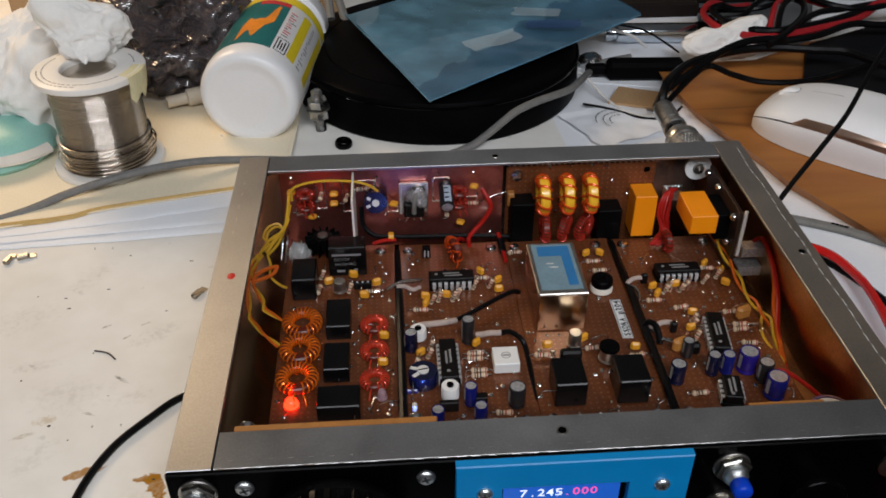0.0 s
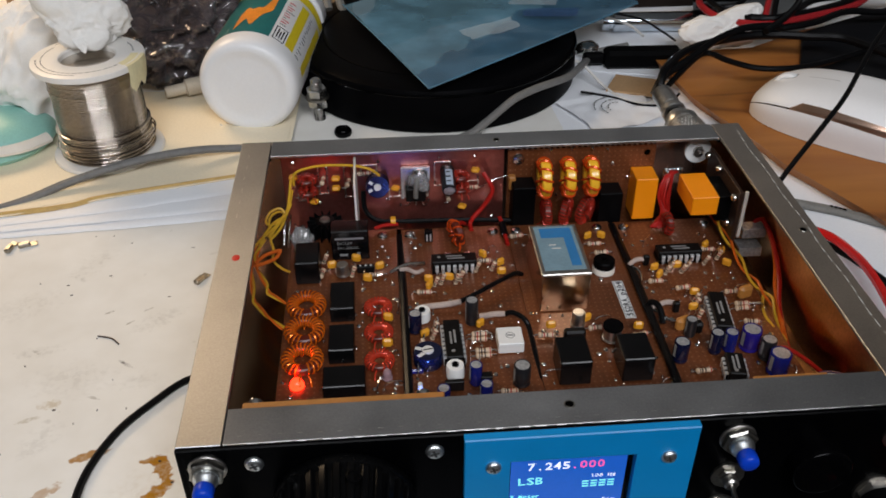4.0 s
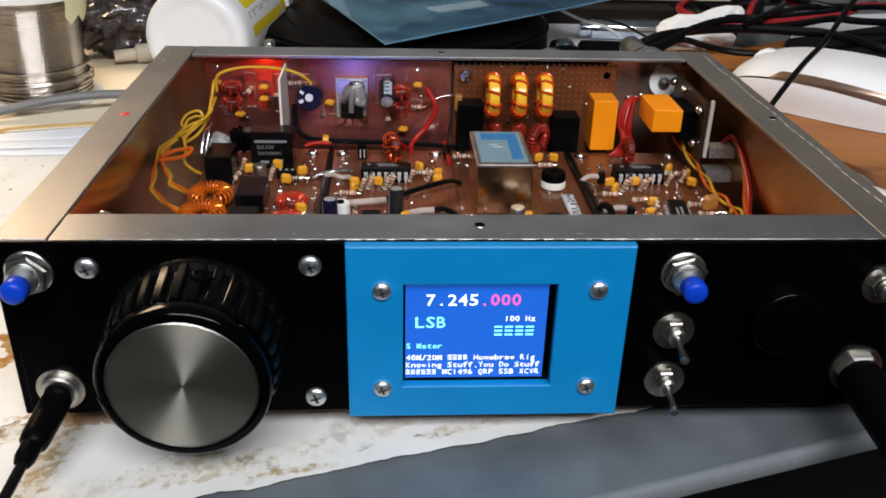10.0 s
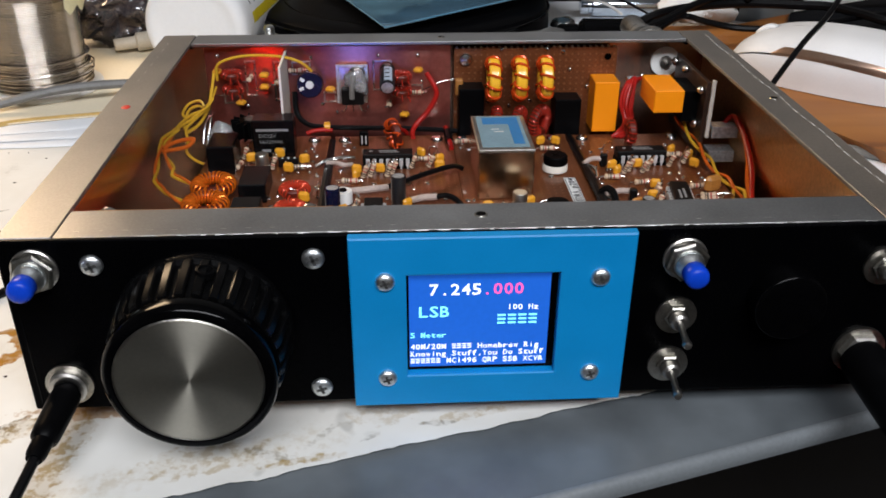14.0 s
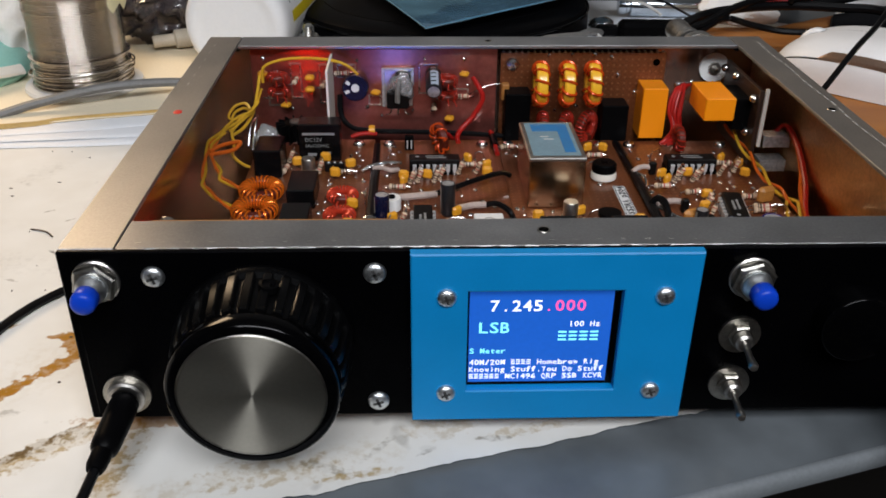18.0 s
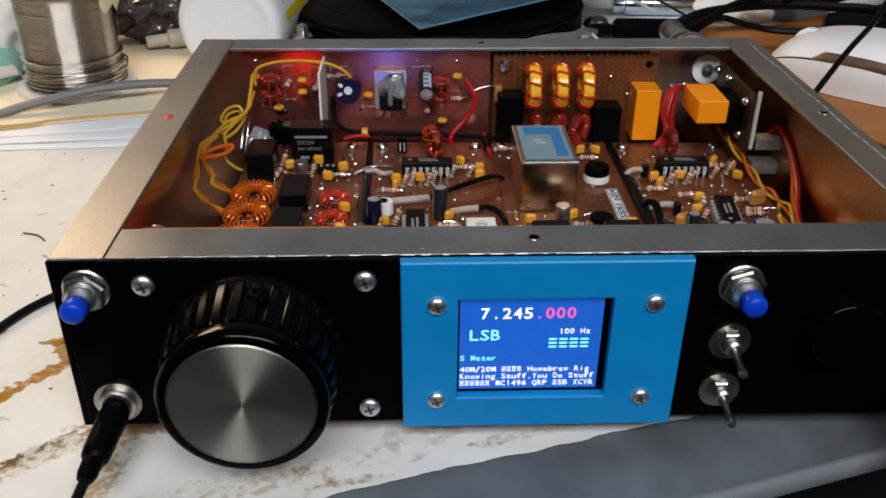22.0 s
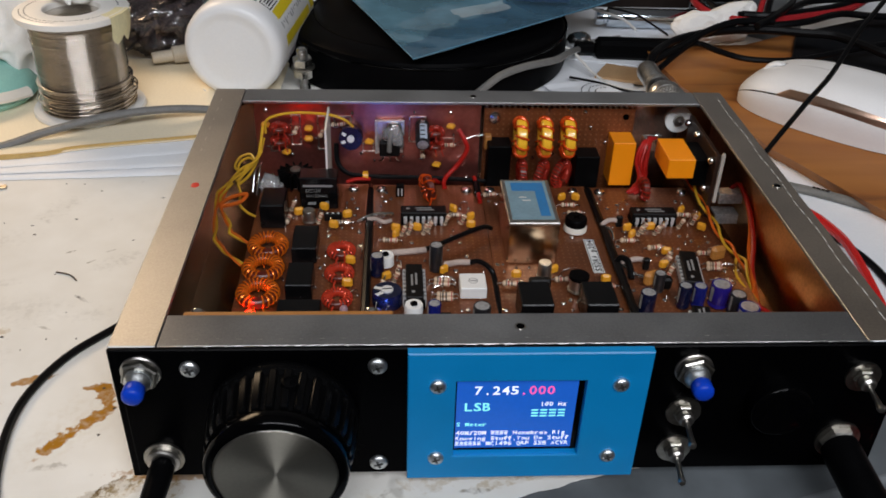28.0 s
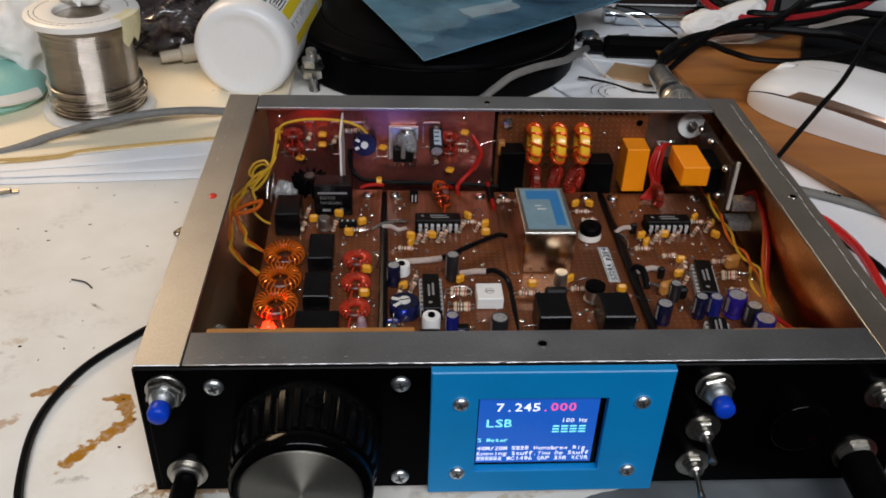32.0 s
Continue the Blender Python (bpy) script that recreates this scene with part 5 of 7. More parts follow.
part("glue", Kit().blob((1.5, -2.6, 2.5), 5.0, 3.0, 4.6, 16, 0, 1.6).blob((4.6, -2.4, -1.6), 2.2, 2.2, 3.4, 12, 0, 1.2).mesh("glue", [GLUE]), tb, label="lump of clear glue")
part("cap_nut", Kit().lathe([(0, 0), (3.6, 0), (3.4, 2.0), (1.8, 3.8), (0, 4.2)], 18).mesh("cap_nut", [STEEL]), tb, at(1.8, -0.1, 4.5, 90, 0, 0))
k = Kit()
for s in (-2.5, 0, 2.5):
    k.tube([(s, -2, -7.8), (s * 1.4, -2.4, -10.5), (s * 2.0, -1.0, -11.5)], 0.4, 6)
part("lead", k.mesh("lead", [SOLDER]), tb)
# capacitor standing out from the board, its silver end towards the front
ax = back_part(Kit().lathe([(0, 0), (2.9, 0), (3.2, 0.6), (3.2, 1.6), (2.9, 2.0), (3.2, 2.5), (3.2, 13.2), (3.0, 13.8), (2.6, 13.9), (2.55, 13.6), (0, 13.6)], 24).mesh("sleeve", [SLEEVE_BLACK]), 91.6, 38.4, 0.8, 106, 0, 0, "electrolytic_capacitor", "black capacitor with a pale stripe and a silver end")
part("end_cap", Kit().lathe([(0, 13.62), (2.5, 13.62), (2.5, 13.9), (1.9, 14.0), (0, 14.0)], 22).mesh("end_cap", [CAN_TOP]), ax, label="bare aluminium end")
k = Kit()
for i in range(5):
    t0, t1 = radians(52 + 12 * i), radians(64 + 12 * i)
    k.raw([(3.24 * math.cos(t), 3.24 * math.sin(t), z) for z in (3.2, 12.8) for t in (t0, t1)], [(0, 1, 3, 2)])
part("stripe", k.mesh("stripe", [material("pale sleeve stripe", (0.42, 0.48, 0.56), 0.35)]), ax, label="pale blue stripe")
k = Kit()
for z in (4.6, 7.4, 10.2):
    k.box(-1.0, 1.0, 3.22, 3.34, z, z + 0.7)
part("print_bar", k.mesh("print_bar", [SLEEVE_BLACK]), ax)
E_.r = random.Random(5)
for x, z in ((22, 44.5), (88.0, 44.2), (104.5, 44), (64, 23.5), (83, 22), (94, 27), (60.5, 43.5), (106, 33), (113, 11), (70, 20), (50, 22), (33, 23)):
    back_part(cached(("sol", 0), lambda: Kit().blob((0, 0, 0.1), 1.1, 1.0, 0.8, 9, 0, 0.3).mesh("solder_joint", [SOLDER])), x, z, 0.2, 90, 0, 40 * x, "solder_joint")
# card screen between the stages
whole("card_screen", Kit().box(49.6, 50.5, 147, 171.2, 15, 46.5, 0.1).mesh("card_screen", [CARD]), "off-white card screen standing against the copper board", "card")

# low-pass filter board on the back wall
bF = thing("circuit_board", "brown perforated filter board with yellow coils on the back wall", "circuit board", 119.4, 170.6, 4.5, group="boards in the radio")
part("substrate", Kit().box(0, 68.6, -0.0, 42.2, -1.6, 0, 0.12).mesh("substrate", [BOARD]), bF, at(0, 0, 0, 90, 0, 0))
k = Kit()
for i in range(27):
    k.cyl(0.55, (1.2 + 2.54 * i, 0.2, 42.2), (1.2 + 2.54 * i, 1.5, 42.2), 8)
part("broken_edge", k.mesh("broken_edge", [CARD]), bF)
G = On(bF)
for i, x in enumerate((135.0, 145.9, 156.4)):
    t = G.toroid(0, 0, 0, 6.4, 2.2, CORE_YELLOW, ENAMEL, 9, on_back(bF, x, 36.6, 9.2, 0, 0, 90) @ Matrix.Rotation(radians(90), 4, "X") @ Matrix.Rotation(radians(80), 4, "Z"), 0.55, 60, "bright yellow iron core with a few turns of red wire")
for x, s, turn in ((137.2, 1.0, 90), (146.6, 1.0, 62), (155.6, 1.05, 48)):
    G.toroid(0, 0, 0, 4.7, 1.6, CORE_DARK, ENAMEL_RED, 22, on_back(bF, x, 17.5, 8.0, 0, 0, turn) @ Matrix.Rotation(radians(90), 4, "X") @ Matrix.Diagonal((s, s, s, 1)), 0.3, 40, "dark red coil")
for x0, x1, z0, z1, d in ((121.0, 131.4, 6.5, 32.5, 10.5), (161.2, 172.2, 6.5, 27.5, 10.5)):
    r_ = part("relay", Kit().box(0, x1 - x0, -d, -0.2, 0, z1 - z0, 0.4).mesh("relay", [BLACK_PLASTIC]), bF, on_back(bF, x0, z0), "black relay")
part("fixing_screw", _cache["fixing"], bF, on_back(bF, 124.2, 42.0, 0, 90, 0, 0) @ Matrix.Diagonal((1.15, 1.15, 1, 1)))
part("mounting_hole", Kit().cyl(1.5, (0, 0, 0), (0, 0, 0.06), 18).mesh("mounting_hole", [BLACK]), bF, on_back(bF, 184.0, 42.6, 0.0, 90, 0, 0))
for x, z in ((165.0, 45.0), (168.0, 37.5), (139, 46), (149, 46.2), (158, 46), (122, 26), (122, 20), (122.5, 15), (176, 30), (134, 24), (143, 22), (152, 24)):
    part("solder_joint", cached(("sol", 1), lambda: Kit().blob((0, 0, 0.1), 1.2, 1.0, 0.8, 9, 0, 0.3).mesh("solder_joint", [SOLDER])), bF, on_back(bF, x, z, 0.1, 90, 0, 50 * x))
part("terminal", cached("term", lambda: Kit().box(-1.6, 1.6, -4, -0.1, -3.5, 3.5, 0.5).mesh("terminal", [PHENOLIC_EDGE])), bF, on_back(bF, 121.4, 31))
part("relay", Kit().box(0, 10.2, -12.0, -0.2, 0, 21.5, 0.3).mesh("relay", [ORANGE]), bF, on_back(bF, 177.0, 13.8), "bright orange relay")

# bracket board with the second orange relay and the antenna socket
bG = thing("relay_bracket", "small dark board on edge carrying an orange relay", "circuit board", 213.2, 130, 14)
part("substrate", Kit().box(0, 1.6, 0, 40, 0, 30, 0.12).mesh("substrate", [material("dark drilled board", (0.035, 0.018, 0.012), 0.4, 0, 0.25, 80, 0.06, 1500)]), bG)
part("edge_strip", Kit().box(1.7, 3.2, -1.2, -0.05, 8, 31, 0.2).mesh("edge_strip", [CARD]), bG, label="pale cut edge")
part("relay", Kit().box(-18.0, -6.4, 5.2, 26, 16.2, 25.2, 0.3).mesh("relay", [ORANGE]), bG, label="bright orange relay")
part("relay_base", Kit().box(-6.35, -0.05, 6.5, 24, 12, 24.5, 0.3).mesh("relay_base", [BLACK_PLASTIC]), bG)
for y, z in ((3, 26), (5, 12), (38, 27), (24, 28), (18, 10)):
    part("solder_ball", cached("ball", lambda: Kit().blob((0, 0, 0), 1.7, 1.9, 1.7, 14).mesh("solder_ball", [SOLDER])), bG, at(-1.0, y, z))
for z in (16, 26):
    whole("aluminium_angle", Kit().box(216.8, 227.0, 127, 134.5 if z == 16 else 133, z, z + 1.2, 0.15).box(216.8, 227, 127, 127.9, z - 3.4, z - 0.02, 0.1).mesh("aluminium_angle", [CAN_TOP]), "bright aluminium angle bracket on the side wall", "bracket")

# antenna socket through the back wall
ant = thing("antenna_socket", "coaxial antenna socket with a white washer and its plug", "connector", 211.0, 178.6, 38.0)
part("washer", Kit().lathe([(2.6, 0), (6.3, 0), (6.3, 0.9), (2.6, 0.9)], 30).mesh("washer", [WHITE_PLASTIC]), ant, at(0, 0, 0, 90, 0, 0))
part("shell", Kit().lathe([(0, 0), (2.5, 0), (2.5, 2.2), (1.6, 2.2), (0, 1.0)], 20).mesh("shell", [NICKEL]), ant, at(0, 0, 0, 90, 0, 0))
part("centre_pin", Kit().cyl(0.7, (0, 0, 0), (0, 0, 4.5), 10).mesh("centre_pin", [SOLDER]), ant, at(0, 0, 0, 90, 0, 0))
k = Kit().lathe([(0, 0), (7.5, 0), (7.5, 2), (6.2, 2.2), (6.2, 5), (8.6, 5.3), (9.1, 6.0), (9.1, 17.6), (8.5, 18.4), (7.2, 18.8), (7.0, 20.4), (8.2, 20.8), (8.6, 21.6), (8.6, 24.6), (8.0, 25.6), (6.6, 26.2), (6.2, 27.6), (6.2, 30.6), (5.0, 31.4)], 40)
PLUG = material("worn plug nickel", (0.56, 0.55, 0.53), 0.3, 1.0, 0.3, 200, 0.06, 1500)
part("plug", k.mesh("plug", [PLUG], 28), ant, at(0, 1.5, 0, -90, 0, 0), "dull nickel coaxial plug")
part("insulator", Kit().lathe([(0, 31.3), (4.3, 31.3), (4.3, 36.0), (0, 36.0)], 28).mesh("insulator", [BLACK_PLASTIC]), ant, at(0, 1.5, 0, -90, 0, 0))
part("adaptor", Kit().lathe([(0, 35.6), (5.6, 35.6), (6.1, 36.2), (6.1, 39.0), (5.6, 39.6), (4.9, 40.0), (4.9, 42.0), (5.4, 42.6), (5.5, 58.0), (4.9, 60.0), (0, 60.6)], 32).mesh("adaptor", [PLUG], 28), ant, at(0, 1.5, 0, -90, 0, 0), "dull nickel adaptor")
k = Kit()
for i in range(36):
    for q in range(4):
        k.at = Matrix.Rotation(2 * math.pi * (i + 0.5 * (q % 2)) / 36, 4, "Z")
        k.box(8.8, 9.4, -0.42, 0.42, 7.4 + 2.4 * q, 9.2 + 2.4 * q, 0.2)
part("knurl", k.mesh("knurl", [PLUG]), ant, at(0, 1.5, 0, -90, 0, 0))

# ---- wiring in the box ----
# rear ends out to y 157 are added to block bright gaps between boards
wire("coaxial_lead", [(68.4, 157, 11.5), (68.4, 140, 12), (68.4, 128, 13), (68.5, 118, 13.8), (68.4, 95, 14.3), (68.3, 70, 14.3), (68.2, 46, 14)], 1.7, W_BLACK, "dark sleeved coaxial lead between two boards")
wire("coaxial_lead", [(167.2, 157, 12), (167.2, 148, 13), (167.3, 120, 13.8), (167.1, 92, 14.4), (167.0, 62, 14.2), (166.8, 42, 14)], 1.7, W_BLACK, "dark sleeved coaxial lead between two boards")
wire("coaxial_lead", [(119.5, 119.5, 15), (115.5, 117.3, 17), (105, 110, 17.2), (97, 105, 16.5), (91.1, 101.8, 16)], 1.0, W_BLACK, "black coaxial lead bent over the board")
wire("cable_sleeve", [(91.6, 102, 15.8), (85, 101, 15.6), (79, 101.2, 15), (76, 102, 14)], 1.25, HEAT_GREY, "pinkish clear sleeve over a lead's end")
wire("coaxial_lead", [(108.5, 93, 15.8), (112, 92.5, 16.5), (116, 89, 15.5), (117.6, 84, 13), (117.7, 60, 11.6), (117.7, 46, 11.4)], 1.05, W_BLACK, "black coaxial lead bent over the board")
wire("cable_sleeve", [(108.6, 93, 15.8), (104, 93.6, 15.4), (101, 94, 14.5), (99, 95, 13.6)], 1.2, HEAT_GREY, "pinkish clear sleeve over a lead's end")
wire("cable_braid", [(63.5, 126.5, 13.8), (66.5, 127.5, 15.2), (71, 129.6, 15.6), (75, 129, 16.2), (78.4, 130.2, 15.4)], 0.85, SOLDER, "tinned braid bridging two boards")
wire("cable_braid", [(67.8, 127, 14.8), (71, 126.4, 15.4), (74.5, 123.8, 15.4), (77.5, 126.5, 14.5)], 0.9, HEAT_GREY, "pinkish sleeved lead end on the board")
wire("cable_sleeve", [(166.5, 122, 15), (169, 123.6, 16), (172, 124.6, 16), (175, 124.6, 15.5)], 1.0, HEAT_GREY, "pinkish clear sleeve over a lead's end")
wire("cable_braid", [(166.5, 121.4, 14.6), (169, 119.5, 15), (170.2, 116, 14.5), (169.8, 112, 13.6)], 0.6, SOLDER, "bright tinned braid at the board's edge")
wire("cable_sleeve", [(168.4, 92.0, 16), (172, 93.2, 16.4), (175, 94.4, 16.2), (178, 94.8, 15.5)], 1.1, HEAT_GREY, "pinkish clear sleeve over a lead's end")
wire("cable_braid", [(168.6, 91.6, 15.5), (171, 88.5, 15.2), (173.5, 85.5, 14.6), (176.5, 84.5, 14)], 0.6, SOLDER, "bright tinned braid at the board's edge")
wire("coaxial_lead", [(166.8, 94, 14.6), (168.2, 93.5, 17.4), (170.2, 91, 17.8), (171, 87.5, 15.5), (171, 84.5, 13.4)], 1.3, W_BLACK, "black coaxial lead looped over the board's edge")
# wires on the back board
wire("hookup_wire", [(22.3, 165.6, 36), (23.2, 164.5, 42.5), (29, 164.2, 45.4), (38, 164, 46.6), (50, 164, 45.8), (57, 164.5, 43.2), (60.8, 165.8, 39.2)], 0.62, W_YELLOW, "yellow hook-up wire arched over the copper board")
wire("hookup_wire", [(21.2, 165.5, 39), (20.3, 162, 33), (18.5, 158, 26), (15.5, 152, 22), (12, 146, 21)], 0.65, W_YELLOW, "yellow hook-up wire down to the side wall")


def twisted_pair(base, mats, label, r=0.55, amp=0.55, pitch=1.0, per=4):
    """Two insulated wires wound round one another along a line."""
    for ph, (mt, nm) in zip((0, math.pi), mats):
        pts = []
        for i, q in enumerate(base):
            for s in range(per if i < len(base) - 1 else 1):
                p = Vector(q).lerp(Vector(base[min(i + 1, len(base) - 1)]), s / per)
                w = ph + (i * per + s) * pitch
                pts.append(p + Vector((amp * math.cos(w), 0.3 * amp * math.cos(w), amp * math.sin(w))))
        wire("hookup_wire", pts, r, mt, nm + " wire of a twisted pair " + label, 3)


PAIR = ((W_YELLOW, "yellow"), (W_ORANGE, "orange"))
twisted_pair([(9.0, 142.8, 24), (4.9, 136.3, 22), (5.3, 125.6, 20), (7.0, 113.1, 18.5), (8.0, 106.7, 17.5), (13.6, 98.1, 17), (20.8, 89.8, 17)], PAIR, "to a yellow coil", pitch=0.55)
twisted_pair([(9.7, 141, 24), (6.8, 132.8, 22), (7.8, 125.4, 20), (12.4, 116.4, 18), (13.4, 111.9, 17.5), (21.5, 104.8, 17)], PAIR, "to a yellow coil", pitch=0.6)
for pts in ([(21.3, 166.5, 33), (19.6, 158.5, 29), (14.8, 149.4, 26), (9.0, 142.8, 24), (6.5, 139, 23)],
            [(20.8, 160, 30), (18.6, 154, 28), (13.8, 149.9, 27), (9.8, 143.4, 25), (8.2, 137, 23)],
            [(19, 156, 27), (16.2, 151.2, 26), (12.2, 144.8, 23), (13.4, 140.1, 20), (13.4, 135.5, 17), (17.1, 132, 15), (20.6, 130.5, 14)],
            [(18.3, 154, 29), (16.4, 155, 31), (12.2, 153.9, 30), (10.1, 151.1, 27), (12.2, 149.6, 26), (16.8, 151.5, 27)],
            [(18.6, 156, 27), (15.4, 156.5, 28.4), (12.0, 154, 27.4), (11.4, 150.4, 25), (13.4, 147.8, 24), (11.2, 144.5, 23.4)]):
    wire("hookup_wire", pts, 0.56, W_YELLOW, "yellow hook-up wire down the side wall")
wire("hookup_wire", [(6.9, 126.9, 22), (11, 131.1, 23), (16.3, 134.1, 23), (16.9, 133.9, 22.2), (14.8, 131, 21), (10.1, 128, 21), (6.5, 126.6, 21)], 0.8, W_ORANGE, "orange-red wire folded into a narrow loop")
for pts in ([(18.4, 161.5, 22), (17.4, 156, 21), (16.7, 150.6, 14.4)], [(20.4, 160, 24), (20.0, 154, 23), (18.6, 148.6, 14)], [(21.5, 158.5, 20), (22.6, 153, 22), (21.6, 147.5, 14)], [(24, 159, 18), (26, 155, 21), (25, 149, 15)]):
    wire("bare_wire", pts, 0.42, SOLDER, "bare tinned wire bent beside the heat sink")
lump = Kit()
for i in range(9):
    lump.blob((22.5 + 0.9 * (i % 4), 146.5 + 1.5 * i, 13.4 + 1.3 * (i % 3)), 1.6, 1.5, 1.5, 10, 0, 0.7)
whole("solder_lump", lump.mesh("solder_lump", [SOLDER]), "shiny lumps of solder beside the heat sink", "solder")
wire("hookup_wire", [(107.8, 167.5, 37.4), (110.5, 165, 33.5), (111.8, 164, 29), (108, 163.5, 22), (103.2, 162, 17), (101.6, 161, 14), (101.8, 157, 13)], 1.05, W_RED, "red hook-up wire looped down from the copper board")
wire("hookup_wire", [(99.5, 164, 12), (97.2, 160, 15.5), (95.2, 154, 17), (94, 150, 15)], 0.95, W_RED, "short red hook-up wire between two boards")
wire("hookup_wire", [(53, 168, 30), (53.5, 165, 22), (58, 163, 17.5), (66, 163.2, 16), (78, 163.4, 15.4), (92, 163.6, 15), (112, 163.6, 14), (124, 163.2, 13)], 1.1, W_BLACK, "black hook-up wire along the foot of the copper board")
wire("hookup_wire", [(57.5, 160, 14.5), (61, 160.6, 15.5), (65, 161.2, 15.6), (68, 161.8, 15)], 0.9, W_RED, "short red hook-up wire between two boards")
wire("bare_wire", [(106, 169, 29.5), (110, 167, 32), (114, 168, 33.6), (119.5, 169.6, 34)], 0.25, SOLDER, "thin bare tinned wire between two boards")
ring = Kit().lathe([(1.4, -1.2), (2.2, -1.2), (2.3, 0), (2.2, 1.2), (1.4, 1.2)], 14).mesh("tie", [YELLOW_CAP])
whole("cable_tie", ring, "ochre sleeve round the wires", "cable tie", at(66, 163.2, 16.0, 0, 90, 0))
rng = random.Random(11)
for i in range(7):
    a, b = rng.uniform(-2.2, 2.2), rng.uniform(-2.0, 2.0)
    w = 3.4 * (i / 6 - 0.5)
    wire("hookup_wire", [(196.5 + a, 166 + b, 33 + a), (193.0 + w, 162 + b, 34 + b), (190.4 + w * 1.3, 159 + a, 27 + a), (191.6 + w, 156 + b, 19.5 + b), (189 + w, 152.5 + a, 16.5 + b), (185.5 + w, 150.5 + b, 14.6)], 0.72, W_RED, "red hook-up wire between relay and board")
k = Kit()
for i in range(7):
    k.blob((197 + rng.uniform(-3.5, 3), 166.5 + rng.uniform(-1.5, 2), 33 + rng.uniform(-1.5, 3)), 1.0, 1.0, 1.1, 10, 0, 0.4)
k.box(192, 201, 167.5, 168.6, 27, 35, 0.2)
whole("terminal_strip", k.mesh("terminal_strip", [SOLDER]), "tinned terminal strip crowded with solder joints", "terminal")
wire("hookup_wire", [(115.6, 163.5, 15.0), (116.0, 160, 15.0), (116.2, 154, 14.6), (116.6, 148, 14.0), (116.9, 144, 13.2)], 1.0, W_RED, "red hook-up wire under a black sleeve at the board's edge")
wire("cable_sleeve", [(116.05, 158.5, 15.0), (116.2, 154.5, 14.7), (116.5, 150, 14.3)], 1.6, W_BLACK, "short black sleeve over a red wire")
whole("glue_lump", Kit().blob((0, 0, 0), 4.4, 4.0, 5.6, 18, 0, 1.3).blob((3.4, 1.8, -2.4), 2.6, 2.6, 3.2, 14, 0, 1.0).mesh("glue_lump", [GLUE]), "clear glassy lump of glue beside the heat sink", "glue", at(24.6, 149.6, 18.4))
# twisted lead by the side wall
for ph, mt, nm in ((0, W_YELLOW, "yellow"), (math.pi, W_ORANGE, "orange")):
    pts = []
    base = [(209.5, 148, 24), (212.0, 138, 20), (214.0, 126, 17.5), (214.6, 113, 15.5), (216.6, 103, 15.0), (219.0, 95, 14), (219.3, 84, 11), (216.8, 74, 10)]
    for i, q in enumerate(base):
        for s in range(3 if i < len(base) - 1 else 1):
            p = Vector(q).lerp(Vector(base[min(i + 1, len(base) - 1)]), s / 3)
            w = ph + (i * 3 + s) * 0.9
            pts.append(p + Vector((1.0 * math.cos(w), 0, 1.0 * math.sin(w))))
    wire("hookup_wire", pts, 0.62, mt, nm + " wire of a twisted lead by the side wall", 3)
wire("hookup_wire", [(217, 98, 14), (214.6, 92, 13.4), (213.8, 86, 12.8), (215, 80, 12)], 0.6, W_YELLOW, "yellow hook-up wire looped by the side wall")
wire("hookup_wire", [(226.2, 131, 30), (226.3, 119, 26), (225.6, 110, 20), (222.8, 101, 16), (220.2, 88, 12), (219, 76, 9)], 0.9, W_ORANGE, "orange-red hook-up wire crossing the twisted lead")
wire("hookup_wire", [(223.5, 133, 27), (224.8, 128, 31), (226.0, 118, 27), (225.0, 104, 19), (221.5, 92, 13.5), (219.8, 80, 9), (219, 70, 6)], 0.95, W_RED, "red hook-up wire by the side wall")
wire("hookup_wire", [(207, 62, 14.5), (212, 64, 16), (219, 58, 14), (224, 50, 12), (226.4, 40, 11)], 0.85, W_RED, "red hook-up wire running to the front")
cp = thing("capsule", "round violet-rimmed capsule with a white ring on the chassis floor", "loudspeaker", 216.3, 33.5, 2.85)
part("rim", Kit().lathe([(0, 0), (8.6, 0), (8.6, 21), (8.2, 22), (7.2, 22.2), (7.0, 21.4), (0, 21.4)], 40).mesh("rim", [material("violet rubber rim", (0.07, 0.045, 0.15), 0.35)]), cp)
part("white_ring", Kit().lathe([(4.8, 21.45), (6.9, 21.45), (6.8, 22.0), (5.0, 22.0)], 36).mesh("white_ring", [WHITE_PLASTIC]), cp, label="white plastic ring")
part("cone", Kit().lathe([(0, 21.45), (4.6, 21.45), (4.6, 21.8), (2, 21.6), (0, 21.6)], 30).mesh("cone", [BLACK_PLASTIC]), cp)
# microcontroller board behind the panel, on edge, with its lit diodes
mc = thing("controller_board", "orange-brown controller board on edge behind the panel", "circuit board", 17.0, 15.4, 14)
part("substrate", Kit().box(0, 61.5, 0, 3.0, 0, 35.0, 0.4).mesh("substrate", [PHENOLIC_EDGE]), mc)
part("fixing_screw", _cache["fixing"], mc, at(3.5, 4.4, 32.5, 90, 0, 0))
part("fixing_screw", _cache["fixing"], mc, at(55, 4.4, 32.5, 90, 0, 0))
shelf = part("header_board", Kit().box(44, 66, 3.1, 26, -6.0, -4.4, 0.2).mesh("header_board", [PHENOLIC_EDGE]), mc)
part("bracket", Kit().box(46, 64, 0.4, 3.0, -6.0, 2.0, 0.2).mesh("bracket", [NICKEL]), shelf)
part("indicator_diode", Kit().lathe(dome, 16).mesh("diode", [LIT_BLUE]), shelf, at(56, 22.6, -4.4) @ Matrix.Diagonal((0.6, 0.6, 0.6, 1)), "lit blue indicator diode")
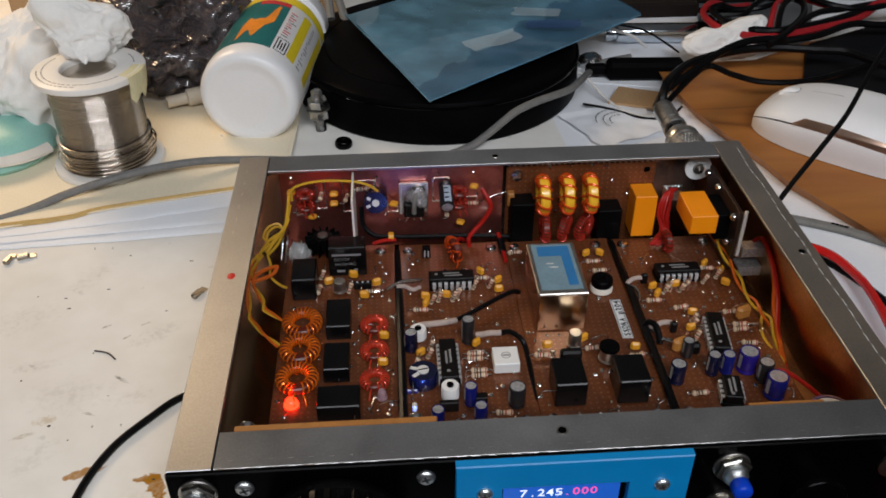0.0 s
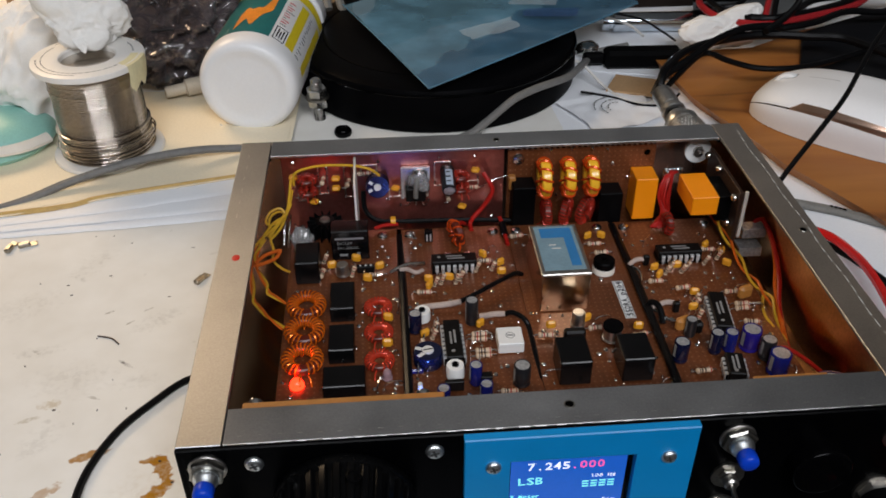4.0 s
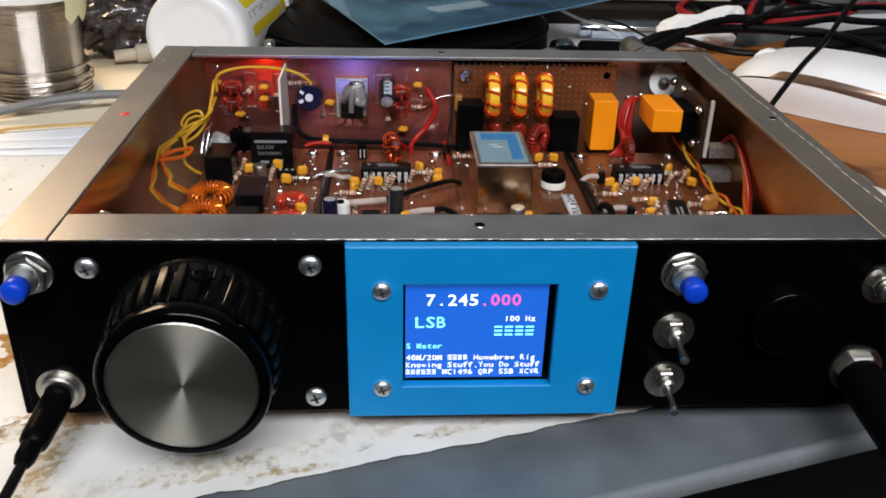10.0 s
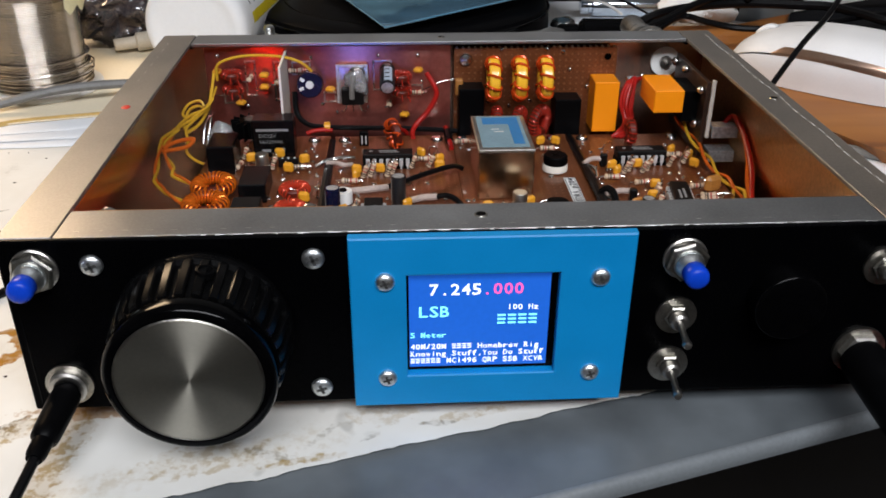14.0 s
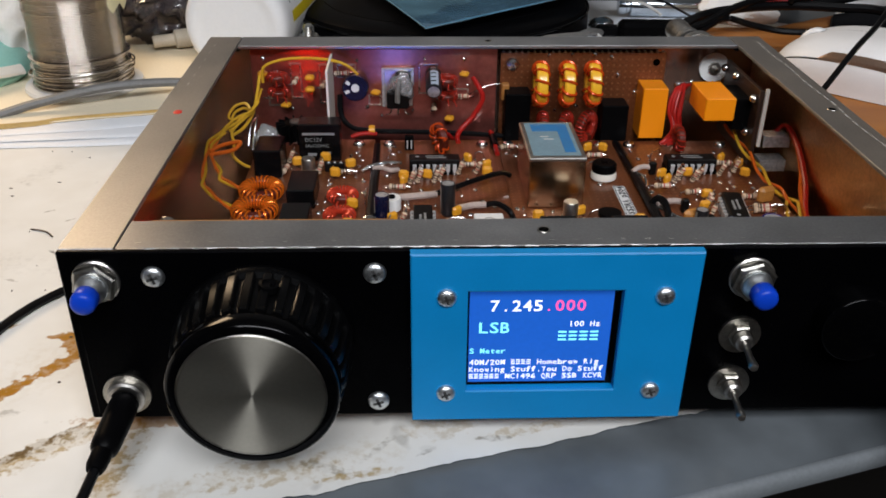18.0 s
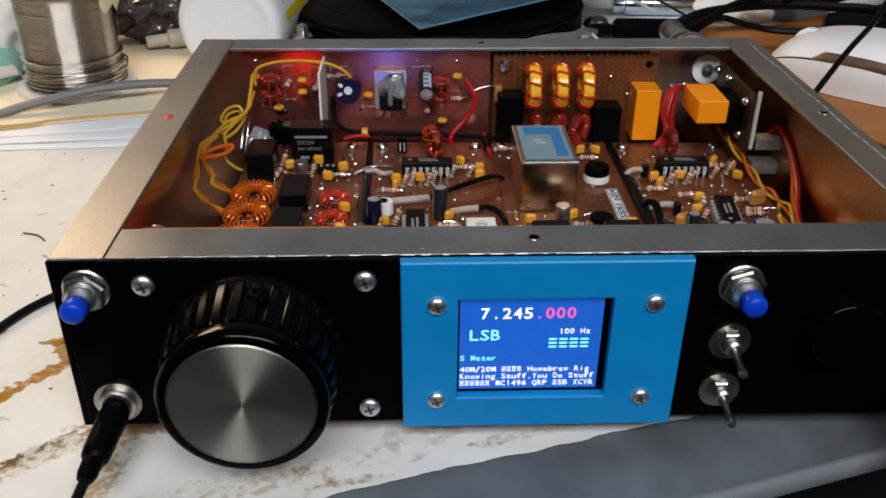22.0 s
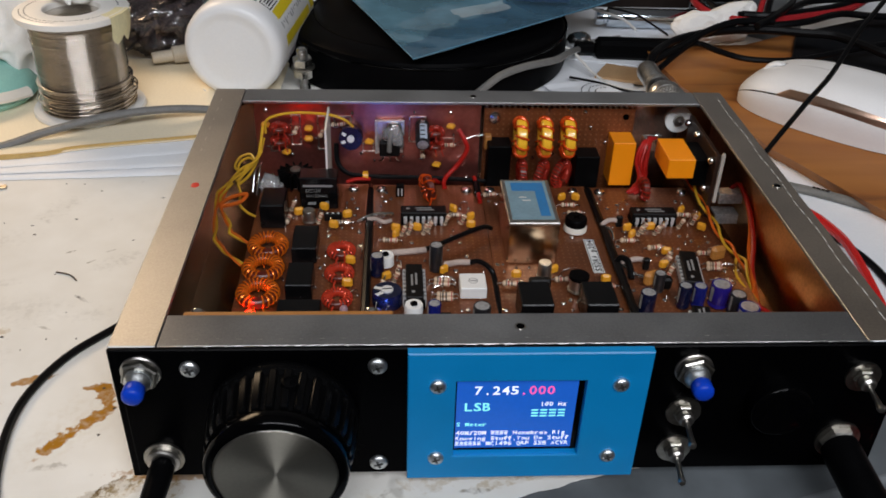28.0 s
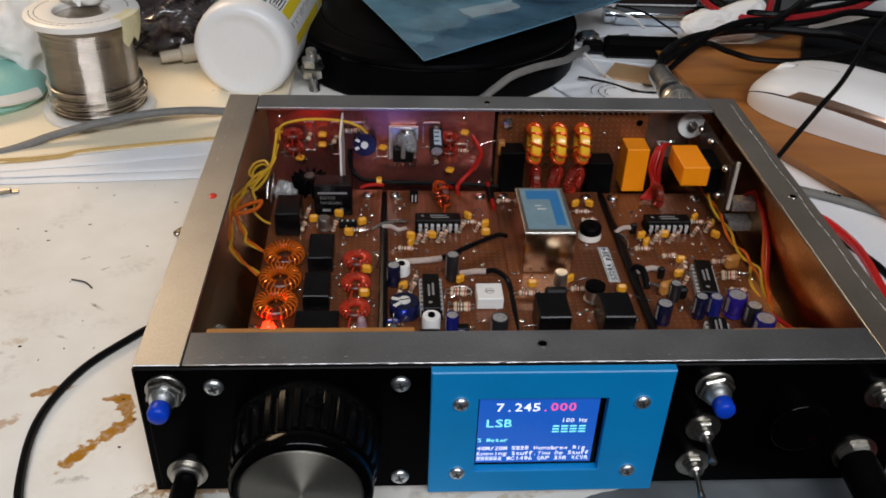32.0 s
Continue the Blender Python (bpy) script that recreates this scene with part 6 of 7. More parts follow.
# the diodes' own beams
for nm, p, to, e, wide, c in (("red_diode_light", (27.4, 61.6, 18.6), (44, 171, 44), 0.04, 64, (1.0, 0.05, 0.02)), ("blue_diode_light", (73.0, 38.2, 14.6), (74, 171, 62), 0.09, 50, (0.10, 0.20, 1.0))):
    ld = bpy.data.lights.new(nm, "SPOT")
    ld.energy, ld.color, ld.shadow_soft_size, ld.spot_size, ld.spot_blend = e, c, 0.0012, radians(wide), 1.0
    new(nm, ld).matrix_world = look(Vector(p) * MM, Vector(to) * MM)
mc2 = thing("controller_board", "short brown board on edge behind the front flange", "circuit board", 176.0, 15.4, 14)
part("substrate", Kit().box(0, 24, 0, 2.6, 0, 34.0, 0.3).mesh("substrate", [PHENOLIC_EDGE]), mc2)

# ---- plugs and leads at the front ----
pl = thing("audio_plug", "slim black audio plug and lead in the front socket", "plug", 10.3, -2.8, 9.0)
part("body", Kit().lathe([(0, 0), (2.2, 0), (2.2, 1.6), (3.5, 1.8), (3.7, 4), (3.5, 15), (3.3, 17), (2.5, 18), (2.4, 22), (1.9, 23.5), (0, 23.5)], 24).mesh("body", [BLACK_PLASTIC]), pl, at(0, 0, 0, 97, 0, -4))
part("lead", Kit().tube([(-1.5, -23, -2.8), (-3, -31, -5.5), (-6, -42, -10), (-12, -50, -13.2), (-24, -58, -13.4), (-60, -70, -13.4)], 1.3, 10).mesh("lead", [W_BLACK]), pl)
pr = thing("microphone_plug", "thick black plug in the front socket", "plug", 215.4, -2.8, 12.8)
part("body", Kit().lathe([(0, 0), (3, 0), (3, 1.0), (5.6, 1.2), (5.9, 3), (5.9, 34), (5.4, 35.5), (4.0, 36), (3.8, 46), (2.6, 48), (0, 48)], 30).mesh("body", [BLACK_PLASTIC]), pr, at(0, 0, 0, 98, 0, 3))
part("lead", Kit().tube([(2.4, -47, -6.4), (4, -60, -12), (7, -78, -24), (8, -95, -60), (6, -100, -140)], 2.4, 10).mesh("lead", [W_BLACK]), pr)
wire("speaker_lead", [(-8, 90, -3.6), (-20, 86, -4.4), (-29, 77, -4.5), (-41, 61, -4.5), (-48, 40, -4.5), (-47.5, 18, -4.5), (-40, -8, -4.5), (-22, -26, -4.5)], 1.5, W_BLACK, "black round lead curving over the bench paper")
wire("supply_lead", [(240, 176, -4.6), (262, 170, -2.5), (274, 158, 0), (279, 140, 1), (279, 122, 2), (275, 92, 2), (268, 52, 0), (252, 10, -2), (238, -24, -6), (232, -48, -30)], 2.1, material("glossy red insulation", (0.62, 0.012, 0.01), 0.22), "thick glossy red supply lead beside the box")
wire("supply_lead", [(236, 180, -4.6), (256, 176, -4.4), (272, 160, -4.4), (284, 138, -4.4), (290, 110, -4.2), (286, 60, -4.2), (270, 22, -4.2)], 1.7, W_BLACK, "black supply lead beside the red one")

# ---- things round the radio on the bench ----
W_GREY_DARK = wire_finish("dark grey insulation", (0.165, 0.162, 0.155), 0.42)
TISSUE = material("white tissue", (0.84, 0.82, 0.78), 0.85, 0, 0.04, 60, 0.15, 900)
JAR_WHITE = material("white jar plastic", (0.82, 0.82, 0.82), 0.35, 0, 0.02, 30, 0.02, 600)
TEAL = material("teal label print", (0.005, 0.13, 0.13), 0.3, 0, 0.25, 40)
ORANGE_PRINT = material("orange label print", (0.85, 0.27, 0.01), 0.3, 0, 0.2, 80)
YELLOW_PRINT = material("yellow label print", (0.80, 0.62, 0.02), 0.35, 0, 0.06, 60)
RED_PRINT = material("red label print", (0.55, 0.02, 0.03), 0.35)
SOLDER_WIRE = material("solder wire", (0.58, 0.53, 0.47), 0.18, 1.0, 0.06, 300, 0.02, 900)
SPOOL_WHITE = material("white spool plastic", (0.78, 0.76, 0.72), 0.4, 0, 0.04, 60)
TAPE = material("yellowed masking tape", (0.72, 0.66, 0.40), 0.6, 0, 0.1, 120, 0.1, 900)
DARK_BASE = material("matt black base", (0.0018, 0.0018, 0.0022), 0.4, 0, 0.3, 30, 0.03, 1200, spec=0.03)
MOUSE_WHITE = material("white mouse shell", (0.85, 0.865, 0.88), 0.42, 0, 0.02, 40, 0.01, 900)
ROSE = material("rose gold trim", (0.62, 0.42, 0.32), 0.3, 1.0, 0.08, 60)
CARDBOARD = material("brown cardboard", (0.42, 0.26, 0.13), 0.75, 0, 0.12, 30, 0.1, 700)
DARK_FABRIC = material("dark pad", (0.006, 0.0065, 0.008), 0.75, 0, 0.3, 60, 0.2, 1800, spec=0.1)
TEAL_PLASTIC = material("pale teal plastic", (0.28, 0.55, 0.48), 0.4, 0, 0.08, 40)
CHROME = material("chromed tube", (0.62, 0.68, 0.74), 0.14, 1.0, 0.1, 60)
EQUIP = material("dark equipment case", (0.012, 0.008, 0.0065), 0.5, 0, 0.3, 40, 0.05, 900, spec=0.1)
FAR_BEIGE = material("beige trim", (0.52, 0.45, 0.33), 0.55, 0, 0.1, 30)


def film_material(name, colour, alpha, rough):
    m = material(name, colour, rough, 0, 0.3, 16, 0.5, 50, alpha=alpha, coat=1.0)
    return m


BAG_FILM = film_material("bluish antistatic film", (0.105, 0.245, 0.355), 0.9, 0.16)
DARK_FILM = film_material("smoky plastic bag film", (0.075, 0.06, 0.062), 0.74, 0.24)


def crumple(rx, ry, rz, seed, folds=0.35, seg=56, rings=34, freq=2.2, lobes=(), fine=0.12):
    """A crushed lump of sheet: soft folds over an uneven ball, with lobes (direction, reach, width)."""
    k = Kit()
    vs, fs = [], []
    lobes = [(Vector(d).normalized(), g, w) for d, g, w in lobes]
    for j in range(rings + 1):
        a = math.pi * j / rings
        for i in range(seg):
            b = 2 * math.pi * i / seg
            d = Vector((math.sin(a) * math.cos(b), math.sin(a) * math.sin(b), -math.cos(a)))
            q = d * freq + Vector((seed * 7.1, seed * 3.3, 0))
            q += 0.35 * Vector((noise.noise(q * 0.9), noise.noise(q * 0.9 + Vector((5, 2, 9))), noise.noise(q * 0.9 + Vector((1, 8, 4)))))
            f = 1 + folds * (0.8 * noise.noise(q * 0.6) + 0.7 * (0.28 - abs(noise.noise(q * 1.1 + Vector((3, 1, 7))))) + fine * (0.25 - abs(noise.noise(q * 2.7))))
            f += sum(g * math.exp(-(1 - d.dot(l)) * w) for l, g, w in lobes)
            vs.append((d.x * rx * f, d.y * ry * f, max(-rz * 0.82, d.z * rz * f)))
    for j in range(rings):
        for i in range(seg):
            fs.append((j * seg + i, j * seg + (i + 1) % seg, (j + 1) * seg + (i + 1) % seg, (j + 1) * seg + i))
    k.raw(vs, fs)
    return k


def sheet(poly, z, t, mat, name, label, category, wave=0.0, kind=""):
    """A flat sheet of paper with a plan outline."""
    k = Kit()
    n = len(poly)
    zs = [z + wave * noise.noise(Vector((x * 0.02, y * 0.02, 4))) for x, y in poly]
    k.raw([(x, y, q + t) for (x, y), q in zip(poly, zs)] + [(x, y, q) for (x, y), q in zip(poly, zs)],
          [tuple(range(n)), tuple(range(2 * n - 1, n - 1, -1))] + [(i, n + i, n + (i + 1) % n, (i + 1) % n) for i in range(n)])
    return whole(name, k.mesh(name, [mat]), label, category, kind=kind)


# papers under and beside the spool
def paper_pile(edge, lift, name, label, phase):
    """A curling sheet: its near edge follows the plan line and rises inwards."""
    cols, steps = [], ((0.0, 0.0), (1.0, 0.55), (4.0, 0.8), (10.0, 1.0), (130.0, 1.0))
    for a, b in zip(edge, edge[1:]):
        n_ = max(2, int((b[0] - a[0]) / 5))
        cols += [(a[0] + (b[0] - a[0]) * q / n_, a[1] + (b[1] - a[1]) * q / n_) for q in range(n_)]
    cols.append(edge[-1])
    vs = []
    for x, y in cols:
        w = 1 + 0.5 * noise.noise(Vector((x * 0.03, phase, 0)))
        y += 0.6 * noise.noise(Vector((x * 0.05, phase, 4)))
        vs += [(x, y + d, PAPER_Z + lift[0] + lift[1] * g * w) for d, g in steps]
    m_ = len(steps)
    k = Kit().raw(vs, [(q * m_ + r, (q + 1) * m_ + r, (q + 1) * m_ + r + 1, q * m_ + r + 1) for q in range(len(cols) - 1) for r in range(m_ - 1)])
    whole(name, k.mesh(name, [SHEET], 60), label, "paper")


paper_pile([(-420, 172), (-128, 196.5), (-60, 201), (-18, 204.5), (9, 206)], (0.3, 1.2), "paper_sheet", "white paper sheet under the manila folder", 2)
paper_pile([(-420, 176), (-130, 200), (-66, 206), (-20, 211), (9, 213)], (1.8, 0.8), "paper_sheet", "curling white paper sheet under the manila folder", 5)
paper_pile([(-420, 178), (-132, 204), (-70, 214), (-20, 225), (9, 229)], (2.7, 0.7), "paper_sheet", "curling white paper sheet under the manila folder", 8)
sheet([(176, 200), (240, 150), (300, 40), (440, 40), (440, 330), (330, 424), (165, 430), (168, 330)], PAPER_Z + 0.01, 0.03, SHEET, "paper_sheet", "large white sheet under the cables and the wooden board", "paper")
sheet([(372, 412), (640, 372), (640, 560), (420, 520)], PAPER_Z + 0.05, 0.3, SHEET, "paper_sheet", "white sheet under the test leads", "paper")
TAN_EDGE = material("worn ochre card edge", (0.52, 0.33, 0.10), 0.6, 0, 0.2, 60, 0.05, 700)
mf = sheet([(-420, 178), (-133, 210), (-80, 224), (-17, 239), (9, 244), (13, 350), (-420, 352)], PAPER_Z + 3.9, 0.4, MANILA, "manila_folder", "pale manila card folder lying on papers", "folder")
k = Kit()
fp = [(-420, 182), (-134, 213), (-82, 226.5), (-18, 241), (7, 245.5), (11, 350), (-420, 352)]
k.raw([(x, y, PAPER_Z + 4.56) for x, y in fp] + [(x, y, PAPER_Z + 4.34) for x, y in fp], [tuple(range(7)), tuple(range(13, 6, -1))] + [(i, 7 + i, 7 + (i + 1) % 7, (i + 1) % 7) for i in range(7)])
part("front_leaf", k.mesh("front_leaf", [MANILA]), mf)
part("worn_edge", Kit().tube([(x, y - 0.9, PAPER_Z + 4.1) for x, y in fp[:5]], 1.5, 8, 0, False, 5, 0.5).mesh("worn_edge", [TAN_EDGE]), mf, label="worn ochre edge")
sheet([(236, 60), (300, 40), (420, 150), (330, 180), (262, 196)], PAPER_Z + 0.12, 0.4, SHEET, "paper_sheet", "creased white sheet beside the radio", "paper")


def build_spool():
    s = thing("solder_spool", "white plastic spool half wound with bright solder wire", "spool", -91, 276, PAPER_Z + 4.6)
    part("bottom_flange", Kit().lathe([(0, 0), (29.5, 0), (30, 0.8), (29.5, 2.4), (0, 2.4)], 48).mesh("flange", [SPOOL_WHITE]), s)
    prof = [(0, 2.4)]
    z, i = 2.6, 0
    rng = random.Random(8)
    while z < 53:
        r = 23.6 + 0.1 * math.sin(z * 0.5) + (1.9 * rng.random() if z < 18 else 0.12 * rng.random() + (0.35 if rng.random() < 0.1 else 0))
        if z > 49:
            r -= 1.0
        prof += [(r - 0.4 + 0.4 * math.cos(radians(t)), z + 0.4 + 0.4 * math.sin(radians(t))) for t in (-78, -40, 0, 40, 78)]
        z += 0.8
    prof += [(0, 53)]
    part("wound_wire", Kit().lathe(prof, 48).mesh("wound_wire", [SOLDER_WIRE], 60), s, label="bright solder wire")
    k = Kit().lathe([(14.4, 40), (14.4, 56.2), (15.0, 56.8), (27.3, 56.8), (29.0, 56.2), (29.3, 55), (29.0, 53.2), (15, 53.0), (14.0, 40)], 56)
    part("top_flange", k.mesh("flange", [SPOOL_WHITE]), s)
    part("bore", Kit().lathe([(0, 44), (14.3, 44), (14.3, 44.2), (0, 44.2)], 30).mesh("bore", [material("grey shade core", (0.12, 0.12, 0.12), 0.6)]), s)
    k = Kit()
    for r, a0, a1, w in ((25.5, 60, 140, 0.7), (23.0, 150, 320, 0.7), (25.5, 190, 265, 0.7), (23, 10, 40, 0.8)):
        a = a0
        while a < a1:
            b = a + rng.uniform(3, 7)
            p = [(q * math.cos(radians(t)), q * math.sin(radians(t)), 56.9) for q in (r, r + w) for t in (a, b)]
            k.raw(p, [(0, 1, 3, 2)])
            a = b + rng.uniform(1.0, 2.5)
    part("print", k.mesh("print", [MARK_GREY]), s, label="ring of small unreadable print")
    for j in range(3):
        pts = [((24.4 + j * 0.9 + 1.2 * math.sin(3 * t + j)) * math.cos(t), (24.4 + j * 0.9) * math.sin(t), 5 + 3.2 * j + 2.0 * math.sin(t + j)) for t in [2 * math.pi * q / 12 for q in range(12)]]
        part("loose_turn", Kit().tube(pts, 0.45, 6, 0, True, 4).mesh("loose_turn", [SOLDER_WIRE]), s)
    k = Kit()
    for j in range(7):
        a = radians(-34 + 6 * j)
        k.raw([(22.5 * math.cos(a), 22.5 * math.sin(a), 56.95), (29.4 * math.cos(a), 29.4 * math.sin(a), 56.7), (29.7 * math.cos(a), 29.7 * math.sin(a), 52 - 0.5 * (j % 3)), (28.5 * math.cos(a), 28.5 * math.sin(a), 45 - 2 * ((j * 5) % 3))], [])
    n0 = len(k.v) - 28
    for j in range(6):
        for q in range(3):
            k.f.append([n0 + j * 4 + q, n0 + j * 4 + q + 1, n0 + (j + 1) * 4 + q + 1, n0 + (j + 1) * 4 + q])
            k.m.append(0)
    part("tape", k.mesh("tape", [TAPE]), s, label="strip of yellowed masking tape")


build_spool()
def tissue_corner(tissue, line, widths):
    """A loose corner of the sheet standing out of its lump, along a line of the plan."""
    vs, n, m = [], 14, 8
    for i in range(n + 1):
        u = i / n * (len(line) - 1)
        j = min(int(u), len(line) - 2)
        c = Vector(line[j]).lerp(Vector(line[j + 1]), u - j)
        d = (Vector(line[j + 1]) - Vector(line[j])).normalized()
        side = d.cross(Vector((0.3, -1, 0.5))).normalized()
        w = widths[j] + (widths[j + 1] - widths[j]) * (u - j)
        for q in range(m + 1):
            v = q / m - 0.5
            p = c + side * w * v
            vs.append(p + Vector((0.3, -1, 0.5)).normalized() * 1.3 * noise.noise(Vector((u * 1.3, v * 4, c.x * 0.1))))
    k = Kit().raw(vs, [(i * (m + 1) + q, (i + 1) * (m + 1) + q, (i + 1) * (m + 1) + q + 1, i * (m + 1) + q + 1) for i in range(n) for q in range(m)])
    part("loose_corner", k.mesh("loose_corner", [TISSUE], 75), tissue, tissue.matrix_world.inverted())


tissue_corner(whole("crumpled_tissue", crumple(18, 11, 14, 1, 0.42, 130, 80, 1.35, [((-0.7, 0.3, 0.8), 0.9, 5), ((0.15, -0.9, -0.5), 0.55, 14), ((-0.5, -0.7, -0.5), 0.3, 16), ((0.9, -0.1, 0.1), 0.3, 7)], 0.45).mesh("crumpled_tissue", [TISSUE], 75), "crumpled white tissue stuffed into the spool", "tissue", at(-93, 295, 67, 0, 4, 14)), [(-96, 287, 66), (-95, 282, 63), (-93.5, 279.5, 60), (-92.5, 278.5, 55.5)], (9, 8, 6, 1.2))
tissue_corner(whole("crumpled_tissue", crumple(34, 26, 38, 2, 0.5, 110, 70, 1.3, [((0.3, 0.2, 0.9), 0.3, 6), ((-0.6, -0.5, 0.3), 0.3, 6)], 0.5).mesh("crumpled_tissue", [TISSUE], 75), "large crumpled white tissue behind the spool", "tissue", at(-137, 330, 22, 0, 10, 60)), [(-152, 312, 30), (-163, 304, 24), (-172, 298, 12), (-176, 296, 3)], (20, 20, 16, 9))
tissue_corner(whole("crumpled_tissue", crumple(22, 12, 11, 3, 0.42, 130, 80, 1.3, [((0.8, 0.2, 0.75), 0.9, 9), ((-0.9, -0.1, 0.1), 0.2, 5), ((0.7, -0.6, -0.2), 0.35, 9)], 0.45).mesh("crumpled_tissue", [TISSUE], 75), "crumpled white tissue under the black cables", "tissue", at(295, 385, 11, 0, 0, 12)), [(306, 386, 14), (313, 384, 19), (318, 384, 24), (320, 386, 28)], (9, 9, 8, 4))


def build_jar():
    a = math.atan2(0.12, 1.0)
    j = thing("plastic_jar", "white plastic jar with a teal label lying on its side", "jar", -13.5, 300, 0)
    j.matrix_world = at(-13.5, 296, 23.4) @ Matrix.Rotation(-a, 4, "Z") @ Matrix.Rotation(radians(-90), 4, "X")
    R = 29.0
    part("body", Kit().lathe([(0, 1.6), (17, 1.5), (20, 1.2), (22, 0.4), (24.4, 0), (27.2, 1.6), (28.6, 5), (R, 10), (R, 92), (27.5, 97), (24.5, 101), (24.5, 104), (0, 104)], 72).mesh("body", [JAR_WHITE], 50), j)
    part("cap", Kit().lathe([(0, 104.1), (27, 104.1), (28, 105), (28, 118), (27, 119.5), (0, 119.5)], 60).mesh("cap", [JAR_WHITE]), j)

    def panel(a0, a1, z0, z1, mat, lift, nm="label_panel", label=""):
        """A patch on the wall; angles from the top towards the right."""
        n = max(2, int(abs(a1 - a0) / 4))
        r = R + lift
        vs = []
        for i in range(n + 1):
            t = radians(a0 + (a1 - a0) * i / n)
            vs += [(r * math.sin(t), -r * math.cos(t), z0), (r * math.sin(t), -r * math.cos(t), z1)]
        k = Kit().raw(vs, [(2 * i, 2 * i + 2, 2 * i + 3, 2 * i + 1) for i in range(n)])
        part(nm, k.mesh(nm, [mat]), j, label=label)

    # local -y is up
    panel(-110, 26, 14, 82, TEAL, 0.12, label="teal printed label")
    panel(-110, 88, 82.2, 92, YELLOW_PRINT, 0.12)
    panel(-12, 26, 76, 81.5, RED_PRINT, 0.2)
    panel(46, 58, 16, 78, YELLOW_PRINT, 0.12, label="yellow bar of the label")
    panel(78, 90, 16, 78, YELLOW_PRINT, 0.12)
    for i in range(14):
        panel(62 + 1.1 * (i % 2), 63 + 1.1 * (i % 2) + 8 * random.Random(i).random(), 17 + 4.2 * i, 18.4 + 4.2 * i, MARK_GREY, 0.16, "print_bar")
    for i in range(11):
        panel(30, 34 + 9 * random.Random(i + 40).random(), 36 + 3.4 * i, 37.2 + 3.4 * i, RED_PRINT if i % 3 else MARK_GREY, 0.16, "print_bar")
    panel(29, 44, 15, 15.7, BLACK, 0.18, "print_frame")
    panel(29, 44, 32, 32.7, BLACK, 0.18, "print_frame")
    panel(29, 30.2, 15.8, 31.9, BLACK, 0.18, "print_frame")
    panel(42.8, 44, 15.8, 31.9, BLACK, 0.18, "print_frame")
    for i in range(3):
        panel(32.5 + 3.2 * i, 34 + 3.2 * i, 18, 30 - 3 * (i % 2), BLACK, 0.18, "print_bar")
    for i in range(5):
        panel(-70 + 6 * i, -67.5 + 6 * i, 20, 60 - 6 * (i % 3), MARK_GREY, 0.16, "print_bar")
    # orange swash
    k = Kit()
    vs = []
    for i in range(13):
        t = radians(-18 + 2.9 * i)
        c, w = 30 + 2.2 * i + 6 * math.sin(i * 0.7), 11 + 3 * math.sin(i * 1.3)
        vs += [((R + 0.2) * math.sin(t), -(R + 0.2) * math.cos(t), c - w), ((R + 0.2) * math.sin(t), -(R + 0.2) * math.cos(t), c + w)]
    k.raw(vs, [(2 * i, 2 * i + 2, 2 * i + 3, 2 * i + 1) for i in range(12)])
    part("label_picture", k.mesh("label_picture", [ORANGE_PRINT]), j, label="orange swash on the label")
    part("base_thread", Kit().tube([(-20, 24, 2), (-10, 30, 0), (4, 32, -1), (10, 30.8, -1)], 0.5, 6).mesh("base_thread", [CARD]), j)


build_jar()

# bolt with nuts, and a black washer
bo = thing("bolt", "plated bolt with two nuts standing on the bench", "bolt", 25.5, 312, PAPER_Z)
k = Kit()
prof = [(0, 0)]
for i in range(27):
    prof += [(2.7, 0.1 + i), (3.35, 0.6 + i)]
prof += [(2.4, 27.4), (0, 27.4)]
part("threaded_rod", k.lathe(prof, 18).mesh("threaded_rod", [STEEL]), bo, pose(0, 0, 0, 3, -2, 0))
for z, r, nm in ((9.5, 6.2, "hex_nut"), (16.4, 6.2, "hex_nut")):
    part(nm, Kit().lathe([(3, z), (r - 0.5, z), (r, z + 0.5), (r, z + 4.7), (r - 0.5, z + 5.2), (3, z + 5.2)], 6, 0, Matrix.Rotation(0.05 * z, 4, "Z")).mesh(nm, [STEEL], 20), bo, pose(0, 0, 0, 3, -2, 0))
part("washer", Kit().lathe([(3, 15.0), (7.0, 15.0), (7.0, 16.2), (3, 16.2)], 28).mesh("washer", [NUT]), bo, pose(0, 0, 0, 3, -2, 0))
whole("grommet", Kit().lathe([(1.6, 0), (4.6, 0), (5.2, 1), (5.2, 3), (4.4, 4.2), (2.4, 4.2), (1.6, 3.2)], 24).mesh("grommet", [BLACK_GLOSS]), "small black rubber grommet on the paper", "grommet", at(39.6, 291, PAPER_Z))

# round black base and the bag on it
rb = thing("round_base", "large round matt black base", "lamp base", 100, 380, PAPER_Z)
part("body", Kit().lathe([(0, 0), (92, 0), (93.5, 1.2), (94, 4), (93.2, 22), (91, 26.4), (87, 28.2), (74, 28.3), (73.6, 27.6), (0, 27.6)], 96).mesh("body", [DARK_BASE]), rb)
part("top_plate", Kit().lathe([(0, 27.7), (73, 27.7), (73.2, 28.2), (72.6, 28.5), (0, 28.6)], 96).mesh("top_plate", [DARK_BASE]), rb)

ring_ = [(93.0 * math.cos(2 * math.pi * q / 60), 93.0 * math.sin(2 * math.pi * q / 60), 24.0) for q in range(60)]
part("rim", Kit().tube(ring_, 0.9, 8, 0, True, 2).mesh("rim", [BLACK_GLOSS]), rb, label="glossy rolled rim")


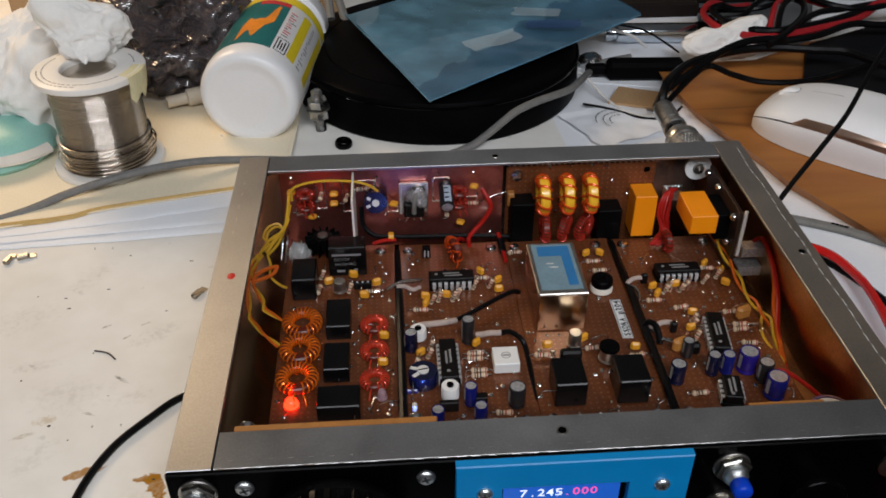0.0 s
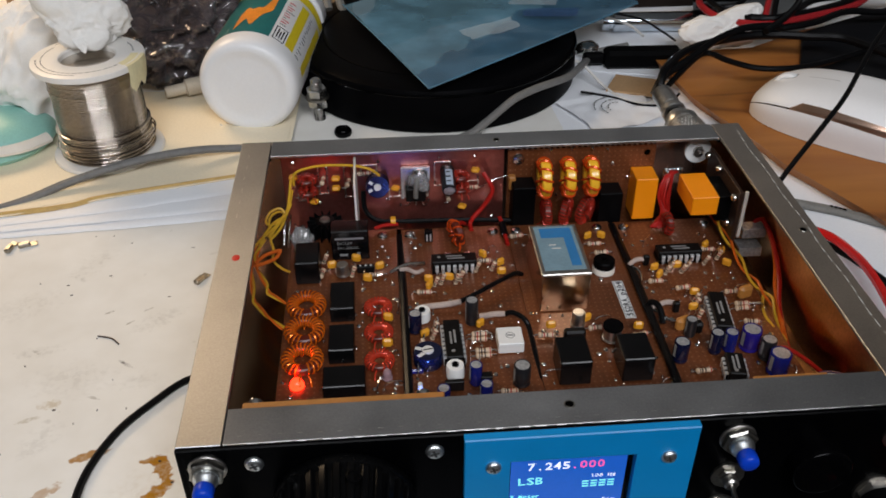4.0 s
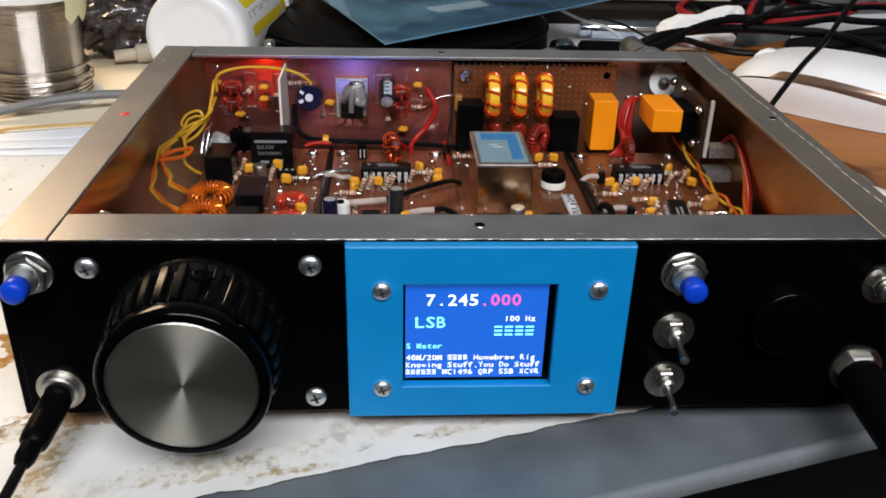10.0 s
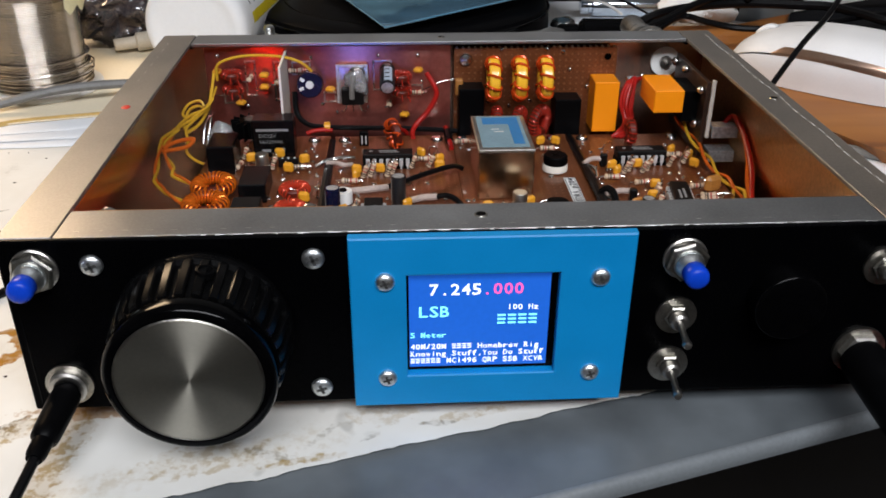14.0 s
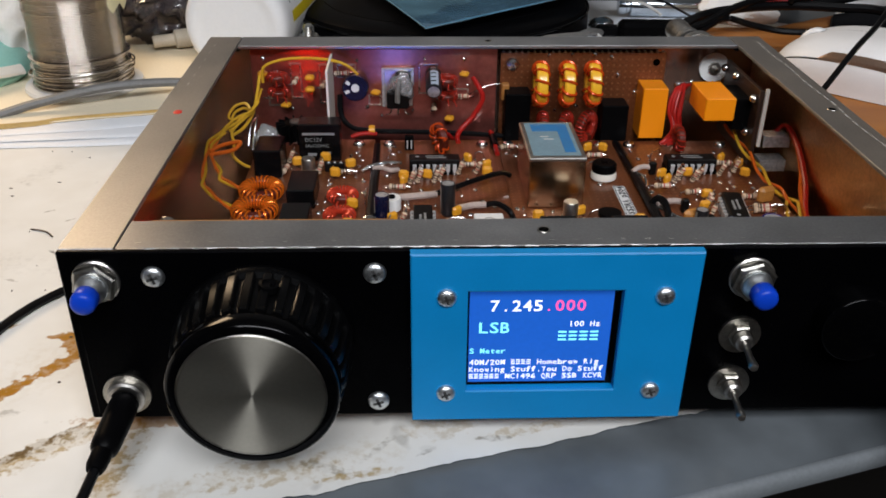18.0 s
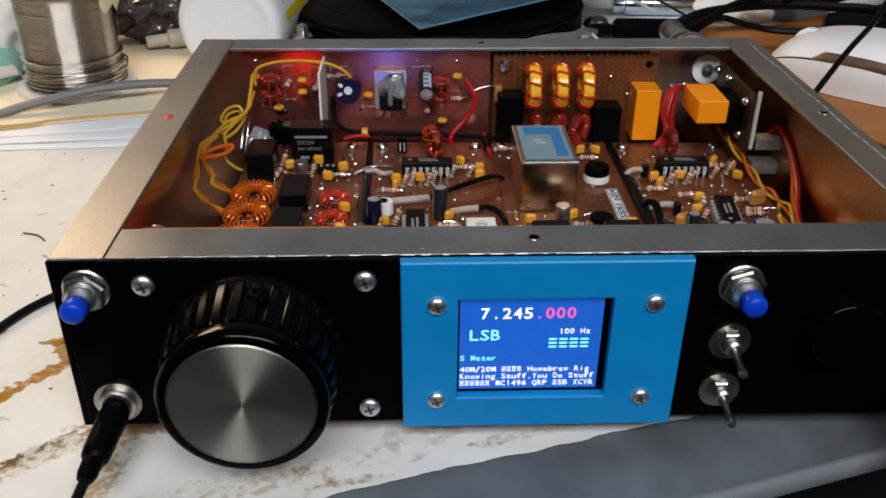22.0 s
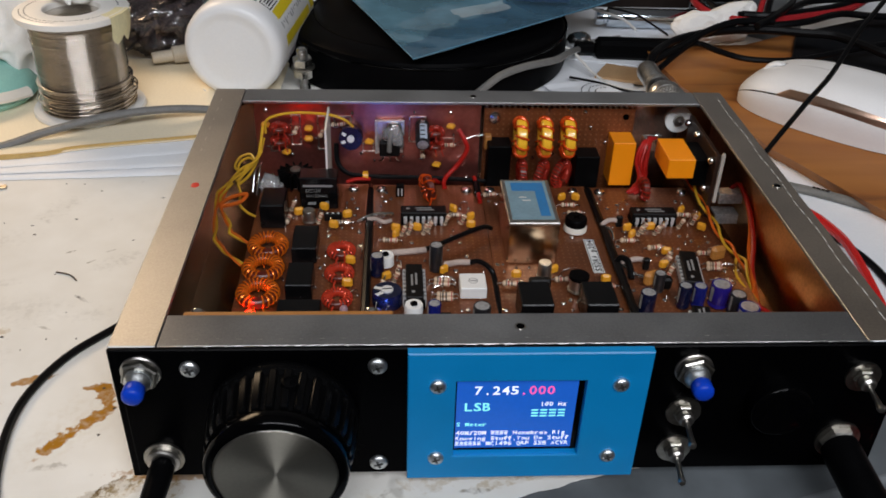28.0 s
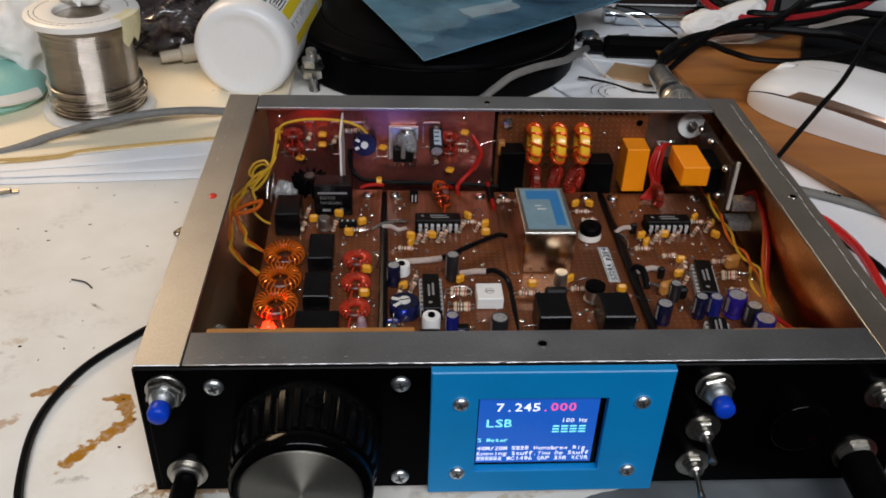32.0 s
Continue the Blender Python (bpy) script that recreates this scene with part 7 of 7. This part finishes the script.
def build_bag():
    T_, L_, R_ = Vector((90, 277, 0)), Vector((40, 411, 0)), Vector((238, 390, 0))
    n, m = 40, 40
    vs, fs = [], []
    for i in range(n + 1):
        for j in range(m + 1):
            u, v = i / n, j / m
            p = T_ + (R_ - T_) * u + (L_ - T_) * v
            z = 27.8 + 1.6 * math.sin(3 * u + 2 * v) + 3.0 * noise.noise(Vector((u * 3.2, v * 3.2, 1))) + 1.1 * abs(noise.noise(Vector((u * 7 + v * 3, v * 2 - u * 2, 3))))
            z += 5 * max(0, u - 0.55) ** 2 * 4
            vs.append((p.x, p.y, max(z, 24.6)))
    for i in range(n):
        for j in range(m):
            a = i * (m + 1) + j
            fs.append((a, a + m + 1, a + m + 2, a + 1))
    bag = whole("antistatic_bag", Kit().raw(vs, fs).mesh("antistatic_bag", [BAG_FILM], 60), "bluish antistatic plastic bag lying over the black base", "bag")
    # heat seal along the two visible edges and a folded flap
    part("seam", Kit().tube([T_ + Vector((0, 0, 28.4)), (T_ + R_) / 2 + Vector((0, 0, 29.6)), R_ + Vector((0, 0, 31.5))], 0.5, 6).mesh("seam", [BAG_FILM]), bag)
    part("seam", Kit().tube([T_ + Vector((0, 0, 28.4)), (T_ + L_) / 2 + Vector((0, 0, 29.4)), L_ + Vector((0, 0, 29.5))], 0.5, 6).mesh("seam", [BAG_FILM]), bag)
    # second layer of film along the near edge, wider towards one end
    k = Kit().raw([(x, y, z + 0.7) for x, y, z in vs], [f for i in range(n) for j, f in enumerate(fs[i * m:(i + 1) * m]) if j < 5 + 13 * i / n + 3 * noise.noise(Vector((i * 0.25, 2, 7)))])
    part("folded_edge", k.mesh("folded_edge", [film_material("doubled antistatic film", (0.035, 0.115, 0.225), 0.42, 0.2)], 60), bag, label="darker doubled edge of the film")
    # pale patches painted as highlights on the film, and dark card showing through
    for nm, wd, tint, al, cx, cy, rx, ry, turn in (("label", "pale highlight patch painted on the film", (0.62, 0.74, 0.82), 0.26, 134, 350, 21, 10, 24), ("label", "pale highlight patch painted on the film", (0.62, 0.74, 0.82), 0.2, 168, 396, 18, 8, -16), ("inner_card", "indigo card showing through the film", (0.02, 0.06, 0.20), 0.5, 176, 374, 20, 8, -12)):
        pts = []
        for q in range(16):
            t = 2 * math.pi * q / 16
            g = min(1 / max(abs(math.cos(t)), 0.01), 1 / max(abs(math.sin(t)), 0.01)) * (0.88 + 0.3 * noise.noise(Vector((q * 0.8, cx, 1))))
            p = Vector((rx * g * math.cos(t), ry * g * math.sin(t), 0))
            p.rotate(Euler((0, 0, radians(turn))))
            pts.append((cx + p.x, cy + p.y, 33.4 + 0.05 * p.x))
        part(nm, Kit().raw(pts, [tuple(range(16))]).mesh(nm, [material(nm + " under film", tint, 0.4, 0, 0.15, 60, alpha=al)]), bag, label=wd)


build_bag()

# wooden board, dark pad, mouse
k = Kit()
poly = [(246, 372), (250, 342), (254, 306), (261, 282), (268, 262), (274, 242), (279, 221), (286, 207), (293, 191), (304, 167), (336, 112), (386, 52), (700, -50), (700, 424), (440, 425), (430, 422), (366, 406), (318, 378), (276, 376)]
n = len(poly)
k.raw([(x, y, WOOD_Z) for x, y in poly] + [(x + 4, y + 4, PAPER_Z + 0.6) for x, y in poly], [tuple(range(n)), tuple(range(2 * n - 1, n - 1, -1))] + [(i, n + i, n + (i + 1) % n, (i + 1) % n) for i in range(n)])
whole("wooden_board", k.mesh("wooden_board", [WOOD]), "honey-brown wooden board with dark grain under the mouse", "board")
mp_ = thing("mouse_pad", "dark pad lying on the wooden board", "mouse pad", 360, 394, WOOD_Z)
for nm, z0, z1, mt, d in (("rubber_base", 0, 2.6, RUBBER, 0.0), ("fabric_top", 2.6, 4.0, DARK_FABRIC, 0.8)):
    pq = [(0 + d, 0 - d), (-28 + d, -62 + d), (60, -100 + d), (250, -10), (250, 124 - d), (72, 36 - d)]
    k = Kit().raw([(x, y, z) for z in (z0, z1) for x, y in pq], [tuple(range(5, -1, -1)), tuple(range(6, 12))] + [(q, (q + 1) % 6, 6 + (q + 1) % 6, 6 + q) for q in range(6)])
    part(nm, k.mesh(nm, [mt]), mp_)


def build_mouse():
    ms = thing("computer_mouse", "white computer mouse with a rose-gold stripe on the wooden board", "mouse", 287, 294, WOOD_Z, -42)
    ms.scale = (1.03, 1.03, 1.12)
    LEN = 114.0

    def surf(s, q, lift=0.0):
        """s along the body from the button end, q across: 0 near foot, 1 far foot."""
        w = 31.0 * (max(0.0, 1 - abs(2 * s - 1.0) ** 3.0)) ** 0.42 * (0.96 + 0.06 * math.sin(math.pi * s))
        h = (17.0 + 7.5 * math.sin(math.pi * min(1, 0.12 + 0.72 * s))) * (max(0.0, 1 - abs(2 * s - 1) ** 4.5)) ** 0.5
        h = max(h, 0.5)
        t = math.pi * q
        c, z = math.cos(t), math.sin(t)
        y = -w * math.copysign(abs(c) ** 0.55, c) * (0.86 + 0.14 * min(1.0, 1.7 * z))
        p = Vector((LEN * s, y, h * z ** 0.75 + 0.4))
        if lift:
            p += lift * Vector((0, -abs(c), z)).normalized()
        return p

    def skin(nm, s0, s1, q0, q1, mat, lift=0.0, n=40, m=14, label=""):
        vs, fs = [], []
        for i in range(n + 1):
            s = s0 + (s1 - s0) * i / n
            a = q0(s) if callable(q0) else q0
            b = q1(s) if callable(q1) else q1
            vs += [surf(s, a + (b - a) * j / m, lift) for j in range(m + 1)]
        for i in range(n):
            for j in range(m):
                a = i * (m + 1) + j
                fs.append((a, a + m + 1, a + m + 2, a + 1))
        part(nm, Kit().raw(vs, fs).mesh(nm, [mat], 60), ms, label=label)

    def lo(s):
        return 0.165 + 0.012 * math.sin(5 * s) - 0.04 * max(0, s - 0.45)

    def hi(s):
        return lo(s) + 0.014 + (0.065 * min(1, max(0, (s - 0.25) / 0.05)) if s > 0.25 else 0)

    skin("lower_shell", 0.001, 0.999, 0.0, lo, MOUSE_WHITE)
    skin("shadow_gap", 0.001, 0.3, lambda s: lo(s) - 0.002, lambda s: lo(s) + 0.012, BLACK_PLASTIC, -0.15)
    skin("stripe", 0.25, 0.995, lo, hi, ROSE, 0.25, label="rose-gold stripe")
    skin("top_shell", 0.001, 0.999, hi, 0.8, MOUSE_WHITE, 0.3, m=24)
    skin("lower_shell", 0.001, 0.999, 0.8, 1.0, MOUSE_WHITE)
    wz = surf(0.16, 0.5)
    part("scroll_wheel", Kit().lathe([(0, -2.6), (7.5, -2.6), (8.6, -1.6), (8.6, 1.6), (7.5, 2.6), (0, 2.6)], 30).mesh("scroll_wheel", [MOUSE_WHITE]), ms, Matrix.Translation(Vector((wz.x, wz.y, wz.z - 6.6)) * MM) @ pose(0, 0, 0, 90, 0, 0))
    skin("wheel_slot", 0.118, 0.190, 0.494, 0.506, MARK_GREY, 0.42, n=16, m=6)
    k = Kit()
    for i in range(12):
        a, b = surf(0.25 + 0.012 * i, 0.5), surf(0.262 + 0.012 * i, 0.5)
        k.box(a.x, b.x, -0.25, 0.25, a.z + 0.1, a.z + 0.35)
    part("button_gap", k.mesh("button_gap", [MARK_GREY]), ms)


build_mouse()

# cables
wire("grey_cable", [(-330, 120, -3), (-220, 178, -2.6), (-135, 219, -2.4), (-102, 235, 2.5), (-72, 245, 7), (-42, 257, 6), (-12, 266.5, 1), (16, 270, -2.8), (50, 266, -3), (90, 268, -3), (112, 277, -2), (123.2, 283.5, 2), (132.2, 286, 8.5), (141.4, 289, 14.4), (154.6, 297, 16.2), (167.1, 307, 15), (179.1, 320.5, 12.2), (188.6, 336.8, 10), (203, 372, 0), (214.5, 389.8, -2), (236, 394, 0)], 2.3, W_GREY_DARK, "thick grey round cable running behind the radio", 8)
wire("grey_cable", [(234, 206, -3), (262, 196, -3.2), (280, 188, -3.2), (300, 176, -3.2), (330, 150, -3.2), (380, 90, -3.2)], 2.4, W_GREY, "grey round cable over the white sheet")
part_k = bars_mesh([(-4, -2.6, -0.9, 0.9), (-2, -0.4, -0.9, 0.9), (0.2, 1.6, -0.9, 0.9), (2.2, 4, -0.9, 0.9)], BLACK)
whole("cable_print", part_k, "dark print on the grey cable", "print", at(291, 181.6, -0.72, 0, 0, -34))
wire("thin_black_lead", [(236, 166, 2), (250, 176, 12), (262, 184, 24), (276, 190, 42), (292, 205, 50), (311, 228, 60), (326, 245, 66), (360, 282, 74), (420, 340, 70)], 1.3, W_BLACK, "thin black lead arching over the mouse")
for i, pts in enumerate(([(228, 292, 12), (232, 301, 22), (249, 325, 22), (268, 339, 22), (294, 349, 22), (318, 351, 22), (342, 346, 22), (360, 342, 22), (374, 327, 21), (388, 314, 19), (430, 300, 18)],
                         [(230, 296, 10), (254, 320, 18), (269, 333, 19), (279, 323, 18), (293, 313, 17), (310, 310, 17), (330, 313, 17), (351, 320, 18), (375, 331, 18), (420, 350, 18)],
                         [(226, 296, 10), (233, 303, 18), (254, 322, 20), (277, 341, 24), (300, 352, 27), (325, 356, 26)])):
    wire("black_cable", pts, (2.7, 1.9, 2.4)[i], W_BLACK, "thick black cable sweeping over the wooden board")
whole("plug_box", Kit().box(-26, 26, -7, 7, 0, 13, 2.5).box(-40, -26, -4, 4, 3, 10, 1.5).mesh("plug_box", [BLACK_PLASTIC]), "black in-line connector box among the cables", "connector", at(240, 371, PAPER_Z + 0.5, 0, 0, -3))
LEAD_RED = wire_finish("dark red lead", (0.33, 0.018, 0.022), 0.3)
for mt, w, r_, pts in ((LEAD_RED, "red", 2.4, [(345, 470, 6), (320, 446, 14), (305, 440, 20), (292, 421, 20), (292, 399, 20), (301, 390, 18), (313, 376, 20), (328, 375, 20), (360, 386, 20), (396, 402, 20), (422, 426, 20), (450, 460, 16)]),
                       (W_BLACK, "black", 2.4, [(350, 464, 6), (324, 440, 14), (309, 434, 20), (298, 420, 22), (299, 402, 22), (306, 392, 20), (318, 382, 22), (333, 380, 22), (364, 391, 22), (398, 408, 22), (426, 432, 20), (455, 466, 16)]),
                       (LEAD_RED, "red", 2.2, [(330, 392, 14), (337, 407, 22), (348, 426, 24), (366, 433, 24), (380, 418, 24), (402, 416, 22), (431, 429, 22), (470, 440, 18)]),
                       (W_BLACK, "black", 2.2, [(334, 388, 18), (342, 406, 26), (352, 420, 28), (366, 427, 28), (382, 412, 26), (404, 410, 24), (434, 423, 22), (474, 434, 18)]),
                       (W_BLACK, "black", 2.3, [(315, 381, 22), (335, 377, 24), (367, 404, 24), (391, 411, 24), (418, 424, 22), (450, 440, 20)]),
                       (W_BLACK, "black", 2.2, [(311, 347, 26), (328, 362, 28), (350, 390, 28), (362, 420, 26), (360, 450, 20)]),
                       (W_BLACK, "black", 2.4, [(326, 370, 18), (355, 374, 20), (387, 392, 20), (414, 394, 18), (470, 400, 16)]),
                       (W_BLACK, "black", 2.0, [(300, 452, 10), (330, 430, 18), (352, 436, 20), (380, 452, 18), (430, 458, 14)]),
                       (W_BLACK, "black", 2.0, [(296, 434, 12), (318, 420, 16), (340, 440, 20), (372, 466, 16), (420, 470, 12)])):
    whole("test_lead", Kit().tube(pts, r_, 8, 0, False, 6).mesh("test_lead", [mt]), "glossy %s test lead looping beyond the wooden board" % w, "lead", group="test leads")
tb_ = thing("metal_tube", "chromed metal tube tool lying on the bench", "tool", 226, 432, 2.5)
part("barrel", Kit().lathe([(0, 0), (5.5, 0), (5.8, 2), (5.8, 5), (5.0, 5.6), (5.0, 7.5), (7.0, 8.5), (7.2, 64), (6.5, 66), (0, 66)], 28).mesh("barrel", [CHROME]), tb_, at(0, 0, 0, 0, 90, -3))
part("grip", Kit().lathe([(0, 66), (7.6, 66), (7.8, 68), (7.8, 110), (0, 112)], 24).mesh("grip", [BLACK_PLASTIC]), tb_, at(0, 0, 0, 0, 90, -3))
wire("white_wire", [(186, 360, 4), (193, 356, 6), (200, 345, 2), (206, 334, -2), (214, 318, -3), (226, 311, -3.6), (238, 318, -3), (246, 332, 0)], 0.9, W_WHITE, "thin white wire lying loosely on papers")
wire("white_wire", [(196, 420, 24), (222, 420, 12), (240, 412, 8), (248, 400, 4)], 1.0, W_WHITE, "thin white wire lying loosely on papers")
wire("thin_black_lead", [(232, 424, 12), (250, 416, 10), (262, 402, 6), (268, 390, 4)], 0.8, W_BLACK, "thin black lead lying on the papers")
wire("thin_black_lead", [(190, 330, -3), (206, 322, -3), (224, 308, -3), (240, 309, -3), (250, 318, -1)], 0.8, W_BLACK, "thin black lead lying on the papers")
k = Kit()
vs = []
for i in range(25):
    for j in range(25):
        u, v = i / 24 - 0.5, j / 24 - 0.5
        e_ = 1 + 0.10 * noise.noise(Vector((u * 5, v * 5, 2)))
        p = Vector((52 * u * e_, 46 * v * e_, 0))
        p.rotate(Euler((0, 0, radians(24))))
        z = 1.4 + 2.6 * abs(noise.noise(Vector((u * 2.6, v * 2.6, 8)))) + 0.4 * noise.noise(Vector((u * 7, v * 7, 5)))
        vs.append((p.x, p.y, max(0.1, z)))
k.raw(vs, [(i * 25 + j, (i + 1) * 25 + j, (i + 1) * 25 + j + 1, i * 25 + j + 1) for i in range(24) for j in range(24)])
pk = whole("paper_packet", k.mesh("paper_packet", [SHEET], 40), "crumpled white paper packet with small print", "packet", at(206, 306, PAPER_Z + 0.4))
k = Kit()
rng = random.Random(9)
for r_, a0, a1 in ((6.5, 60, 190), (10.5, 40, 200), (15, 80, 170)):
    a = a0
    while a < a1:
        b = a + rng.uniform(8, 20) * 8 / r_
        p = [(q * math.cos(radians(t)) + 2, q * math.sin(radians(t)) - 2, 3.6) for q in (r_, r_ + 0.7) for t in (a, b)]
        k.raw(p, [(0, 1, 3, 2)])
        a = b + rng.uniform(4, 9) * 8 / r_
part("print", k.mesh("print", [BLACK]), pk, at(0, 0, 0, 0, 0, 20), "small unreadable print")
sheet([(206, 330), (238, 318), (252, 338), (218, 352)], PAPER_Z + 2.4, 1.6, CARDBOARD, "cardboard_scrap", "torn scrap of brown cardboard on the papers", "cardboard")
k = Kit().blob((0, 0, 5), 9, 7, 6, 14, 0, 1.0)
whole("glass_bead", k.mesh("glass_bead", [STEEL]), "small shiny metal clip on the papers", "clip", at(207, 392, PAPER_Z))
sheet([(180, 372), (262, 352), (300, 440), (320, 520), (170, 520), (184, 430)], PAPER_Z + 0.45, 0.5, SHEET, "paper_sheet", "white sheet among the cables", "paper", 1.0)

# left corner: teal tape holder, bag of parts, connector tube
tl = thing("tape_dispenser", "pale teal rounded plastic tape holder with a grey strap", "dispenser", -158, 290, PAPER_Z + 4.6)
part("shell", Kit().lathe([(0, 0), (30, 0), (33, 3), (33, 8), (29, 14), (20, 18), (0, 20)], 40).mesh("shell", [TEAL_PLASTIC]), tl)
part("strap", Kit().tube([(-33, -8, 7), (-20, -24, 10), (0, -30.5, 9.5), (22, -25, 9), (33, -9, 7)], 3.4, 8, 0, False, 6, 0.5).mesh("strap", [CARD]), tl)
part("vent", Kit().box(-4, 4, -1, 1, 19.4, 20.6, 0.3).mesh("vent", [BLACK_PLASTIC]), tl, at(0, 6, 0, 0, 0, 30))
pb = whole("parts_bag", crumple(46, 40, 40, 5, 0.42, 130, 84, 1.5, (), 1.2).mesh("parts_bag", [DARK_FILM], 60), "smoky plastic bag full of dark parts", "bag", at(-66, 388, 28, 0, 0, 20))
k = Kit()
rng = random.Random(3)
for i in range(90):
    c = Vector((rng.uniform(-34, 34), rng.uniform(-32, 20), rng.uniform(-24, 28)))
    d = Vector((rng.uniform(-1, 1), rng.uniform(-1, 1), rng.uniform(-0.6, 0.6))).normalized() * rng.uniform(5, 16)
    k.tube([c - d, c + Vector((rng.uniform(-5, 5), rng.uniform(-5, 5), 3)), c + d], rng.uniform(0.4, 1.2), 5)
part("contents", k.mesh("contents", [RUBBER]), pb, label="tangle of black leads inside the bag")
k = Kit()
for i in range(22):
    k.blob((rng.uniform(-30, 30), rng.uniform(-30, 10), rng.uniform(-24, 24)), rng.uniform(2, 5), rng.uniform(2, 5), rng.uniform(2, 4), 8, 0, 1.0)
part("loose_parts", k.mesh("loose_parts", [EQUIP]), pb, label="small dark loose parts in the bag")
whole("connector_tube", Kit().lathe([(0, 0), (3.4, 0), (3.6, 3), (3.6, 12), (5.4, 13), (5.6, 46), (4.6, 48), (0, 48)], 22).mesh("connector_tube", [material("cream plastic", (0.55, 0.48, 0.38), 0.5, 0, 0.1, 80)]), "cream plastic connector tube lying on the folder", "connector", at(-70, 336, PAPER_Z + 10.3, 0, 88, 22))
wire("grey_cable", [(-60, 420, 20), (-30, 450, 48), (0, 452, 58), (24, 436, 48), (30, 412, 26)], 3.0, W_GREY, "thick grey cable arched behind the jar")
wire("grey_cable", [(-62, 428, 16), (-34, 460, 42), (0, 462, 50), (28, 446, 40), (40, 420, 20)], 3.0, W_GREY, "thick grey cable arched behind the jar")
box_ = thing("cardboard_box", "brown cardboard box standing behind the jar", "box", -110, 500, PAPER_Z + 0.1, -3)
part("body", Kit().box(-110, 140, 0, 120, 0, 78, 1.0).mesh("body", [CARDBOARD]), box_)
part("flap", Kit().box(-110, 140, -38, -0.5, 76, 77.5, 0.3).mesh("flap", [CARDBOARD]), box_)
part("tape_band", Kit().box(-20, 16, -0.6, -0.1, 20, 74).mesh("tape_band", [ORANGE_PRINT]), box_)
wire("pliers_handle", [(-176, 352, 6), (-180, 372, 16), (-188, 394, 22), (-206, 420, 22)], 4.6, material("tan handle grip", (0.45, 0.30, 0.16), 0.5), "tan plastic tool handle behind the tissue")
wire("white_cable", [(-240, 300, -2), (-196, 318, -2), (-170, 334, -1), (-160, 352, 2), (-172, 380, 6)], 3.2, W_WHITE, "white cable curling on the folder")
eq = thing("equipment_case", "dark equipment case at the back of the bench", "equipment", 60, 508, PAPER_Z + 0.1)
part("case", Kit().box(0, 330, 0, 160, 0, 110, 2).mesh("case", [EQUIP]), eq)
part("trim_strip", Kit().box(80, 300, -3, -0.05, 14, 22, 0.5).mesh("trim_strip", [FAR_BEIGE]), eq)
part("front_bar", Kit().box(60, 250, -30, -3.1, 0, 12, 1.5).mesh("front_bar", [EQUIP]), eq)

# small crumbs on the bench paper
CLIP = material("brass terminal", (0.36, 0.32, 0.26), 0.3, 1.0, 0.2, 300)
for x, y, a in ((-113, 189, 20), (-24, 154, 60), (-120, 187, 80)):
    c = thing("crimp_terminal", "small tinned crimp terminal lying on the bench paper", "terminal", x, y, PAPER_Z, a)
    part("barrel", Kit().box(-3.6, 2, -1.4, 1.4, 0, 2.4, 0.5).mesh("barrel", [CLIP]), c)
    part("tongue", Kit().box(2.0, 5.2, -1.8, 1.8, 0.2, 1.0, 0.2).mesh("tongue", [CLIP]), c)
rng = random.Random(17)
k = Kit()
for i in range(26):
    x, y = rng.uniform(-130, -8), rng.uniform(20, 195)
    k.blob((x, y, PAPER_Z + 0.1), rng.uniform(0.2, 0.9), rng.uniform(0.2, 0.6), 0.2, 6)
whole("crumbs", k.mesh("crumbs", [BAND_DARK]), "scattered dark crumbs on the bench paper", "crumbs", kind="stuff")
wire("wire_snip", [(-62, 118, PAPER_Z + 0.4), (-56, 116, PAPER_Z + 0.5), (-52, 112, PAPER_Z + 0.4)], 0.35, BAND_DARK, "short dark wire snip on the paper")
wire("wire_snip", [(242, 172, PAPER_Z + 0.6), (247, 170, PAPER_Z + 0.7), (250, 171, PAPER_Z + 0.6)], 0.4, BAND_DARK, "short dark wire snip on the paper")
